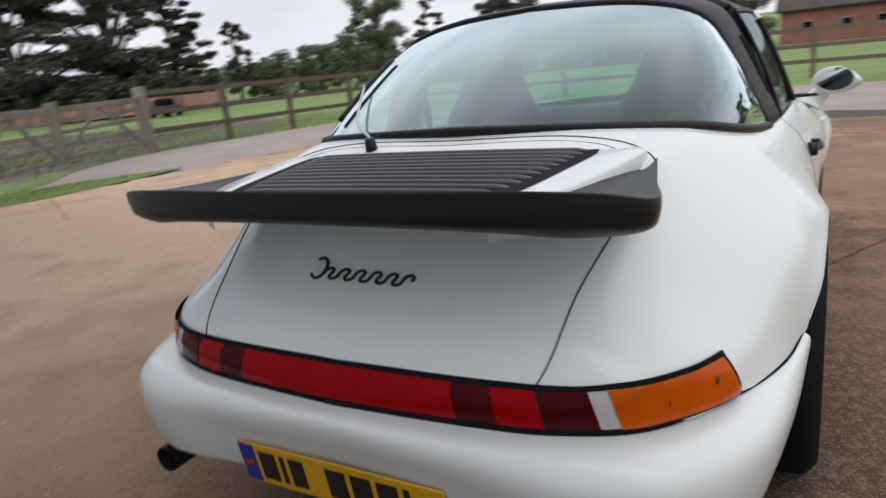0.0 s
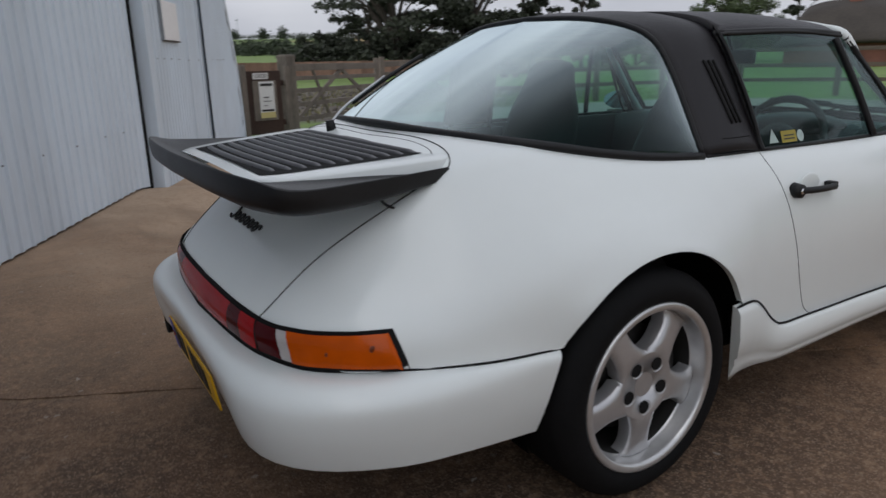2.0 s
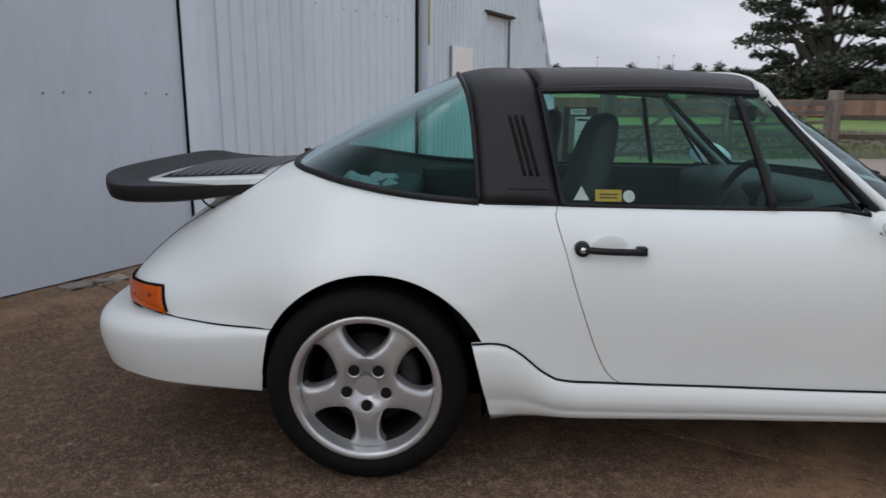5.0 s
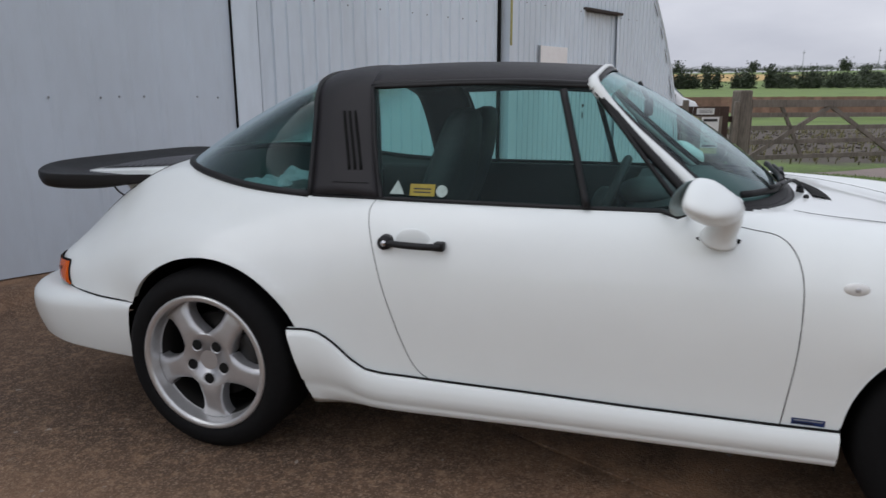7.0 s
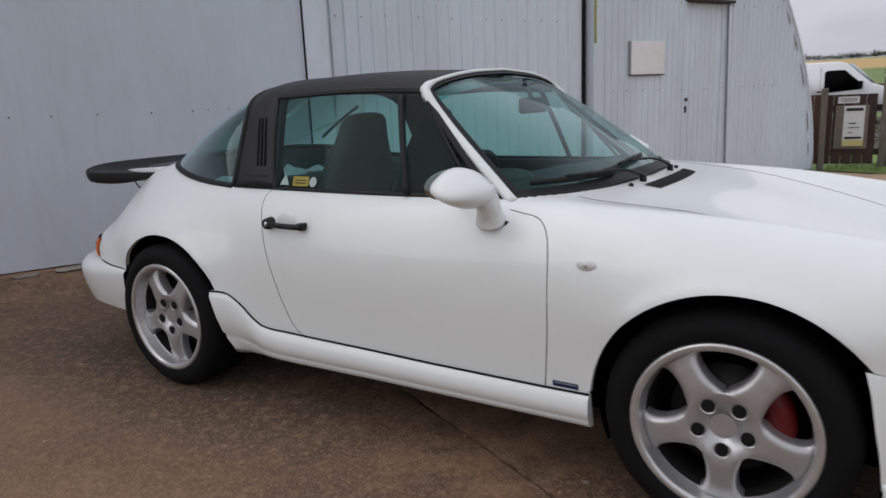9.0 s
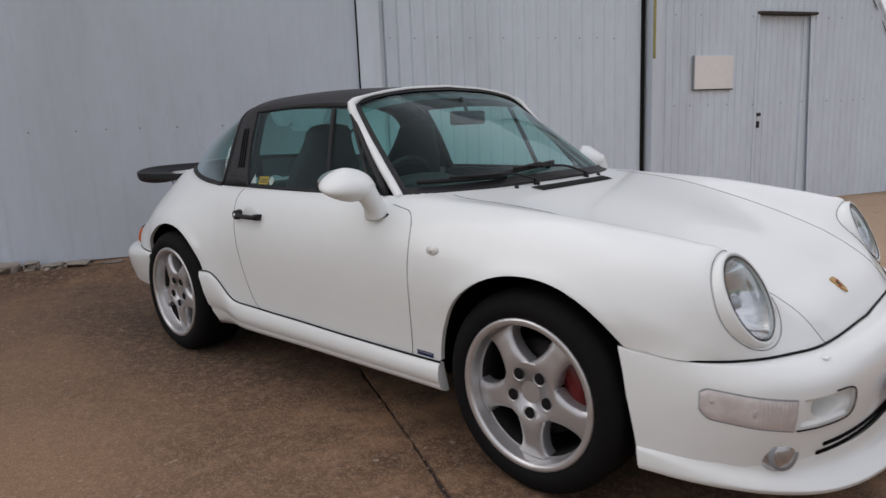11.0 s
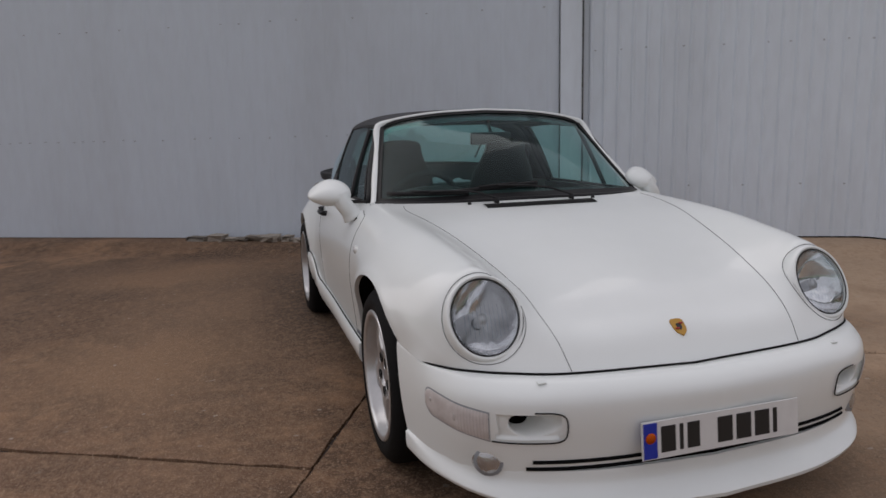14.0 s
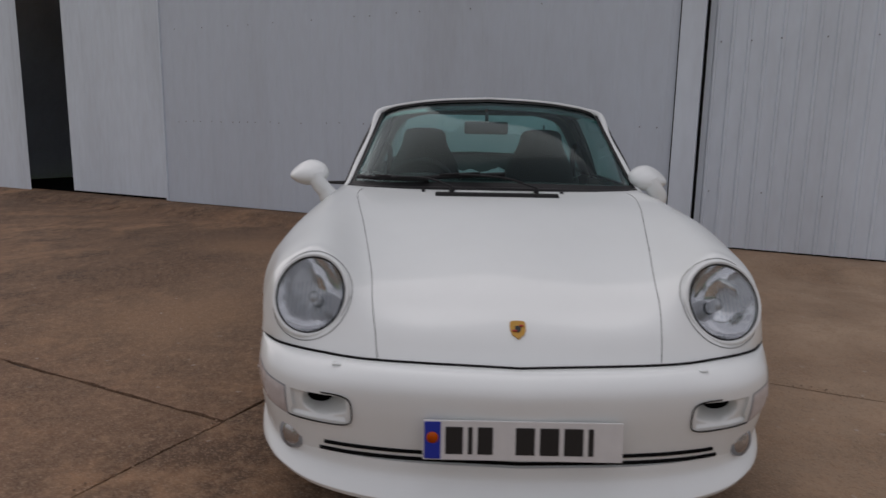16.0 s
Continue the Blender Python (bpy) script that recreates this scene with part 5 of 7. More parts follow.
F_MID = [(3.090, 0.000, .400), (3.068, 0.341, .400), (3.012, 0.570, .400), (2.927, 0.695, .400), (2.83, 0.752, .400), (2.735, 0.783, .400), (2.597, 0.808, .400)]
F_LOW = [(3.080, 0.000, .320), (3.055, 0.341, .320), (2.998, 0.566, .320), (2.914, 0.688, .320), (2.82, 0.745, .320), (2.73, 0.777, .320), (2.612, 0.802, .320)]
F_BOT = [(3.060, 0.000, .220), (3.035, 0.341, .224), (2.980, 0.551, .228), (2.892, 0.674, .232), (2.81, 0.731, .236), (2.73, 0.766, .240), (2.622, 0.790, .238)]
front_bumper, front_bvh = bumper("front_bumper", [F_TOP, F_SH, F_OUT, F_MID, F_LOW, F_BOT], "white front bumper with lamps and intakes", 100, lambda c: c.x > 2.85 and duct_inset(abs(c.y), c.z) > .006)
L_TOP = [(3.074, 0.000, .250), (3.051, 0.327, .252), (2.992, 0.540, .254), (2.910, 0.662, .256), (2.82, 0.728, .257), (2.73, 0.765, .257), (2.622, 0.790, .258)]
L_MID = [(3.080, 0.000, .205), (3.057, 0.327, .209), (2.998, 0.540, .216), (2.915, 0.662, .226), (2.822, 0.730, .238), (2.731, 0.770, .248), (2.622, 0.797, .255)]
L_EDGE = [(3.126, 0.000, .170), (3.101, 0.325, .175), (3.036, 0.542, .186), (2.940, 0.668, .199), (2.838, 0.738, .212), (2.738, 0.777, .228), (2.624, 0.800, .248)]
L_TIP = [(3.131, 0.000, .160), (3.106, 0.325, .165), (3.041, 0.544, .175), (2.943, 0.670, .186), (2.839, 0.739, .194), (2.739, 0.777, .199), (2.628, 0.798, .204)]
L_UND = [(3.112, 0.000, .146), (3.086, 0.324, .151), (3.020, 0.532, .161), (2.92, 0.655, .171), (2.818, 0.722, .180), (2.728, 0.758, .187), (2.63, 0.782, .194)]
L_IN = [(2.98, 0.000, .160), (2.96, 0.320, .164), (2.90, 0.480, .174), (2.83, 0.590, .184), (2.78, 0.650, .190), (2.70, 0.700, .195), (2.632, 0.745, .200)]
bumper("lip_spoiler", [L_TOP, L_MID, L_EDGE, L_TIP, L_UND, L_IN], "white chin spoiler lip")
for s in (-1, 1):
    seam([Vector((x, s * y, z + .003)) for x, y, z in half_curve(F_TOP, 40)], .0035)
    seam([Vector((x - .002, s * y, z + .002)) for x, y, z in half_curve([R_TOP[0], *R_TOP[1:]], 40)], .003)


# side skirts
def skirt(s):
    tx = [.331, .398, .432, .460, .487, .541, .588, .640, .873, 1.366, 1.766, 1.91]
    tz = [.477, .480, .474, .458, .438, .388, .360, .351, .345, .337, .336, .338]
    rows = []
    for k in range(61):
        x = .331 + (1.910 - .331) * (k / 60) ** 1.5
        z1 = float(np.interp(x, tx, tz))
        z0 = float(np.interp(x, [.34, .41, .6, 1.9], [.213, .212, .215, .228]))
        yt = float(np.interp(x, [.34, .42, .5, .7, 1.1, 1.9], [.850, .842, .830, .816, .806, .803]))
        near = step01(1 - (x - .331) / .40)
        lean = .065 * near
        deep = min(1, max(0, (x - .345) / .07))
        prof = [(yt - .012, 1.0), (yt + .004, .985), (yt + .014, .9), (yt + .018, .6), (yt + .016, .36), (yt + .007, .31), (yt + .009, .24), (yt - .002, .08), (yt - .02 * deep - .004, 0.0), (yt - .004 - .031 * deep, .02)]
        rows.append([Vector((x + lean * (1 - f), s * (y - .042 * near * (1 - f) ** 1.3), z0 + (z1 - z0) * f)) for y, f in prof])
    bm = grid(rows, flip=s < 0)
    for row in (rows[0], rows[-1]):
        bm.faces.new([bm.verts.new(p) for p in row])
    bmesh.ops.recalc_face_normals(bm, faces=bm.faces)
    part("side_skirt", bm, M["paint"], car, "white plastic side skirt")
    line = [Vector((r[1].x, r[1].y, r[1].z + .003)) for r in rows]
    seam(line, .0035)


both_sides(skirt)

# ---- glass and roof ----
TOP_REAR = [(.262, 0, 1.290), (.268, .25, 1.278), (.285, .42, 1.250), (.305, .515, 1.205), (.322, .572, 1.12), (.335, .630, 1.00), (.345, .686, .880)]
HOOP_F = [(.490, 0, 1.309), (.495, .25, 1.300), (.510, .42, 1.276), (.530, .528, 1.235), (.552, .585, 1.15), (.575, .640, 1.02), (.604, .700, .878)]


def sheet(a, b, n, m, bulge):
    ra, rb = resample(smooth_line(a, 8), n), resample(smooth_line(b, 8), n)
    rows = []
    for p, q in zip(ra, rb):
        row = []
        for k in range(m + 1):
            w = k / m
            v = p.lerp(q, w)
            row.append(v + bulge(p, q) * (4 * w * (1 - w)))
        rows.append(row)
    return rows


def mirrored(rows):
    return [[Vector((p.x, -p.y, p.z)) for p in r] for r in reversed(rows)][:-1] + rows


rg = mirrored(sheet(GLASS_BASE, TOP_REAR, 30, 10, lambda p, q: Vector((-.006, .022 * (p.y + q.y), .012)) * min(1, (q - p).length / .4)))
rear_glass = part("rear_window", grid(rg, flip=True), M["rear_glass"], car, "curved tinted rear window")
rear_glass.visible_shadow = False
seal = [r[0] for r in rg]
part("seal", tube(seal, .013, 8), M["trim"], rear_glass)
part("seal", tube([r[-1] for r in rg], .009, 8), M["trim"], rear_glass)

shelf = [[r[0] + Vector((.012, -.010 * (1 if r[0].y > 0 else -1), -.008)), Vector((r[0].x + .175 * (1 - abs(r[0].y) / .686) - .03, r[0].y * .85, .83))] for r in rg]
part("parcel_shelf", grid(shelf), M["dash"], car, "dark sloping rear shelf trim")

hoop_rows = mirrored(sheet(TOP_REAR, HOOP_F, 34, 8, lambda p, q: Vector((0, .012 if p.y > .3 else .02 * p.y, .012))))
bm = grid(hoop_rows, flip=True)
bmesh.ops.solidify(bm, geom=bm.faces, thickness=.03)
bmesh.ops.recalc_face_normals(bm, faces=bm.faces)
hoop = part("roll_hoop", bm, M["vinyl"], car, "black vinyl covered roll hoop")
for s in (-1, 1):
    for k in range(3):
        x0 = .458 + k * .020
        a, b = Vector((x0 + .028, 2, .965)), Vector((x0 - .022, 2, 1.145))
        line = []
        hb = BVHTree.FromBMesh(grid(hoop_rows))
        for w in np.linspace(0, 1, 10):
            p = a.lerp(b, w)
            h = hb.ray_cast(Vector((p.x, s * 2, p.z)), Vector((0, -s, 0)))[0]
            if h:
                line.append(h + Vector((0, s * .002, 0)))
        part("vent_slot", tube(line, .0052, 6, flat=.5, up=(0, s, 0)), M["seam"], hoop)

SCREEN_TOP = [(1.238, 0, 1.288), (1.238, .25, 1.277), (1.232, .43, 1.255), (1.226, .545, 1.222)]
SCREEN_LOW = [(1.845, 0, .889), (1.828, .25, .886), (1.785, .45, .881), (1.715, .580, .878), (1.612, .660, .878)]
ws = mirrored(sheet(SCREEN_LOW, SCREEN_TOP, 20, 8, lambda p, q: Vector((.018, 0, .018)) * (1 - min(1, abs(p.y) / .66) ** 3) - Vector((.012, 0, 0)) * min(1, abs(p.y) / .66) ** 3))
screen = part("windscreen", grid(ws), M["screen_glass"], car, "clear raked windscreen")
screen.visible_shadow = False
band = part("sun_band", grid([[p - Vector((.004, 0, .004)) for p in r[-2:]] for r in ws]), M["sun_band"], screen, "green tinted sun band")
band.visible_shadow = False
part("seal", tube([r[0] for r in ws], .016, 8, flat=.6), M["trim"], screen)
rim_off = Vector((.003, 0, .004))
part("black_border", grid([[r[0].lerp(r[1], w) + rim_off for w in (0, .2, .4)] for r in ws]), M["trim"], screen, "black border at the glass edge")
part("black_border", grid([[r[-1].lerp(r[-2], w) + rim_off for w in (.22, .1, 0)] for r in ws]), M["trim"], screen)
for a, b in ((ws[0], ws[1]), (ws[-1], ws[-2])):
    part("black_border", grid([[p.lerp(q, w) + rim_off for p, q in zip(a, b)] for w in (0, .3, .6)]), M["trim"], screen)
part("seal", tube(ws[0], .009, 8), M["trim"], screen)
part("seal", tube(ws[-1], .009, 8), M["trim"], screen)
part("seal", tube([r[-1] for r in ws], .010, 8), M["trim"], screen)
frame_half = [(1.236, 0, 1.297), (1.238, .25, 1.286), (1.233, .43, 1.264), (1.224, .535, 1.237), (1.240, .572, 1.205), (1.330, .592, 1.105), (1.47, .635, .985), (1.575, .662, .895), (1.62, .68, .862)]
fh = resample(smooth_line(frame_half, 8), 50)
path = [Vector((p.x, -p.y, p.z)) for p in reversed(fh)][:-1] + fh
part("screen_frame", tube(path, .017, 10, radii=[.0080 + .0100 * step01((abs(p.y) - .48) / .09) for p in path]), M["paint"], car, "white windscreen frame")

# roof panel between hoop and screen frame
roof_rows = []
for k in range(25):
    w = k / 24
    x = .494 + (1.224 - .494) * w
    row = []
    for a in np.linspace(-1, 1, 33):
        yy = .555 * a * (1 - .02 * w)
        crown = 1.309 + .012 * math.sin(w * math.pi) - .013 * w
        z = crown - .036 * abs(a) ** 2.2 - .030 * abs(a) ** 9
        xx = x + (.035 * a * a if w < .5 else 0) * (1 - 2 * w if w < .5 else 0) - (.008 * a * a) * w
        row.append(Vector((xx, yy, z)))
    drop = ((.010, -.012), (.013, -.022), (.002, -.027))
    lo, hi = row[0], row[-1]
    row = [lo + Vector((0, -a, b)) for a, b in reversed(drop)] + row + [hi + Vector((0, a, b)) for a, b in drop]
    roof_rows.append(row)
bm = grid(roof_rows)
bmesh.ops.solidify(bm, geom=bm.faces, thickness=.035)
bmesh.ops.recalc_face_normals(bm, faces=bm.faces)
part("targa_roof_panel", bm, M["vinyl"], car, "black removable vinyl roof panel")


# side windows
def side_window(s):
    low = [(.602, .700, .880), (1.05, .706, .878), (1.500, .694, .875)]
    top = [(.531, .570, 1.219), (.90, .574, 1.228), (1.222, .563, 1.216)]
    rows = sheet([(x, s * y, z) for x, y, z in low], [(x, s * y, z) for x, y, z in top], 24, 8, lambda p, q: Vector((0, s * .014, 0)))
    g = part("side_window", grid(rows, flip=s < 0), M["glass"], car, "tinted door window")
    g.visible_shadow = False
    rim = [r[0] for r in rows] + [p for p in rows[-1][1:]] + [r[-1] for r in reversed(rows[:-1])] + [p for p in reversed(rows[0][1:-1])]
    part("seal", tube(rim, .007, 8, closed=True), M["trim"], g)
    post = [Vector((1.235, s * .712, .880)), Vector((1.190, s * .655, 1.04)), Vector((1.142, s * .586, 1.206))]
    part("divider", tube(smooth_line(post, 6), .012, 8), M["trim"], g)
    # black inner pillar strip behind the screen frame
    near_frame = resample([p for p in fh if .868 < p.z < 1.216 and p.y > .56], 12)
    strip = [Vector((p.x, s * p.y, p.z)).lerp(q, .5) + Vector((0, s * .004, 0)) for p, q in zip(near_frame, resample(list(reversed(rows[-1])), 12))]
    part("pillar_trim", tube(strip, .0135, 8), M["trim"], g)
    return rows


both_sides(side_window)


def roof_seals(s):
    """Rubber between the door glass, the hoop and the roof panel."""
    back = [(.528, s * .550, 1.228), (.552, s * .590, 1.15), (.574, s * .638, 1.03), (.598, s * .692, .905), (.604, s * .702, .880)]
    part("pillar_seal", tube(smooth_line(back, 6), .009, 8), M["trim"], car)
    over = [(.525, s * .562, 1.222), (.80, s * .568, 1.231), (1.05, s * .566, 1.230), (1.225, s * .556, 1.221)]
    part("roof_seal", tube(smooth_line(over, 8), .010, 8), M["trim"], car)


both_sides(roof_seals)
part("belt_seal", tube([on_side(x, .872, -1) + Vector((0, .01, .006)) for x in np.linspace(.36, 1.56, 30)], .007, 6), M["trim"], car)
part("belt_seal", tube([on_side(x, .872, 1) + Vector((0, -.01, .006)) for x in np.linspace(.36, 1.56, 30)], .007, 6), M["trim"], car)


# ---- wheels ----
def wheel(x, s, face, front):
    """A five-spoke alloy wheel with tyre, disc and caliper; the outer face looks along s."""
    w = new("wheel")
    w.parent = car
    tagged(w, "silver five-spoke alloy wheel with black tyre")
    R, rim = .318, .226
    wid = .205 if front else .245

    def ring(profile, seg=72):
        rows = [[Vector((r * math.cos(2 * math.pi * k / seg), yy, r * math.sin(2 * math.pi * k / seg))) for r, yy in profile] for k in range(seg)]
        bm = grid(rows, close_u=True)
        bmesh.ops.recalc_face_normals(bm, faces=bm.faces)
        return bm

    def put(bm):
        for v in bm.verts:
            v.co = Vector((x + v.co.x, s * (face - v.co.y), WHEEL_Z + v.co.z))
        if s > 0:
            bmesh.ops.reverse_faces(bm, faces=bm.faces)
        bmesh.ops.recalc_face_normals(bm, faces=bm.faces)
        return bm

    # y is the depth behind the outer face
    tyre = ring([(rim + .002, .012), (rim + .010, .002), (rim + .030, -.006), (rim + .055, -.004), (R - .018, .010), (R - .006, .022), (R, .040), (R, wid - .03), (R - .01, wid - .01), (rim + .03, wid), (rim, wid - .02)])
    part("tyre", put(tyre), M["rubber"], w, "black road tyre")
    groove = bmesh.new()
    for yy in (.07, .12, .17):
        rows = [[Vector(((R + .0006) * math.cos(2 * math.pi * k / 72), yy + d, (R + .0006) * math.sin(2 * math.pi * k / 72))) for d in (0, .007)] for k in range(72)]
        g = grid(rows, close_u=True)
        me = bpy.data.meshes.new("tmp")
        g.to_mesh(me)
        g.free()
        groove.from_mesh(me)
        bpy.data.meshes.remove(me)
    part("tread_groove", put(groove), M["seam"], w)
    lip = ring([(rim + .009, .010), (rim + .0115, .002), (rim + .009, -.003), (rim + .004, -.0045), (rim - .006, -.003), (rim - .0105, .001), (rim - .0125, .008), (rim - .0145, .044), (rim - .020, .052)])
    # Inner barrel apart from the lip; its near-black colour stands for shade.
    barrel = ring([(rim - .020, .050), (rim - .021, .070), (rim - .030, wid - .02), (rim, wid - .01)])
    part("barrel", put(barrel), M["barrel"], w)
    part("rim", put(lip), M["alloy_lip"], w, "polished rim lip")
    # spokes: five broad arms that flare from the hub and again at the rim
    bm = bmesh.new()
    rr = [.092, .0945, .0975, .1015, .1065, .114, .123, .134, .146, .158, .170, .182, .193, .202, .2105]
    hw = [.0541, .0545, .0535, .0512, .0482, .0448, .0418, .0394, .0382, .0380, .0390, .0415, .0460, .0525, .0610]
    cross = [-1, -.97, -.88, -.72, -.5, -.25, 0, .25, .5, .72, .88, .97, 1]

    def face_y(r, e):
        dish = .016 + .006 * math.exp(-((r / .06) ** 2)) - .006 * math.exp(-(((r - .11) / .04) ** 2)) + .006 * max(0, (r - .17) / .035)
        return dish + .012 + .013 * abs(e) ** 6

    for k in range(5):
        mid = math.radians(-90 + 72 * k)
        vs = []
        for r, wide in zip(rr, hw):
            half_a = math.asin(min(.999, wide / r)) if r > .0925 else math.pi / 5
            half_a = min(half_a, math.pi / 5)
            depth = 0 if r < .096 else 1
            vs.append([bm.verts.new((r * math.cos(mid + half_a * e), face_y(r, e * depth), r * math.sin(mid + half_a * e))) for e in cross])
        for a in range(len(rr) - 1):
            for b in range(len(cross) - 1):
                bm.faces.new([vs[a][b], vs[a + 1][b], vs[a + 1][b + 1], vs[a][b + 1]])
        inner = [bm.verts.new((.034 * math.cos(mid + math.pi / 5 * e), face_y(.034, 0), .034 * math.sin(mid + math.pi / 5 * e))) for e in cross]
        for b in range(len(cross) - 1):
            bm.faces.new([inner[b], vs[0][b], vs[0][b + 1], inner[b + 1]])
    bmesh.ops.remove_doubles(bm, verts=bm.verts, dist=2e-4)
    edges = [e for e in bm.edges if len(e.link_faces) == 1]
    ext = bmesh.ops.extrude_edge_only(bm, edges=edges)
    for v in ext["geom"]:
        if isinstance(v, bmesh.types.BMVert):
            v.co.y += .038
    part("spokes", put(bm), M["alloy"], w, "silver five-spoke wheel face")
    for k in range(5):
        th = math.radians(-90 + 72 * k)
        cx, cz = .065 * math.cos(th), .065 * math.sin(th)
        part("wheel_bolt", put(cylinder((cx, .0245, cz), (cx, .055, cz), .0180, seg=20)), M["seam"], w, smooth=False)
        part("bolt_socket", put(cylinder((cx, .0235, cz), (cx, .0250, cz), .0225, .0200, seg=18, caps=False)), M["alloy"], w)
    part("hub_cap", put(cylinder((0, 0.0320, 0), (0, .06, 0), .034, .036, seg=28)), M["alloy"], w, smooth=False)
    part("brake_disc", put(cylinder((0, .095, 0), (0, .12, 0), .150, seg=40)), M["disc"], w)
    ang = math.radians(20 if front else 10)
    rows = []
    for k in range(9):
        th = ang + math.radians(-26 + 52 * k / 8)
        rows.append([Vector((r * math.cos(th), yy, r * math.sin(th))) for r, yy in ((.095, .10), (.10, .074), (.13, .067), (.165, .072), (.168, .11))])
    bm = grid(rows)
    part("brake_caliper", put(bm), M["red_caliper"] if front else M["caliper"], w, "red brake caliper" if front else "dark brake caliper")
    # Black disc added for the shade deep behind the spokes.
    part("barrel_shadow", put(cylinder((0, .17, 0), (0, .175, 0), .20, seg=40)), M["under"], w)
    return w


for s in (-1, 1):
    wheel(.006, s, .849, False)
    wheel(WHEELBASE - .004, s, .818, True)
# ---- engine lid tail with louvred grille ----
INNER = [(-.868, 0), (-.868, .20), (-.862, .33), (-.835, .395), (-.72, .440), (-.55, .478), (-.415, .500)]
OUTER = [(-.968, 0), (-.962, .22), (-.945, .42), (-.908, .548), (-.842, .618), (-.66, .578), (-.412, .526)]
LIP_Z = [.940, .940, .938, .929, .910, .904, .906]
RIM_Z = [.002, .002, .002, .0, -.006, -.018, -.036]


def panel_z(x):
    return .893 + .030 * (x + .868) / .47


def tail_curve(f, zfun):
    return [(ix + (ox - ix) * f, iy + (oy - iy) * f, zfun(k, ix + (ox - ix) * f)) for k, ((ix, iy), (ox, oy)) in enumerate(zip(INNER, OUTER))]


tail_rows = []
for f, zf in ((0, lambda k, x: panel_z(x) + RIM_Z[k]), (.22, lambda k, x: panel_z(x) + RIM_Z[k] - .004 + .2 * (LIP_Z[k] - panel_z(x) - RIM_Z[k])), (.60, lambda k, x: panel_z(x) + RIM_Z[k] + .50 * (LIP_Z[k] - panel_z(x) - RIM_Z[k])), (.93, lambda k, x: LIP_Z[k] - .001), (.985, lambda k, x: LIP_Z[k] - .001),
              (1.0, lambda k, x: LIP_Z[k] - .005), (.99, lambda k, x: LIP_Z[k] - .030), (.90, lambda k, x: [.882, .881, .877, .868, .854, .852, .876][k]),
              (.55, lambda k, x: [.870, .868, .862, .850, .845, .852, .882][k]), (.0, lambda k, x: panel_z(x) - .02 + RIM_Z[k])):
    h = half_curve(tail_curve(f, zf), 40)
    tail_rows.append([Vector((p.x, -p.y, p.z)) for p in reversed(h)][:-1] + h)
lines = [smooth_line(c, 4) for c in zip(*tail_rows)]
bm = grid([list(r) for r in zip(*lines)])
bmesh.ops.recalc_face_normals(bm, faces=bm.faces)
spoiler = new("rear_spoiler")
spoiler.parent = car
tagged(spoiler, "white engine lid tail with black rubber rim")
part("rubber_rim", bm, M["foam"], spoiler, "black rubber spoiler rim")
# white deck and its neck down to the lid
deck = []
for k in range(25):
    x = -.866 + (.866 - .375) * k / 24
    yi = float(np.interp(x, [-.866, -.835, -.72, -.55, -.415, -.375], [.335, .397, .442, .48, .503, .470]))
    top_row = [Vector((x, yi * a, panel_z(x) + .003 + .006 * (1 - a * a))) for a in np.linspace(-1, 1, 21)]
    down = Vector((0, 0, -.062))
    deck.append([top_row[0] + down, top_row[0] + Vector((0, -.003, -.005)), *top_row, top_row[-1] + Vector((0, .003, -.005)), top_row[-1] + down])
part("deck", grid(deck), M["paint"], spoiler, "white spoiler deck")
neck = [[Vector((x, y, z)) for x, y in ((-.58, -.40), (-.58, .40), (-.43, .45), (-.36, .40), (-.36, -.40), (-.43, -.45))] for z in (.70, .80, .885)]
bm = grid(neck, close_v=True)
bmesh.ops.recalc_face_normals(bm, faces=bm.faces)
part("neck", bm, M["paint"], spoiler, smooth=False)


def grille_y(x):
    return float(np.interp(x, [-.825, -.395], [.352, .418])) * (1 - .07 * abs((x + .61) / .215) ** 6)


frame_pts = []
for x in np.linspace(-.825, -.415, 14):
    frame_pts.append([Vector((x, (grille_y(x) + .004) * a, panel_z(x) + .0060 + .006 * (1 - a * a))) for a in np.linspace(-1, 1, 15)])
part("grille_bed", grid(frame_pts), M["seam"], spoiler)
NSLAT = 11
for k in range(NSLAT):
    x0 = -.815 + .395 * k / NSLAT
    prof = [(0, -.001), (.003, .0060), (.009, .0085), (.016, .0075), (.021, .0040), (.024, -.002)]
    rows = []
    for a in np.linspace(-1, 1, 25):
        end = 1 - max(0, (abs(a) - .93) / .07) ** 2 * .75
        x = x0
        rows.append([Vector((x + dx + .022 * a * a, (grille_y(x) - .018) * a, panel_z(x) + .0055 + .006 * (1 - a * a) + dz * end)) for dx, dz in prof])
    bm = grid(rows)
    bmesh.ops.recalc_face_normals(bm, faces=bm.faces)
    part("slat", bm, M["slat"], spoiler)
for w in (-.66, -.33, 0, .33, .66):
    fin = [Vector((x, (grille_y(x) - .02) * w, panel_z(x) + .0055 + .006 * (1 - w * w))) for x in np.linspace(-.812, -.425, 8)]
    part("grille_fin", tube(fin, .0035, 6, flat=.7), M["trim"], spoiler)
# gas strut bracket under the tail
part("latch", box((-.70, -.30, .825), (-.67, -.27, .865), .006), M["trim"], spoiler)

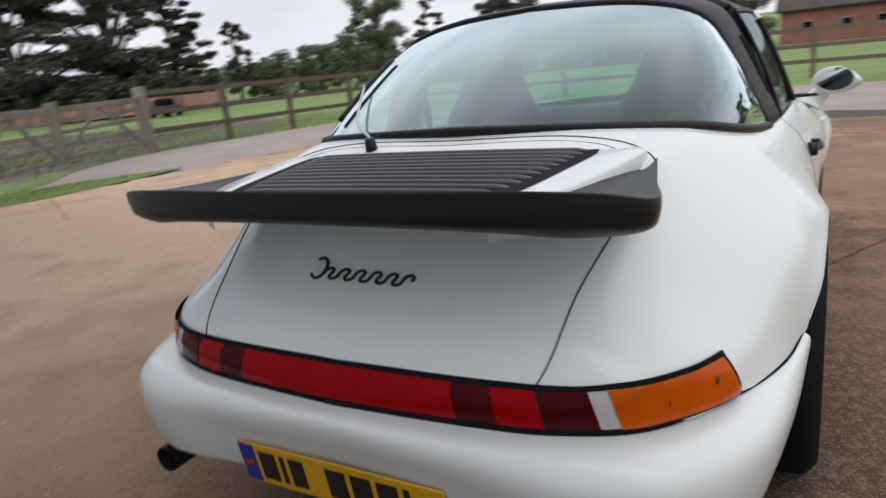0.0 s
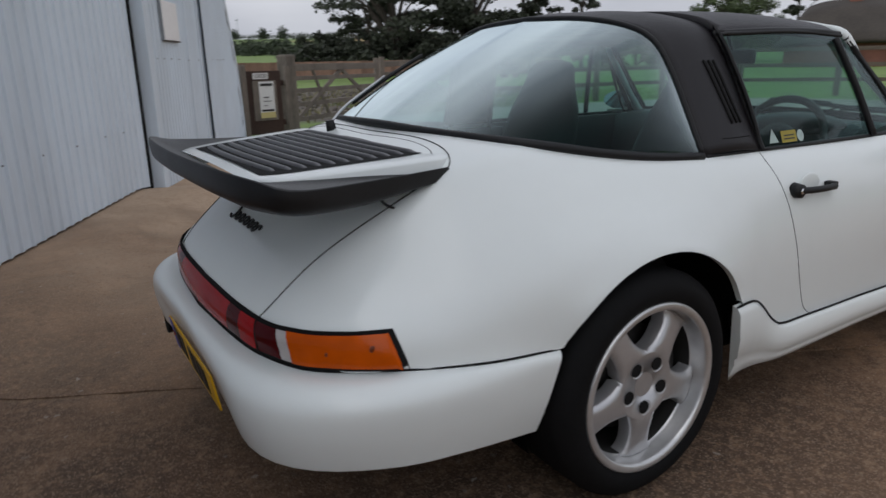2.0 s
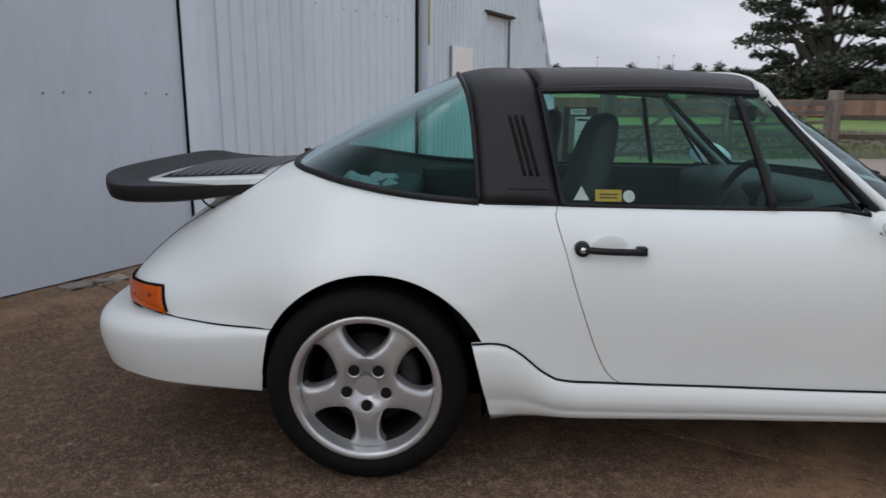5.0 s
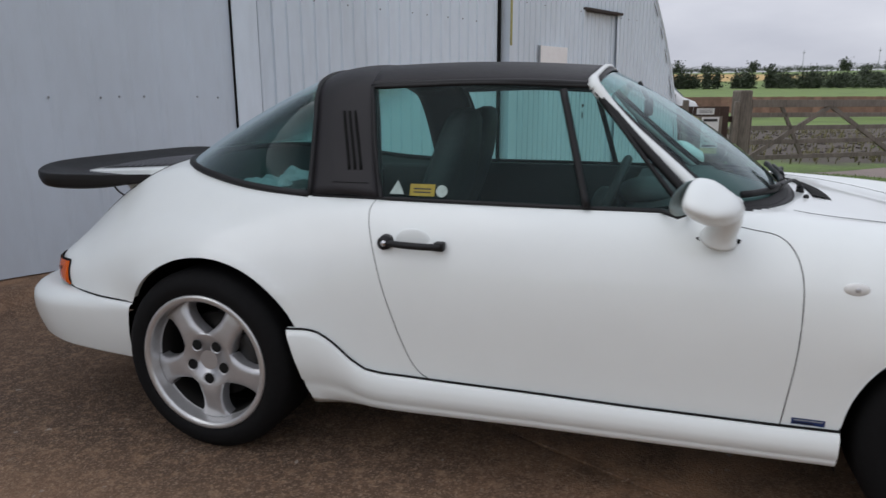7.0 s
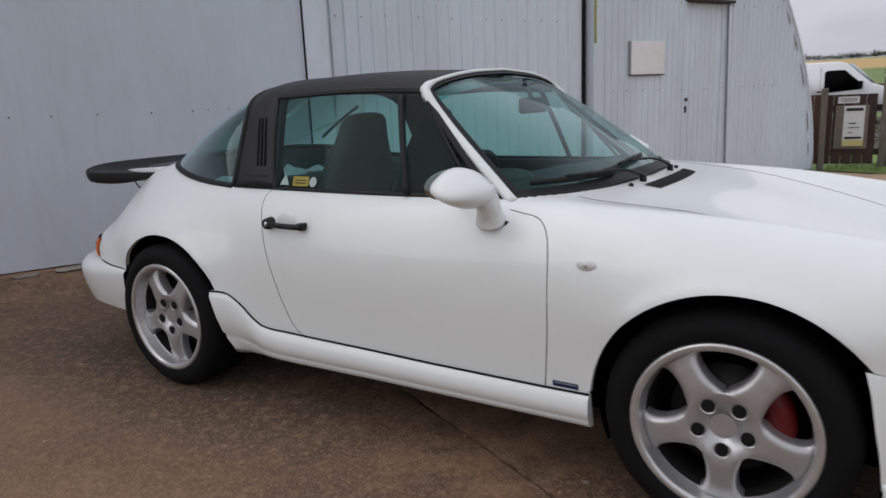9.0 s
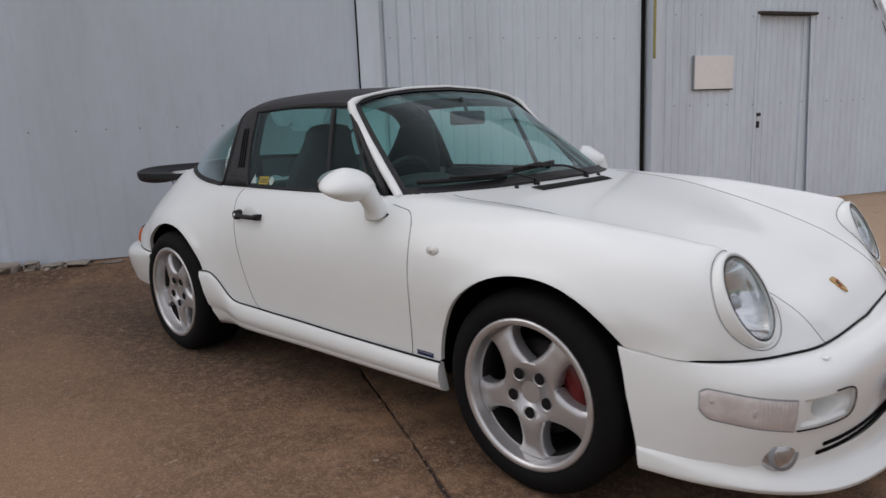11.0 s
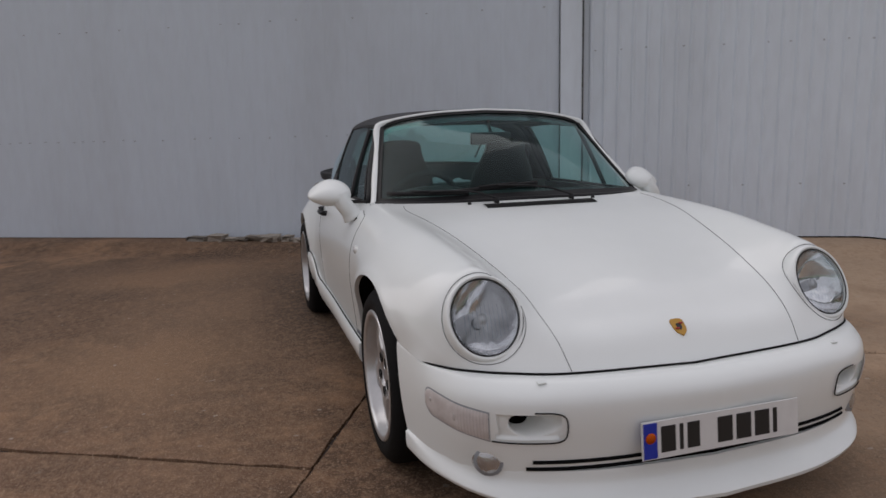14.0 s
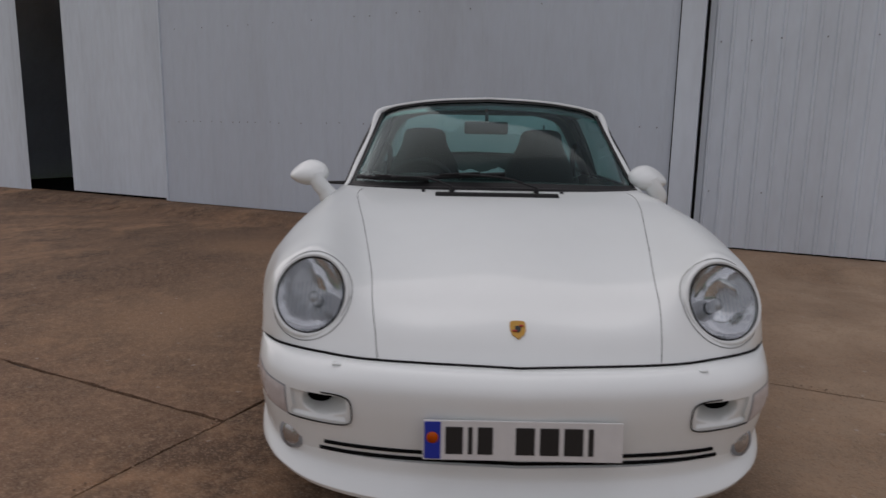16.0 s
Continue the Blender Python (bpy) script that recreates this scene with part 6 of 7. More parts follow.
# white foot of the tail and the stay cable on each side
for s in (-1, 1):
    rows = [[Vector((x + .42 * (.53 - y), s * y, z)) for x, z in ((-.600, .852), (-.590, .838), (-.566, .814), (-.470, .848), (-.402, .880), (-.400, .892))] for y in (.40, .44, .466, .470)]
    bm = grid([*rows, [q.lerp(rows[-1][0], .9) for q in rows[-1]]])
    bmesh.ops.recalc_face_normals(bm, faces=bm.faces)
    part("foot", bm, M["paint"], spoiler)
    stay = [(-.605, s * 0.511, .856), (-.582, s * 0.509, .830), (-.548, s * 0.506, .817), (-.500, s * 0.503, .832), (-.450, s * 0.500, .858), (-.405, s * 0.496, .884)]
    part("stay_cable", tube(smooth_line(stay, 6), .0035, 6), M["trim"], spoiler)

# black script badge: a plain flowing stroke
strokes = [[(.142 + .019 * math.cos(a), .724 + .017 * math.sin(a)) for a in np.linspace(.9, 5.6, 26)]]
wave = []
for k in range(121):
    w = k / 120
    th = 2 * math.pi * 5.5 * w
    wave.append((.124 - .232 * w + .0045 * math.sin(th * 2) - .006 * math.sin(th), .7165 + .0085 * math.sin(th) - .003 * w))
strokes.append(wave)
badge = bmesh.new()
for run in strokes:
    script = []
    for y, z in run:
        h, n, _, _ = SKIN.ray_cast(Vector((-3, y, z)), Vector((1, 0, 0)))
        script.append(h + n * .003 if h else Vector((-.76, y, z)))
    tube(script, .0036, 6, bm=badge)
part("script_badge", badge, M["ink"], car, "black flowing script badge, unreadable")


# ---- lamps at the back ----
T_TOP = [(-.903, 0, .578), (-.884, .40, .579), (-.838, .552, .583), (-.755, .645, .588), (-.668, .690, .590)]
T_LOW = [(-.929, 0, .506), (-.912, .30, .506), (-.886, .46, .506), (-.812, .605, .507), (-.638, .703, .510)]
t_top, t_low = resample(smooth_line(T_TOP, 20), 240), resample(smooth_line(T_LOW, 20), 240)


def lamp_patch(w0, w1, lo, hi, off, s, n=24):
    """A patch of the tail band between two shares of its length and height, lifted off the skin."""
    rows = []
    for k in range(n + 1):
        w = w0 + (w1 - w0) * k / n
        i = min(239, int(round(w * 239)))
        row = []
        for j in range(7):
            f = lo + (hi - lo) * j / 6
            p = t_low[i].lerp(t_top[i], f)
            q, nn, _, _ = SKIN.find_nearest(Vector((p.x, p.y, p.z)))
            if nn.x > 0:
                nn = -nn
            edge = min(j, 6 - j, 1) if True else 1
            lift = Vector((nn.x, abs(nn.y), nn.z * .3)).normalized()
            depth = max(0.0, (q - p).dot(lift))
            v = p + lift * (depth + (off if k < n or w1 < .9 else .002) * (.8 + .2 * edge))
            row.append(Vector((v.x, s * v.y, v.z)))
        rows.append(row)
    bm = grid(rows)
    bmesh.ops.recalc_face_normals(bm, faces=bm.faces)
    c = sum((f.normal.x for f in bm.faces))
    if c > 0:
        bmesh.ops.reverse_faces(bm, faces=bm.faces)
    return bm


def y_share(y):
    return next(i for i, p in enumerate(t_low) if p.y >= y) / 239


band = new("tail_lamp_band")
band.parent = car
tagged(band, "red tail lamp band with amber end lenses")
W = [0, y_share(.432), y_share(.523), y_share(.552), .985]
for s in (-1, 1):
    part("surround", lamp_patch(0, 1, -.065, 1.065, .0035, s, 60), M["seam"], band)
    part("red_reflector", lamp_patch(W[0], W[1] * .62, .06, .94, .010, s, 40), M["red_lens"], band, "wide red reflector")
    part("red_lens", lamp_patch(W[1] * .62, W[1] * .80, .06, .94, .0102, s), M["dark_red"], band)
    part("red_lens", lamp_patch(W[1] * .80, W[1], .06, .94, .0102, s), M["red_lens"], band)
    part("dark_lens", lamp_patch(W[1] + .008, W[2], .06, .94, .0102, s), M["dark_red"], band)
    part("clear_lens", lamp_patch(W[2], W[3], .06, .94, .0102, s), M["clear_lens"], band)
    part("amber_lens", lamp_patch(W[3], W[4], .04, .96, .0125, s, 40), M["amber"], band, "amber turn lens")
    for w, f, size in ((.93, .62, .0085), (.80, .45, .0055)):
        i = int(w * 239)
        p = t_low[i].lerp(t_top[i], f)
        q, nn, _, _ = SKIN.find_nearest(p)
        side = Vector((-abs(nn.x), abs(nn.y), 0)).normalized()
        c = p + side * (max(0.0, (q - p).dot(side)) + .012)
        part("lens_screw", sphere((c.x, s * c.y, c.z), size, (1, .4, 1), seg=12), M["dark_amber"], band)
    part("seam_line", lamp_patch(W[1], W[1] + .008, .0, 1.0, .0106, s, 2), M["seam"], band)


# ---- number plates with plain bars ----
def number_plate(x, zc, face, base, band_y, wide=.52, tall=.104, tilt=0.0):
    p = new("number_plate")
    p.parent = car
    tagged(p, ("white front" if face > 0 else "yellow rear") + " number plate with black bars")

    def block(y0, y1, z0, z1, d, mat, name):
        bm = box((min(x, x + face * d), y0, zc + z0), (max(x, x + face * d), y1, zc + z1), .0012)
        for v in bm.verts:
            v.co.x -= face * tilt * (v.co.z - zc)
        part(name, bm, mat, p, smooth=False)

    block(-wide / 2, wide / 2, -tall / 2, tall / 2, .006, base, "plate")
    b0, b1 = (-wide / 2 + .003, -wide / 2 + .046) if band_y < 0 else (wide / 2 - .046, wide / 2 - .003)
    block(b0, b1, -tall / 2 + .003, tall / 2 - .003, .0075, M["blue"], "blue_band")
    part("emblem", cylinder((x + face * .007, (b0 + b1) / 2, zc + .008), (x + face * .0085, (b0 + b1) / 2, zc + .008), .016, seg=16), M["amber"], p)
    y = (b1 + .012) if band_y < 0 else (b0 - .012)
    sgn = 1 if band_y < 0 else -1
    for k, w in enumerate((.046, .012, .040, 0, .050, .050, .050, .014)):
        if w == 0:
            y += sgn * .046
            continue
        a, c = y, y + sgn * w
        block(min(a, c), max(a, c), -.036, .036, .0078, M["ink"], "bar")
        y += sgn * (w + .013)


number_plate(3.098, .341, 1, M["white_plate"], -1, tilt=.10)
number_plate(-.966, .338, -1, M["yellow"], 1, tilt=-.16)


# ---- front lamps and bumper fittings ----
def headlamp(s):
    h = new("headlight")
    h.parent = car
    tagged(h, "round headlight with clear glass and white bezel")
    c = Vector((2.826, s * .603, .655))
    n = Vector((math.cos(radians(27)), s * .06, math.sin(radians(27)))).normalized()
    q = n.to_track_quat("Z", "Y").to_matrix().to_4x4() @ Matrix.Diagonal((.965, 1.085, 1, 1))

    def ring(profile, seg=64):
        rows = [[c + q @ Vector((r * math.cos(2 * math.pi * k / seg), r * math.sin(2 * math.pi * k / seg), d)) for r, d in profile] for k in range(seg)]
        bm = grid(rows, close_u=True)
        bmesh.ops.recalc_face_normals(bm, faces=bm.faces)
        return bm

    part("bezel", ring([(.1235, -.16), (.1225, -.03), (.120, -.008), (.116, .004), (.111, .007), (.1065, .004), (.104, -.006)]), M["paint"], h, "white headlight ring")
    joint = []
    for a in np.linspace(0, 2 * math.pi, 73)[:-1]:
        hit = SKIN.ray_cast(c + q @ Vector((.1250 * math.cos(a), .1250 * math.sin(a), .12)), -n, .4)[0]
        if hit:
            joint.append(hit + n * .001)
    part("bezel_gap", tube(joint, .0009, 6, closed=True), M["seam"], h)
    part("gasket", ring([(.1055, .0045), (.1035, .007), (.1015, .004)]), M["trim"], h)
    part("reflector", ring([(.0005, -.092), (.02, -.089), (.04, -.081), (.06, -.067), (.08, -.046), (.092, -.028), (.102, -.004)]), M["reflector"], h)
    part("bulb_shield", ring([(.0005, -.026), (.016, -.028), (.018, -.05), (.016, -.085)], 24), M["alloy"], h)
    lens = part("lens", ring([(.0005, .016), (.03, .0145), (.06, .010), (.085, .004), (.104, -.003)]), M["lamp_glass"], h, "clear ribbed headlight glass")
    lens.visible_shadow = False
    for k in range(-5, 6):
        y = k * .013
        w = math.sqrt(max(0, .062 ** 2 - y * y * .6)) * .8
        a = [c + q @ Vector((y, f * w - .012, .0105 - 1.1 * (y * y + (f * w) ** 2))) for f in np.linspace(-1, 1, 7)]
        part("lens_rib", tube(a, .0007, 4), M["lamp_glass"], h)


both_sides(headlamp)

out_curve = half_curve(F_MID, 200)
low_curve = half_curve(F_LOW, 200)


def turn_lens(i0, i1, grow, off, s, ribs=0.0, n=96):
    """The wrap-round lens in the front bumper; fluted over its inner part, with a rounded tapering outer end."""
    rows = []
    for k in range(n + 1):
        w = k / n
        i = i0 + (i1 - i0) * w
        a, b = int(i), min(199, int(i) + 1)
        p = out_curve[a].lerp(out_curve[b], i - a)
        t = (out_curve[min(199, a + 2)] - out_curve[max(0, a - 2)]).normalized()
        nn = Vector((t.y, -t.x, 0))
        if nn.x < 0 and abs(nn.x) > abs(nn.y):
            nn = -nn
        nn.y = abs(nn.y)
        tip = max(0, (w - .86) / .14)
        z0 = .346 + .034 * w + .022 * tip ** 2 - grow
        z1 = .427 + .028 * w - .014 * tip ** 3 + grow
        flute = ribs * (1 if k % 4 < 2 else -1) * step01((.44 - w) / .03)
        row = []
        for j in range(8):
            z = z0 + (z1 - z0) * j / 7
            base = front_bvh.ray_cast(Vector((p.x, p.y, z)) + nn * .2, -nn)[0] or Vector((p.x, p.y, z))
            v = base + nn * (off * (1 if 0 < j < 7 and 0 < k < n else .3) + flute)
            row.append(Vector((v.x, s * v.y, v.z)))
        rows.append(row)
    bm = grid(rows)
    bmesh.ops.recalc_face_normals(bm, faces=bm.faces)
    return bm


def station(y=None, x=None):
    if y is not None:
        return min(range(200), key=lambda i: abs(out_curve[i].y - y))
    return min(range(120, 200), key=lambda i: abs(out_curve[i].x - x))


for s in (-1, 1):
    i_duct1, i_end = station(.650), station(x=2.780)
    part("turn_lens_rim", turn_lens(i_duct1 - .6, i_end + .6, .004, .0012, s), M["bolt"], front_bumper)
    lens = part("turn_lens", turn_lens(i_duct1, i_end, 0, .0045, s, .0009), M["turn_lens"], front_bumper, "clear turn lens, fluted at its inner end")
    for w, z, size in ((.47, .402, .016), (.90, .425, .009)):
        k = i_duct1 + (i_end - i_duct1) * w
        e = out_curve[int(k)]
        g = front_bvh.ray_cast(Vector((e.x + .2, e.y + .12, z)), Vector((-.2, -.12, 0)).normalized())[0]
        if g:
            part("bulb", sphere((g.x, s * g.y, z), 1, (.007, .007, size), 14), M["clear_lens"], lens)
    # intake: a white hollow that deepens to a dark mouth
    rows = []
    for y in np.linspace(DUCT_Y[0] - .012, DUCT_Y[1] + .012, 50):
        row = []
        for z in np.linspace(DUCT_Z[0] - .012, DUCT_Z[1] + .012, 34):
            b = front_bvh.ray_cast(Vector((3.4, y, z)), Vector((-1, 0, 0)))[0]
            inset = duct_inset(y, z)
            e = ((y - .548) / (.052 if y > .548 else .088)) ** 2 + ((z - .400) / .037) ** 2
            row.append(Vector((b.x - .0015 - .010 * step01(inset / .012) - .110 * max(0, 1 - e) ** 1.1, s * y, z)))
        rows.append(row)
    bm = grid(rows)
    bmesh.ops.recalc_face_normals(bm, faces=bm.faces)
    if sum(f.normal.x for f in bm.faces) < 0:
        bmesh.ops.reverse_faces(bm, faces=bm.faces)

    part("intake_hollow", bm, M["paint"], front_bumper, "white scooped intake")
    hollow = BVHTree.FromBMesh(grid(rows))
    ring_rows = []
    for f in np.linspace(.02, 1, 8):
        ring_rows.append([])
        for a in np.linspace(0, 2 * math.pi, 41)[:-1]:
            h = hollow.ray_cast(Vector((3.4, s * (.552 + .037 * f * math.cos(a)), .401 + .025 * f * math.sin(a))), Vector((-1, 0, 0)))[0]
            ring_rows[-1].append(h + Vector((.0025, 0, 0)))
    mouth = grid(ring_rows, close_v=True)
    bmesh.ops.recalc_face_normals(mouth, faces=mouth.faces)
    part("intake_mouth", mouth, M["dark"], front_bumper, "dark oval air intake")
    edge = []
    for y, z in [(p.x, p.y) for p in smooth_line([(.640, .346, 0), (.58, .345, 0), (.50, .345, 0), (.470, .349, 0), (.456, .362, 0), (.454, .395, 0), (.462, .422, 0), (.49, .433, 0), (.54, .435, 0)], 6)]:
        b = front_bvh.ray_cast(Vector((3.4, y, z)), Vector((-1, 0, 0)))[0]
        if b:
            edge.append(Vector((b.x + .004, s * y, z)))
    part("duct_edge", tube(edge, .0020, 6), M["seam"], front_bumper)
    # fog lamp in its recess
    f = new("fog_lamp")
    f.parent = front_bumper
    n0 = Vector((.86, s * .51, .04)).normalized()
    base = front_bvh.ray_cast(Vector((3.4, .640, .276)), Vector((-1, 0, 0)))[0] or Vector((2.99, .640, .276))
    c = Vector((base.x - .002, s * base.y, .276))
    part("cup", cylinder(c - n0 * .02, c + n0 * .006, .044, .042, seg=32), M["bolt"], f)
    part("lens", sphere(c - n0 * .046, .062, (1, 1, 1), 28), M["fog_lens"], f, "clear round fog lamp")
    # washer jet
    w = front_bvh.ray_cast(Vector((2.985, .50, 1)), Vector((0, 0, -1)))[0]
    if w:
        part("washer_jet", box((w.x - .012, s * w.y - .014, w.z - .002), (w.x + .010, s * w.y + .010, w.z + .003), .002), M["paint"], front_bumper)
for z, y1 in ((.283, .535), (.261, .55)):
    line = []
    for y in np.linspace(-y1, y1, 50):
        b = front_bvh.ray_cast(Vector((3.4, y, z)), Vector((-1, 0, 0)))[0]
        if b:
            line.append(b + Vector((.0005, 0, 0)))
    part("air_slit", tube(line, .0058, 6), M["dark"], front_bumper)

# bonnet crest: a plain gold shield
crest = new("crest_badge")
crest.parent = car
tagged(crest, "small gold shield badge with dark centre")
c0 = on_top(2.892, 0)
t0 = (on_top(2.91, 0) - on_top(2.87, 0)).normalized()
shield = [(a * .86, b * .86) for a, b in ((0, .036), (.020, .034), (.026, .026), (.026, -.004), (.019, -.022), (0, -.038), (-.019, -.022), (-.026, -.004), (-.026, .026), (-.020, .034))]
up = t0.cross(Vector((0, 1, 0)))
if up.z < 0:
    up = -up
for k, (sc, lift, m) in enumerate(((1.0, .003, "gold"), (.38, .0042, "ink"))):
    bm = bmesh.new()
    top = [bm.verts.new(c0 + Vector((0, y * sc, 0)) - t0 * (z * sc) + up * lift) for y, z in shield]
    low = [bm.verts.new(c0 + Vector((0, y * sc, 0)) - t0 * (z * sc) - up * .004) for y, z in shield]
    bm.faces.new(top)
    for i in range(len(top)):
        bm.faces.new([top[i], low[i], low[(i + 1) % len(top)], top[(i + 1) % len(top)]])
    bmesh.ops.recalc_face_normals(bm, faces=bm.faces)
    part("shield" if k == 0 else "centre", bm, M[m], crest, smooth=False)
for y, z in ((.010, .012), (-.010, -.006)):
    part("stripe", tube([c0 + Vector((0, y + d, 0)) - t0 * z + up * .004 for d in (-.006, 0, .006)], .0035, 5), M["red_ink"], crest)

# air slot ahead of the screen
rows = []
for a in np.linspace(-1, 1, 31):
    y = .258 * a
    x = 1.908 - .014 * a * a
    z = on_top(x, y).z
    rows.append([Vector((x + .002, y, on_top(x + .002, y).z + .001)), Vector((x + .006, y, on_top(x + .006, y).z + .006)), Vector((x + .034, y, on_top(x + .034, y).z + .005)), Vector((x + .058, y, on_top(x + .058, y).z + .001))])
bm = grid(rows)
bmesh.ops.recalc_face_normals(bm, faces=bm.faces)
part("air_slot", bm, M["seam"], car, "black air inlet slot")


# ---- wipers ----
def screen_point(y, w, out):
    col = min(ws, key=lambda r: abs(r[0].y - y))
    k = w * (len(col) - 1)
    i = min(len(col) - 2, int(k))
    p = col[i].lerp(col[i + 1], k - i)
    return Vector((p.x + out * .7, y, p.z + out * .7))


def wiper(py, y0, y1, w0, w1):
    wp = new("wiper")
    wp.parent = car
    tagged(wp, "black windscreen wiper")
    pivot = on_top(1.872, py)
    part("pivot", cylinder(pivot + Vector((0, 0, -.01)), pivot + Vector((0, 0, .022)), .013, .011, seg=14), M["trim"], wp)
    mid = screen_point((y0 + y1) / 2, (w0 + w1) / 2, .028)
    part("arm", tube(smooth_line([pivot + Vector((0, 0, .02)), pivot.lerp(mid, .4) + Vector((0, 0, .03)), mid], 6), .007, 6, flat=.7), M["trim"], wp)
    pts_b = [screen_point(y0 + (y1 - y0) * t, w0 + (w1 - w0) * t, .016) for t in np.linspace(0, 1, 12)]
    part("blade", tube(pts_b, .0075, 6, flat=1.4), M["trim"], wp)
    part("bridge", tube([p + Vector((.006, 0, .010)) for p in pts_b[3:9]], .006, 6), M["trim"], wp)


wiper(-.187, -.62, -.29, .085, .055)
wiper(.171, -.35, .04, .070, .110)
for y in (-.31, .28):
    p = on_top(1.868, y)
    part("washer_jet", sphere(p + Vector((0, 0, .003)), .009, seg=12), M["trim"], car)

rw = new("rear_wiper")
rw.parent = car
tagged(rw, "black rear window wiper parked at the side")
p0 = Vector((-.400, .219, on_top(-.400, .219).z))
part("pivot", cylinder(p0 + Vector((0, 0, -.01)), p0 + Vector((-.006, 0, .030)), .017, .014, seg=16), M["trim"], rw)
g1, g2, g3 = Vector((-.330, .395, 1.012)), Vector((-.215, .475, 1.035)), Vector((.150, .440, 1.215))
rgb = BVHTree.FromBMesh(grid(rg))


def on_rear_glass(x, y, off=.014):
    h, n, _, _ = rgb.ray_cast(Vector((x, y, 3)), Vector((0, 0, -1)))
    return h + Vector((-.5, .3, .8)) * off if h else Vector((x, y, 1.0))


blade = [on_rear_glass(x, y) for x, y in zip(np.linspace(-.20, .10, 12), np.linspace(.46, .44, 12))]
part("arm", tube(smooth_line([p0 + Vector((0, 0, .025)), on_rear_glass(-.27, .33, .03), blade[5] + Vector((0, 0, .012))], 6), .0045, 6), M["alloy"], rw)
part("blade", tube(blade, .008, 6), M["trim"], rw)


# ---- mirrors, handles, repeaters, stickers ----
def door_mirror(s):
    m = new("door_mirror")
    m.parent = car
    tagged(m, "white teardrop door mirror")
    bm = sphere((0, 0, 0), 1, (.080, .099, .060), 36)
    for v in bm.verts:
        if v.co.x < -.036:
            v.co.x = -.036 - (v.co.x + .036) * -.12
        v.co.z *= 1 - .25 * max(0, v.co.x / .092)
        v.co.z *= 1 - .38 * max(0, -v.co.y / .099) ** 1.5
        v.co.z *= .80 if v.co.z < 0 else 1.06
        v.co.z += .018 * max(-.6, -v.co.x / .06)
        v.co.y += .012 * (v.co.x / .09)
        v.co = Vector((1.545 + v.co.x, s * (.862 - v.co.y) - (.125 if s > 0 else 0), .921 + v.co.z))
    toe = Matrix.Translation((1.545, s * .862 - (.125 if s > 0 else 0), 0)) @ Matrix.Rotation(s * radians(20), 4, "Z") @ Matrix.Translation((-1.545, -s * .862 + (.125 if s > 0 else 0), 0))
    bmesh.ops.transform(bm, matrix=toe, verts=bm.verts)
    bmesh.ops.recalc_face_normals(bm, faces=bm.faces)
    part("shell", bm, M["paint"], m)
    rows = [[Vector((1.4955 + .012 * r * math.sin(a) - s * .016 * r * math.cos(a), (-.872 if s < 0 else .747) + .080 * r * math.cos(a), .938 + .047 * r * math.sin(a))) for r in (.001, .5, 1)] for a in np.linspace(0, 2 * math.pi, 33)[:-1]]
    bm = grid(rows, close_u=True)
    bmesh.ops.transform(bm, matrix=toe, verts=bm.verts)
    bmesh.ops.recalc_face_normals(bm, faces=bm.faces)
    if sum(f.normal.x for f in bm.faces) > 0:
        bmesh.ops.reverse_faces(bm, faces=bm.faces)
    part("glass", bm, M["mirror"], m, "oval mirror glass")
    stalk = smooth_line([(1.585, s * .826 - (.09 if s > 0 else 0), .918), (1.596, s * .808 - (.05 if s > 0 else 0), .882), (1.588, s * .782, .848), (1.583, s * .766, .822)], 5)
    n = len(stalk)
    part("stalk", tube(stalk, .03, 14, up=(1, 0, 0), radii=[.044 - .030 * (k / (n - 1)) + .034 * (k / (n - 1)) ** 2 for k in range(n)]), M["paint"], m)
    foot = on_side(1.583, .826, s)
    part("gasket", tube([foot + Vector((.052 * math.cos(a), s * .004 + s * .010 * -math.sin(a), .022 * math.sin(a) - .006)) for a in np.linspace(math.pi, 2 * math.pi, 14)], .005, 6), M["seam"], m)


both_sides(door_mirror)


def door_handle(s):
    h = new("door_handle")
    h.parent = car
    tagged(h, "black pull handle with round lock")
    a, b = on_side(.654, .762, s), on_side(.832, .760, s)
    o = Vector((0, s, 0))
    cen = on_side(.738, .764, s)
    part("dish", sphere(cen - o * .004, 1, (.056, .0065, .043), 28), M["paint"], h)
    part("lock", cylinder(a - o * .004, a + o * .026, .024, .020, seg=24), M["trim"], h)
    part("key_plate", cylinder(a + o * .026, a + o * .0275, .009, seg=14), M["chrome"], h)
    part("grip", tube(smooth_line([a + o * .016, a.lerp(b, .35) + o * .030, a.lerp(b, .75) + o * .030, b + o * .022], 5), .0105, 8, flat=1.0), M["trim"], h)
    part("end", box((b.x - .020, min(b.y - .004 * s, b.y + .028 * s), b.z - .012), (b.x + .010, max(b.y - .004 * s, b.y + .028 * s), b.z + .014), .005), M["trim"], h)
    r = new("side_repeater")
    r.parent = car
    tagged(r, "small white oval side repeater")
    c = on_side(1.904, .722, s)
    part("lens", sphere(c, 1, (.029, .010, .017), 24), M["pale_lens"], r)
    part("centre", sphere(c + o * .009, 1, (.007, .003, .007), 10), M["alloy"], r)


both_sides(door_handle)


def side_label(x0, x1, z0, z1, mat, off, name, parent=car):
    rows = [[on_side(x, z, -1, off) for z in np.linspace(z0, z1, 3)] for x in np.linspace(x0, x1, 5)]
    bm = grid(rows)
    bmesh.ops.recalc_face_normals(bm, faces=bm.faces)
    return part(name, bm, mat, parent)


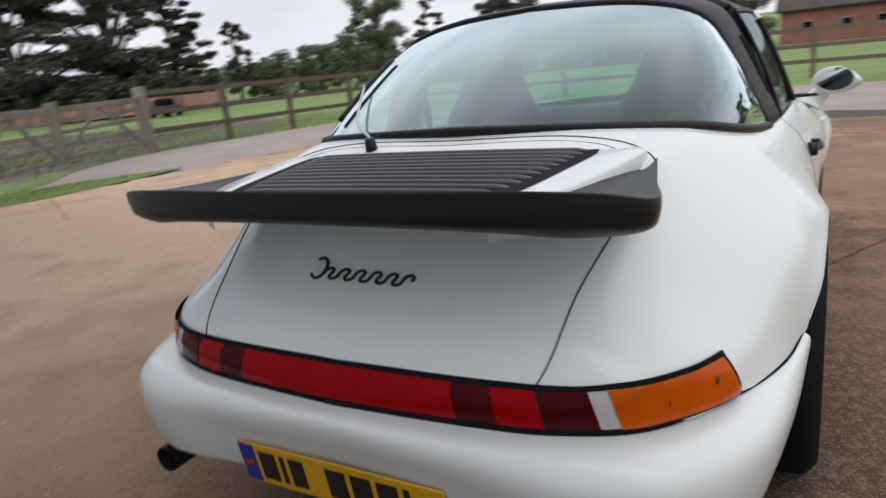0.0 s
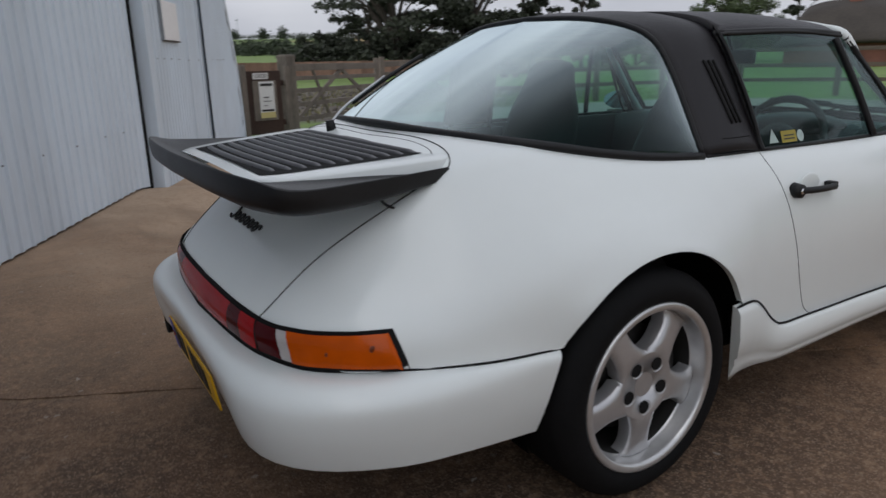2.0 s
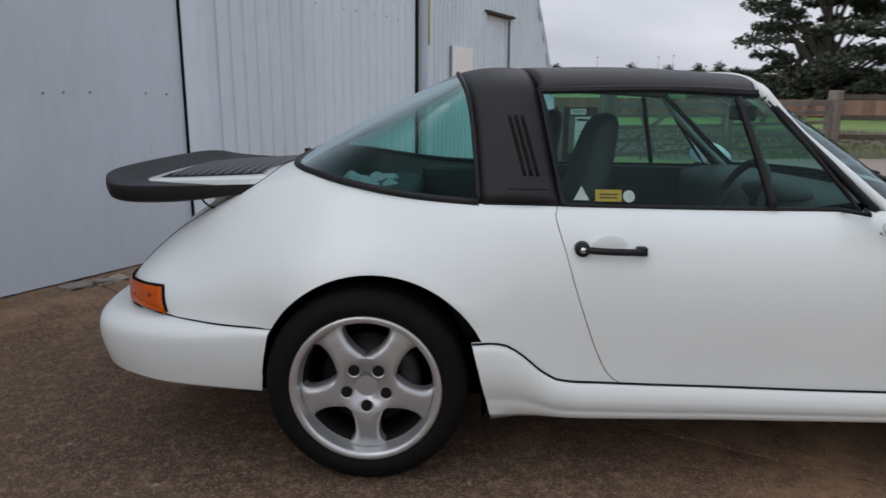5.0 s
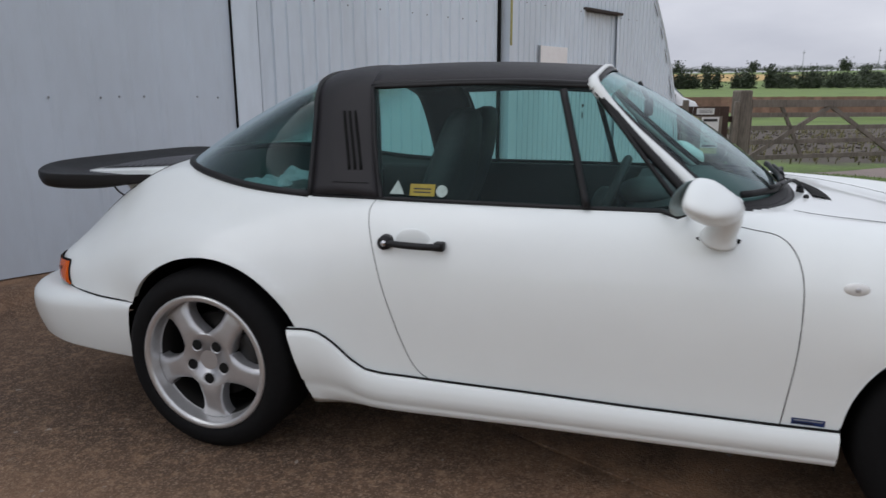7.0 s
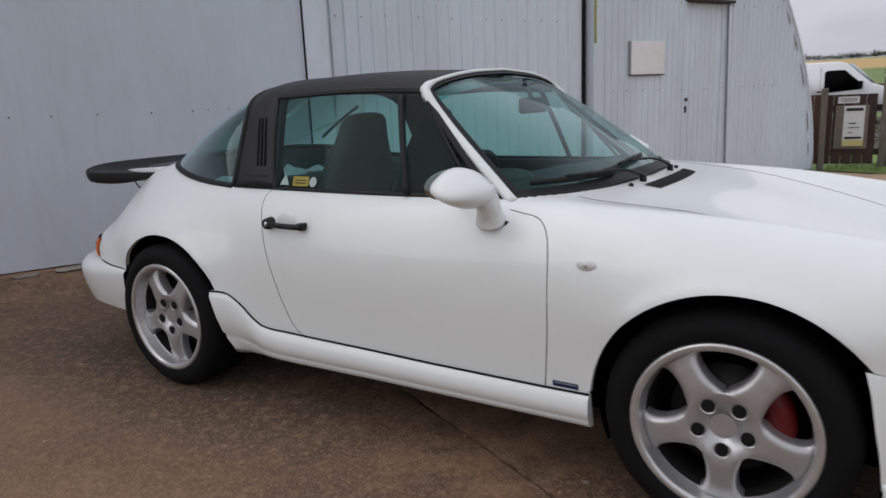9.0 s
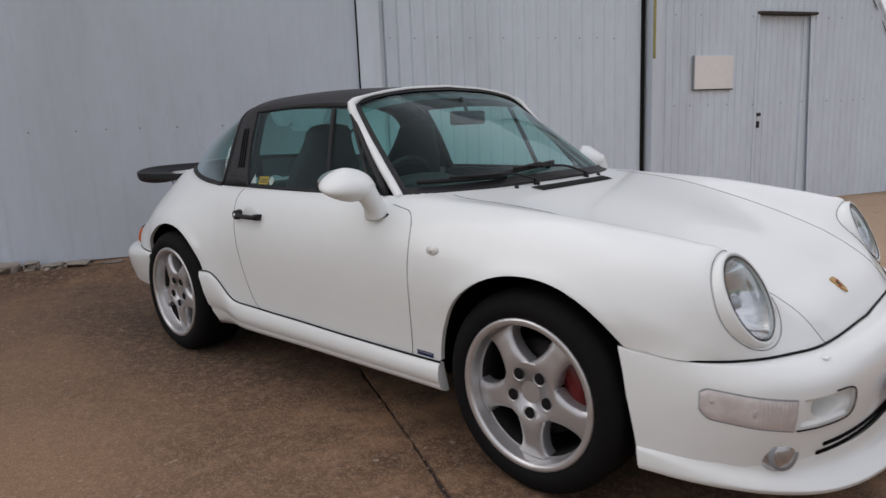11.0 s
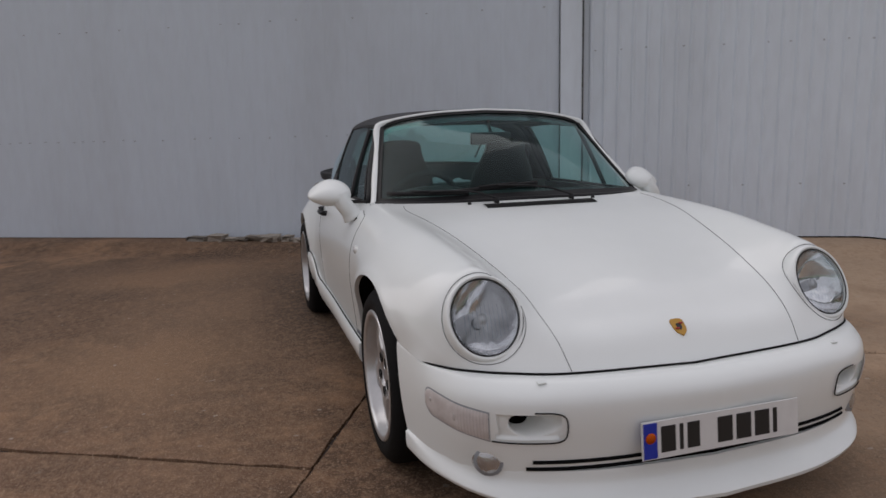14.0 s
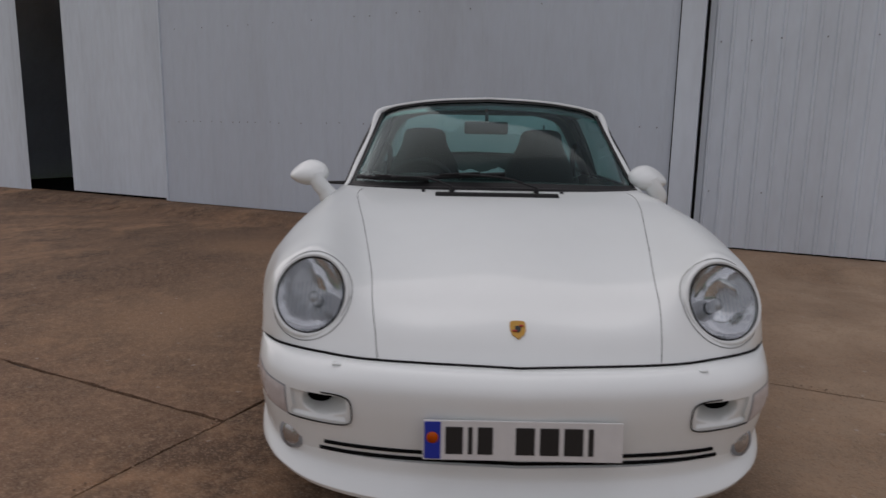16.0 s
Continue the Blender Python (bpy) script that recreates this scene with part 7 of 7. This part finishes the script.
dec = side_label(1.796, 1.876, .344, .362, M["label_blue"], .0012, "wing_label")
tagged(dec, "small dark blue label with pale bars")
side_label(1.802, 1.850, .3475, .3505, M["disc"], .002, "label_bar", dec)
side_label(1.802, 1.870, .3550, .3585, M["bolt"], .002, "label_bar", dec)


def window_sticker(poly, mat, name, label):
    bm = bmesh.new()
    bm.faces.new([bm.verts.new((x, -(.7105 - (z - .88) * .36), z)) for x, z in poly])
    bmesh.ops.recalc_face_normals(bm, faces=bm.faces)
    return part(name, bm, mat, car, label, smooth=False)


window_sticker([(.634, .896), (.682, .896), (.658, .938)], M["sticker_pale"], "window_sticker", "white triangular sticker")
window_sticker([(.700, .893), (.780, .893), (.780, .928), (.700, .928)], M["sticker_yellow"], "window_sticker", "yellow warning sticker with bars")
for z in (.902, .912):
    bm = bmesh.new()
    bm.faces.new([bm.verts.new((x, -(.7112 - (zz - .88) * .36), zz)) for x, zz in ((.712, z), (.768, z), (.768, z + .004), (.712, z + .004))])
    part("sticker_bar", bm, M["ink"], car, smooth=False)
window_sticker([(.802 + .018 * math.cos(a), .909 + .018 * math.sin(a)) for a in np.linspace(0, 6.283, 17)[:-1]], M["sticker_pale"], "window_sticker", "round pale sticker")
# dark script on the hoop: a plain bar
for s in (-1, 1):
    hb = BVHTree.FromBMesh(grid(hoop_rows))
    line = [hb.ray_cast(Vector((x, s * 2, .925)), Vector((0, -s, 0)))[0] for x in np.linspace(.43, .555, 26)]
    line = [p + Vector((0, s * .001, 0)) for p in line if p]
    if len(line) > 3:
        part("script_bar", tube(line, .0012, 5), M["seam"], hoop)

# exhaust pipe
part("exhaust_pipe", cylinder((-.80, .575, .252), (-.945, .575, .248), .036, .034, seg=24, caps=False), M["disc"], car, "dull steel exhaust tailpipe")
part("exhaust_mouth", cylinder((-.90, .575, .2495), (-.905, .575, .2495), .033, seg=24), M["dark"], car)

# ---- cabin ----
part("cabin_floor", box((-.25, -.66, .22), (1.75, .66, .30), .02), M["under"], car)
for s in (-1, 1):
    part("door_card", box((.58, s * .665 - .012, .30), (1.62, s * .665 + .012, .872), .01), M["dash"], car)
    part("quarter_card", box((.08, s * .585 - .02, .40), (.60, s * .585 + .02, .865), .02), M["dash"], car)
rows = []
for y in np.linspace(-.62, .62, 21):
    sag = 1 - .25 * (abs(y) / .62) ** 4
    rows.append([Vector((1.36, y, .60)), Vector((1.33, y, .80 * sag + .04)), Vector((1.36, y, .885 - .02 * (abs(y) / .62) ** 2)), Vector((1.50, y, .900 - .012 * (abs(y) / .62) ** 2)), Vector((1.66, y, .886)), Vector((1.80 - .16 * (abs(y) / .62) ** 2, y, .872))])
bm = grid(rows)
bmesh.ops.recalc_face_normals(bm, faces=bm.faces)
part("dashboard", bm, M["dash"], car, "dark padded dashboard")
part("instrument_hood", sphere((1.40, -.34, .885), 1, (.10, .19, .045), 24), M["dash"], car)


def seat(s):
    st = new("seat")
    st.parent = car
    tagged(st, "dark leather high-backed sport seat")
    back = .10 if s > 0 else 0.0
    prof = [(.50, .55, .235), (.60, .60, .240), (.74, .66, .232), (.86, .71, .215), (.95, .735, .190), (1.02, .752, .150), (1.07, .764, .128), (1.115, .775, .122), (1.140, .783, .100), (1.150, .787, .05)]
    rows = []
    for z, x, hw in prof:
        x -= back
        th = float(np.interp(z, [1.0, 1.07, 1.115, 1.14, 1.15], [.062, .056, .046, .030, .010]))
        row = []
        for k in range(24):
            a = 2 * math.pi * k / 24
            ca, sa = math.cos(a), math.sin(a)
            yy = hw * (abs(ca) ** .6) * (1 if ca > 0 else -1)
            xx = th * (abs(sa) ** .7) * (1 if sa > 0 else -1)
            row.append(Vector((x + xx, s * .345 + yy, z)))
        rows.append(row)
    bm = grid(rows, close_v=True)
    bm.faces.new([bm.verts.new(p) for p in rows[-1]])
    bmesh.ops.remove_doubles(bm, verts=bm.verts, dist=1e-5)
    bmesh.ops.recalc_face_normals(bm, faces=bm.faces)
    part("backrest", bm, M["leather"], st)
    part("cushion", box((.58 - back, s * .345 - .23, .32), (1.10 - back, s * .345 + .23, .50), .05), M["leather"], st)


both_sides(seat)
col = Vector((1.26, -.345, .822))
axis = Vector((-.92, 0, .38)).normalized()
q = axis.to_track_quat("Z", "Y").to_matrix()
wheel_pts = [col + q @ Vector((.178 * math.cos(a), .178 * math.sin(a), 0)) for a in np.linspace(0, 2 * math.pi, 49)[:-1]]
sw = part("steering_wheel", tube(wheel_pts, .015, 8, closed=True, up=axis), M["leather"], car, "dark leather steering wheel")
part("boss", sphere(col, 1, (.045, .085, .075), 20), M["leather"], sw)
for a in (-.2, math.pi + .2, -math.pi / 2):
    part("spoke", tube([col, col + q @ Vector((.18 * math.cos(a), .18 * math.sin(a), 0))], .017, 6), M["leather"], sw)
part("inside_mirror", box((1.365, -.130, 1.120), (1.395, .085, 1.182), .012), M["trim"], car, "dark inside mirror")
part("mirror_stem", cylinder((1.38, -.02, 1.17), (1.34, -.02, 1.24), .008, seg=8), M["trim"], car)
part("rear_bench", box((-.12, -.56, .40), (.10, .56, .84), .06), M["leather"], car, "dark rear bench backrest")
rows = []
for i in range(27):
    x = -.30 + .34 * i / 26
    row = []
    for j in range(41):
        y = -.56 + 1.12 * j / 40
        edge = min(1, 4 * min(i / 26, 1 - i / 26) + .2) * min(1, 5 * min(j / 40, 1 - j / 40) + .1)
        row.append(Vector((x, y * (.78 + .2 * i / 26), .80 + (.050 * noise.noise((x * 9, y * 7, 3)) + .03 * noise.noise((x * 22, y * 18, 5)) + .045) * edge)))
    rows.append(row)
bm = grid(rows)
bmesh.ops.recalc_face_normals(bm, faces=bm.faces)
part("folded_cover", bm, M["cloth"], car, "crumpled grey cloth cover on the rear shelf")
part("roof_lining", box((.40, -.50, 1.235), (1.20, .50, 1.245), .004), M["dash"], car)
for s in (-1, 1):
    belt = [Vector((.46, s * .60, 1.06)), Vector((.50, s * .57, .98)), Vector((.54, s * .60, .60))]
    part("seat_belt", tube(smooth_line(belt, 5), .016, 6, flat=.2, up=(1, 0, 0)), M["trim"], car)
# ---- concrete apron, slab by slab ----


def concrete():
    m = material("worn_exposed_aggregate_concrete", (0.178, 0.100, 0.057), 0.88, stain=0.8, stain_scale=0.5, grain=0.0, second=(0.075, 0.044, 0.028), bump=0.5, bump_scale=110, rough_var=.1, per_object=.14, spec=.3)
    nt = m.node_tree
    b = nt.nodes["Principled BSDF"]
    prev = b.inputs["Base Color"].links[0].from_socket
    tc = nt.nodes.new("ShaderNodeTexCoord")

    def layer(prev, kind, scale, lo, hi, color, amount=1.0):
        if kind == "VORONOI":
            n = nt.nodes.new("ShaderNodeTexVoronoi")
            outp = n.outputs["Color"]
        else:
            n = nt.nodes.new("ShaderNodeTexNoise")
            n.inputs["Detail"].default_value = 7
            n.inputs["Roughness"].default_value = .65
            outp = n.outputs["Fac"]
        n.inputs["Scale"].default_value = scale
        nt.links.new(tc.outputs["Object"], n.inputs["Vector"])
        r = nt.nodes.new("ShaderNodeMapRange")
        r.inputs["From Min"].default_value, r.inputs["From Max"].default_value, r.inputs["To Max"].default_value = lo, hi, amount
        nt.links.new(outp, r.inputs["Value"])
        mix = nt.nodes.new("ShaderNodeMix")
        mix.data_type = "RGBA"
        mix.inputs[7].default_value = (*color, 1)
        nt.links.new(r.outputs["Result"], mix.inputs[0])
        nt.links.new(prev, mix.inputs[6])
        return mix.outputs[2]

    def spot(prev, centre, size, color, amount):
        """Lighter or darker ground round a place, with a ragged edge: wear, dirt, and the car's shade put into the
        colour.
        """
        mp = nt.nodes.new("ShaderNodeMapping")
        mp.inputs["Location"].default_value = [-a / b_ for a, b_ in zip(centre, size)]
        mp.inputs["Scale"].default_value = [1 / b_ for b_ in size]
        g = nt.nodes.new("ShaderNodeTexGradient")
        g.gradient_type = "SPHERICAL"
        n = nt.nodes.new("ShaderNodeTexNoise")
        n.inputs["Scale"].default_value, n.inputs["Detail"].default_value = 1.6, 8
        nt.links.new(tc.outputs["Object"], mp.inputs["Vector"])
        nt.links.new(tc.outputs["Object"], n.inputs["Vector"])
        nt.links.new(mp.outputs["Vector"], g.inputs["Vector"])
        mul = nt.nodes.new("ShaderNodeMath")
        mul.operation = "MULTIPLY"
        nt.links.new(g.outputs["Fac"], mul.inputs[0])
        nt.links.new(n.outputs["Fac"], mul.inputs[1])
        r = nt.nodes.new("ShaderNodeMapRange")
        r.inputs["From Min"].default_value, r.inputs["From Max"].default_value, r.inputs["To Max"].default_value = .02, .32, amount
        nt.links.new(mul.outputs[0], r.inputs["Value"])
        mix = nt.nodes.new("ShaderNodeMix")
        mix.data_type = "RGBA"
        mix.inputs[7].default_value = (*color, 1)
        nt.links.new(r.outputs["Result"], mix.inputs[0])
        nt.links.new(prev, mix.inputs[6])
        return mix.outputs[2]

    c = layer(prev, "NOISE", .9, .50, .62, (0.35, 0.199, 0.109), .85)
    c = layer(c, "NOISE", 1.9, .50, .60, (0.070, 0.041, 0.025), .8)
    c = layer(c, "NOISE", 4.2, .53, .64, (0.34, 0.198, 0.112), .5)
    c = layer(c, "NOISE", 8.5, .50, .64, (0.066, 0.040, 0.026), .5)
    c = spot(c, (2.8, 5.2, 0), (8.5, 6.2, 5), (0.50, 0.365, 0.25), .92)
    c = spot(c, (4.9, -2.2, 0), (2.6, 2.6, 5), (0.24, 0.165, 0.105), .5)
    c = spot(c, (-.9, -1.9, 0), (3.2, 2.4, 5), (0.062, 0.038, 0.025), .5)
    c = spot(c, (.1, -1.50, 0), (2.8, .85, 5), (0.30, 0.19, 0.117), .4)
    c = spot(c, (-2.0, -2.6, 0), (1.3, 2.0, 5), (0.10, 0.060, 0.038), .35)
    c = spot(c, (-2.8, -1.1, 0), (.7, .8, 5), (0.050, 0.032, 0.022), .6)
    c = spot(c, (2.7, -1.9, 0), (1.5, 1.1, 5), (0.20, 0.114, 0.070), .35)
    # Darker strip of ground along the car's right side.
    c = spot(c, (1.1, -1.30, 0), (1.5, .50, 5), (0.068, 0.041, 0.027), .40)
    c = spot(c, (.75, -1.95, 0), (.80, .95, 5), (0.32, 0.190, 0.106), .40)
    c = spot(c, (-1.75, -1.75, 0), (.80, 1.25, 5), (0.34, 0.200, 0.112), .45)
    # The car's contact shade at its right rear, put into the ground colour.
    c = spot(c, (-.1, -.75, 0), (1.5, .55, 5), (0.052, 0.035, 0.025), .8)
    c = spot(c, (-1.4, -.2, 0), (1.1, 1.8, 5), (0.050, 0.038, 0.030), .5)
    c = layer(c, "NOISE", 15, .50, .66, (0.30, 0.186, 0.112), .45)
    c = layer(c, "NOISE", 34, .52, .68, (0.36, 0.225, 0.135), .5)
    c = layer(c, "NOISE", 47, .53, .68, (0.058, 0.036, 0.024), .3)
    c = layer(c, "NOISE", 90, .52, .68, (0.40, 0.28, 0.19), .5)
    c = layer(c, "NOISE", 130, .54, .70, (0.040, 0.026, 0.019), .32)
    c = layer(c, "VORONOI", 210, .70, .95, (0.43, 0.32, 0.23), .45)
    c = layer(c, "VORONOI", 60, .93, .97, (0.45, 0.41, 0.36), .5)
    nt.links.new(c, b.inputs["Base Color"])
    v = nt.nodes.new("ShaderNodeTexVoronoi")
    v.inputs["Scale"].default_value = 190
    nt.links.new(tc.outputs["Object"], v.inputs["Vector"])
    bump = nt.nodes.new("ShaderNodeBump")
    bump.inputs["Strength"].default_value, bump.inputs["Distance"].default_value = .3, .004
    nt.links.new(v.outputs["Distance"], bump.inputs["Height"])
    old = b.inputs["Normal"].links[0].from_socket
    nt.links.new(old, bump.inputs["Normal"])
    nt.links.new(bump.outputs["Normal"], b.inputs["Normal"])
    return m


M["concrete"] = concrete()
joint_bed = [yard(-2.5, -14), yard(9.5, -14), yard(9.5, 3.7), yard(4.6, 9.1), yard(-2.5, 8.6)]
pavement = flat_patch("pavement", [(p.x, p.y) for p in joint_bed], -.016, M["rust"], "worn brown concrete apron of large cast slabs", "pavement")
random.seed(5)


def edge_limit(x, y):
    """Beyond the apron's far edges the slabs stop."""
    return y > 8.42 - .12 * (x - 1.9) or x > 8.9


def apron_slab(d0, d1, s0, s1):
    g = .005
    near = -4 < s0 < 1 or -4 < s1 < 1
    n, m = max(2, int((d1 - d0) / (.045 if near else .2))), max(2, int((s1 - s0) / (.06 if near else .3)))

    def ragged(a, key):
        """How far the edge has crumbled away."""
        return .008 * noise.noise((a * 2.5, key, 1)) + .016 * max(0, noise.noise((a * 6, key, 5)) - .15) + .007 * noise.noise((a * 19, key, 9))

    dz = random.uniform(-.003, .003)
    rows = []
    for i in range(n + 1):
        row = []
        for j in range(m + 1):
            d = d0 + g + (d1 - d0 - 2 * g) * i / n
            s = s0 + g + (s1 - s0 - 2 * g) * j / m
            wob_d = ragged(s, d0 * 7) if i == 0 else -ragged(s, d1 * 7 + 3) if i == n else 0
            wob_s = ragged(d, s0 * 7) if j == 0 else -ragged(d, s1 * 7 + 3) if j == m else 0
            p = yard(d + wob_d, s + wob_s)
            row.append(Vector((p.x, p.y, yard_z(d, s) + dz * (.4 + .6 * i / n))))
        rows.append(row)
    bm = grid(rows)
    cut = [f for f in bm.faces if edge_limit(*f.calc_center_median()[:2])]
    bmesh.ops.delete(bm, geom=cut, context="FACES")
    if not bm.faces:
        bm.free()
        return
    es = [e for e in bm.edges if len(e.link_faces) == 1]
    top = {v for e in es for v in e.verts}
    r = bmesh.ops.extrude_edge_only(bm, edges=es)
    for v in r["geom"]:
        if isinstance(v, bmesh.types.BMVert):
            v.co.z -= .05
    for v in top:
        v.co.z -= .003 + .005 * abs(noise.noise(v.co * 11))
    bmesh.ops.recalc_face_normals(bm, faces=bm.faces)
    if sum(f.normal.z * f.calc_area() for f in bm.faces) < 0:
        bmesh.ops.reverse_faces(bm, faces=bm.faces)
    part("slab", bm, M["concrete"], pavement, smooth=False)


for s0, s1, off in ((-13.9, -6.2, 1.1), (-6.2, .062, 2.507), (.062, 6.3, .97), (6.3, 11.5, 2.2)):
    edges = [e for e in (off + 2.97 * k for k in range(-4, 6)) if -2.5 < e < 9.4]
    edges = [-2.5, *[e for e in edges if e > .9 or abs(s0) > 6.25], 9.4]
    for a, b in zip(edges, edges[1:]):
        if b - a > .15:
            apron_slab(a, b, s0, s1)

# pale grit and crumbled edges along the joints
rnd4 = random.Random(9)
bm = bmesh.new()


def grit(d, s, r):
    c = yard(d, s)
    if edge_limit(c.x, c.y) or d < -2.25:
        return
    c.z = yard_z(d, s) + r * .15
    n = rnd4.randint(4, 6)
    turn_, lean = rnd4.uniform(0, 6.28), rnd4.uniform(.6, 1.0)
    low, high = [], []
    for k in range(n):
        a = turn_ + 6.283 * k / n
        q = r * rnd4.uniform(.7, 1.2)
        low.append(bm.verts.new(c + Vector((q * math.cos(a), q * lean * math.sin(a), -r * .3))))
        high.append(bm.verts.new(c + Vector((q * .7 * math.cos(a), q * .7 * lean * math.sin(a), r * rnd4.uniform(.25, .5)))))
    bm.faces.new(high)
    for k in range(n):
        bm.faces.new([low[k], low[(k + 1) % n], high[(k + 1) % n], high[k]])


for _ in range(230):
    grit(rnd4.uniform(1.5, 4.5), .062 + rnd4.gauss(0, .022), rnd4.uniform(.0015, .0055))
for _ in range(230):
    grit(2.507 + rnd4.gauss(0, .022), rnd4.uniform(-5, .06), rnd4.uniform(.0015, .0055))
for _ in range(200):
    grit(.97 + rnd4.gauss(0, .022), rnd4.uniform(.06, 4), rnd4.uniform(.002, .006))
for _ in range(600):
    grit(rnd4.uniform(-2.2, 4), rnd4.uniform(-5, 4), rnd4.uniform(.0015, .005))
tagged(part("grit", bm, material("pale_stone_grit", (0.27, 0.185, 0.125), .9, island=.45), smooth=False), "pale stone grit scattered along the slab joints", "grit", kind="stuff")
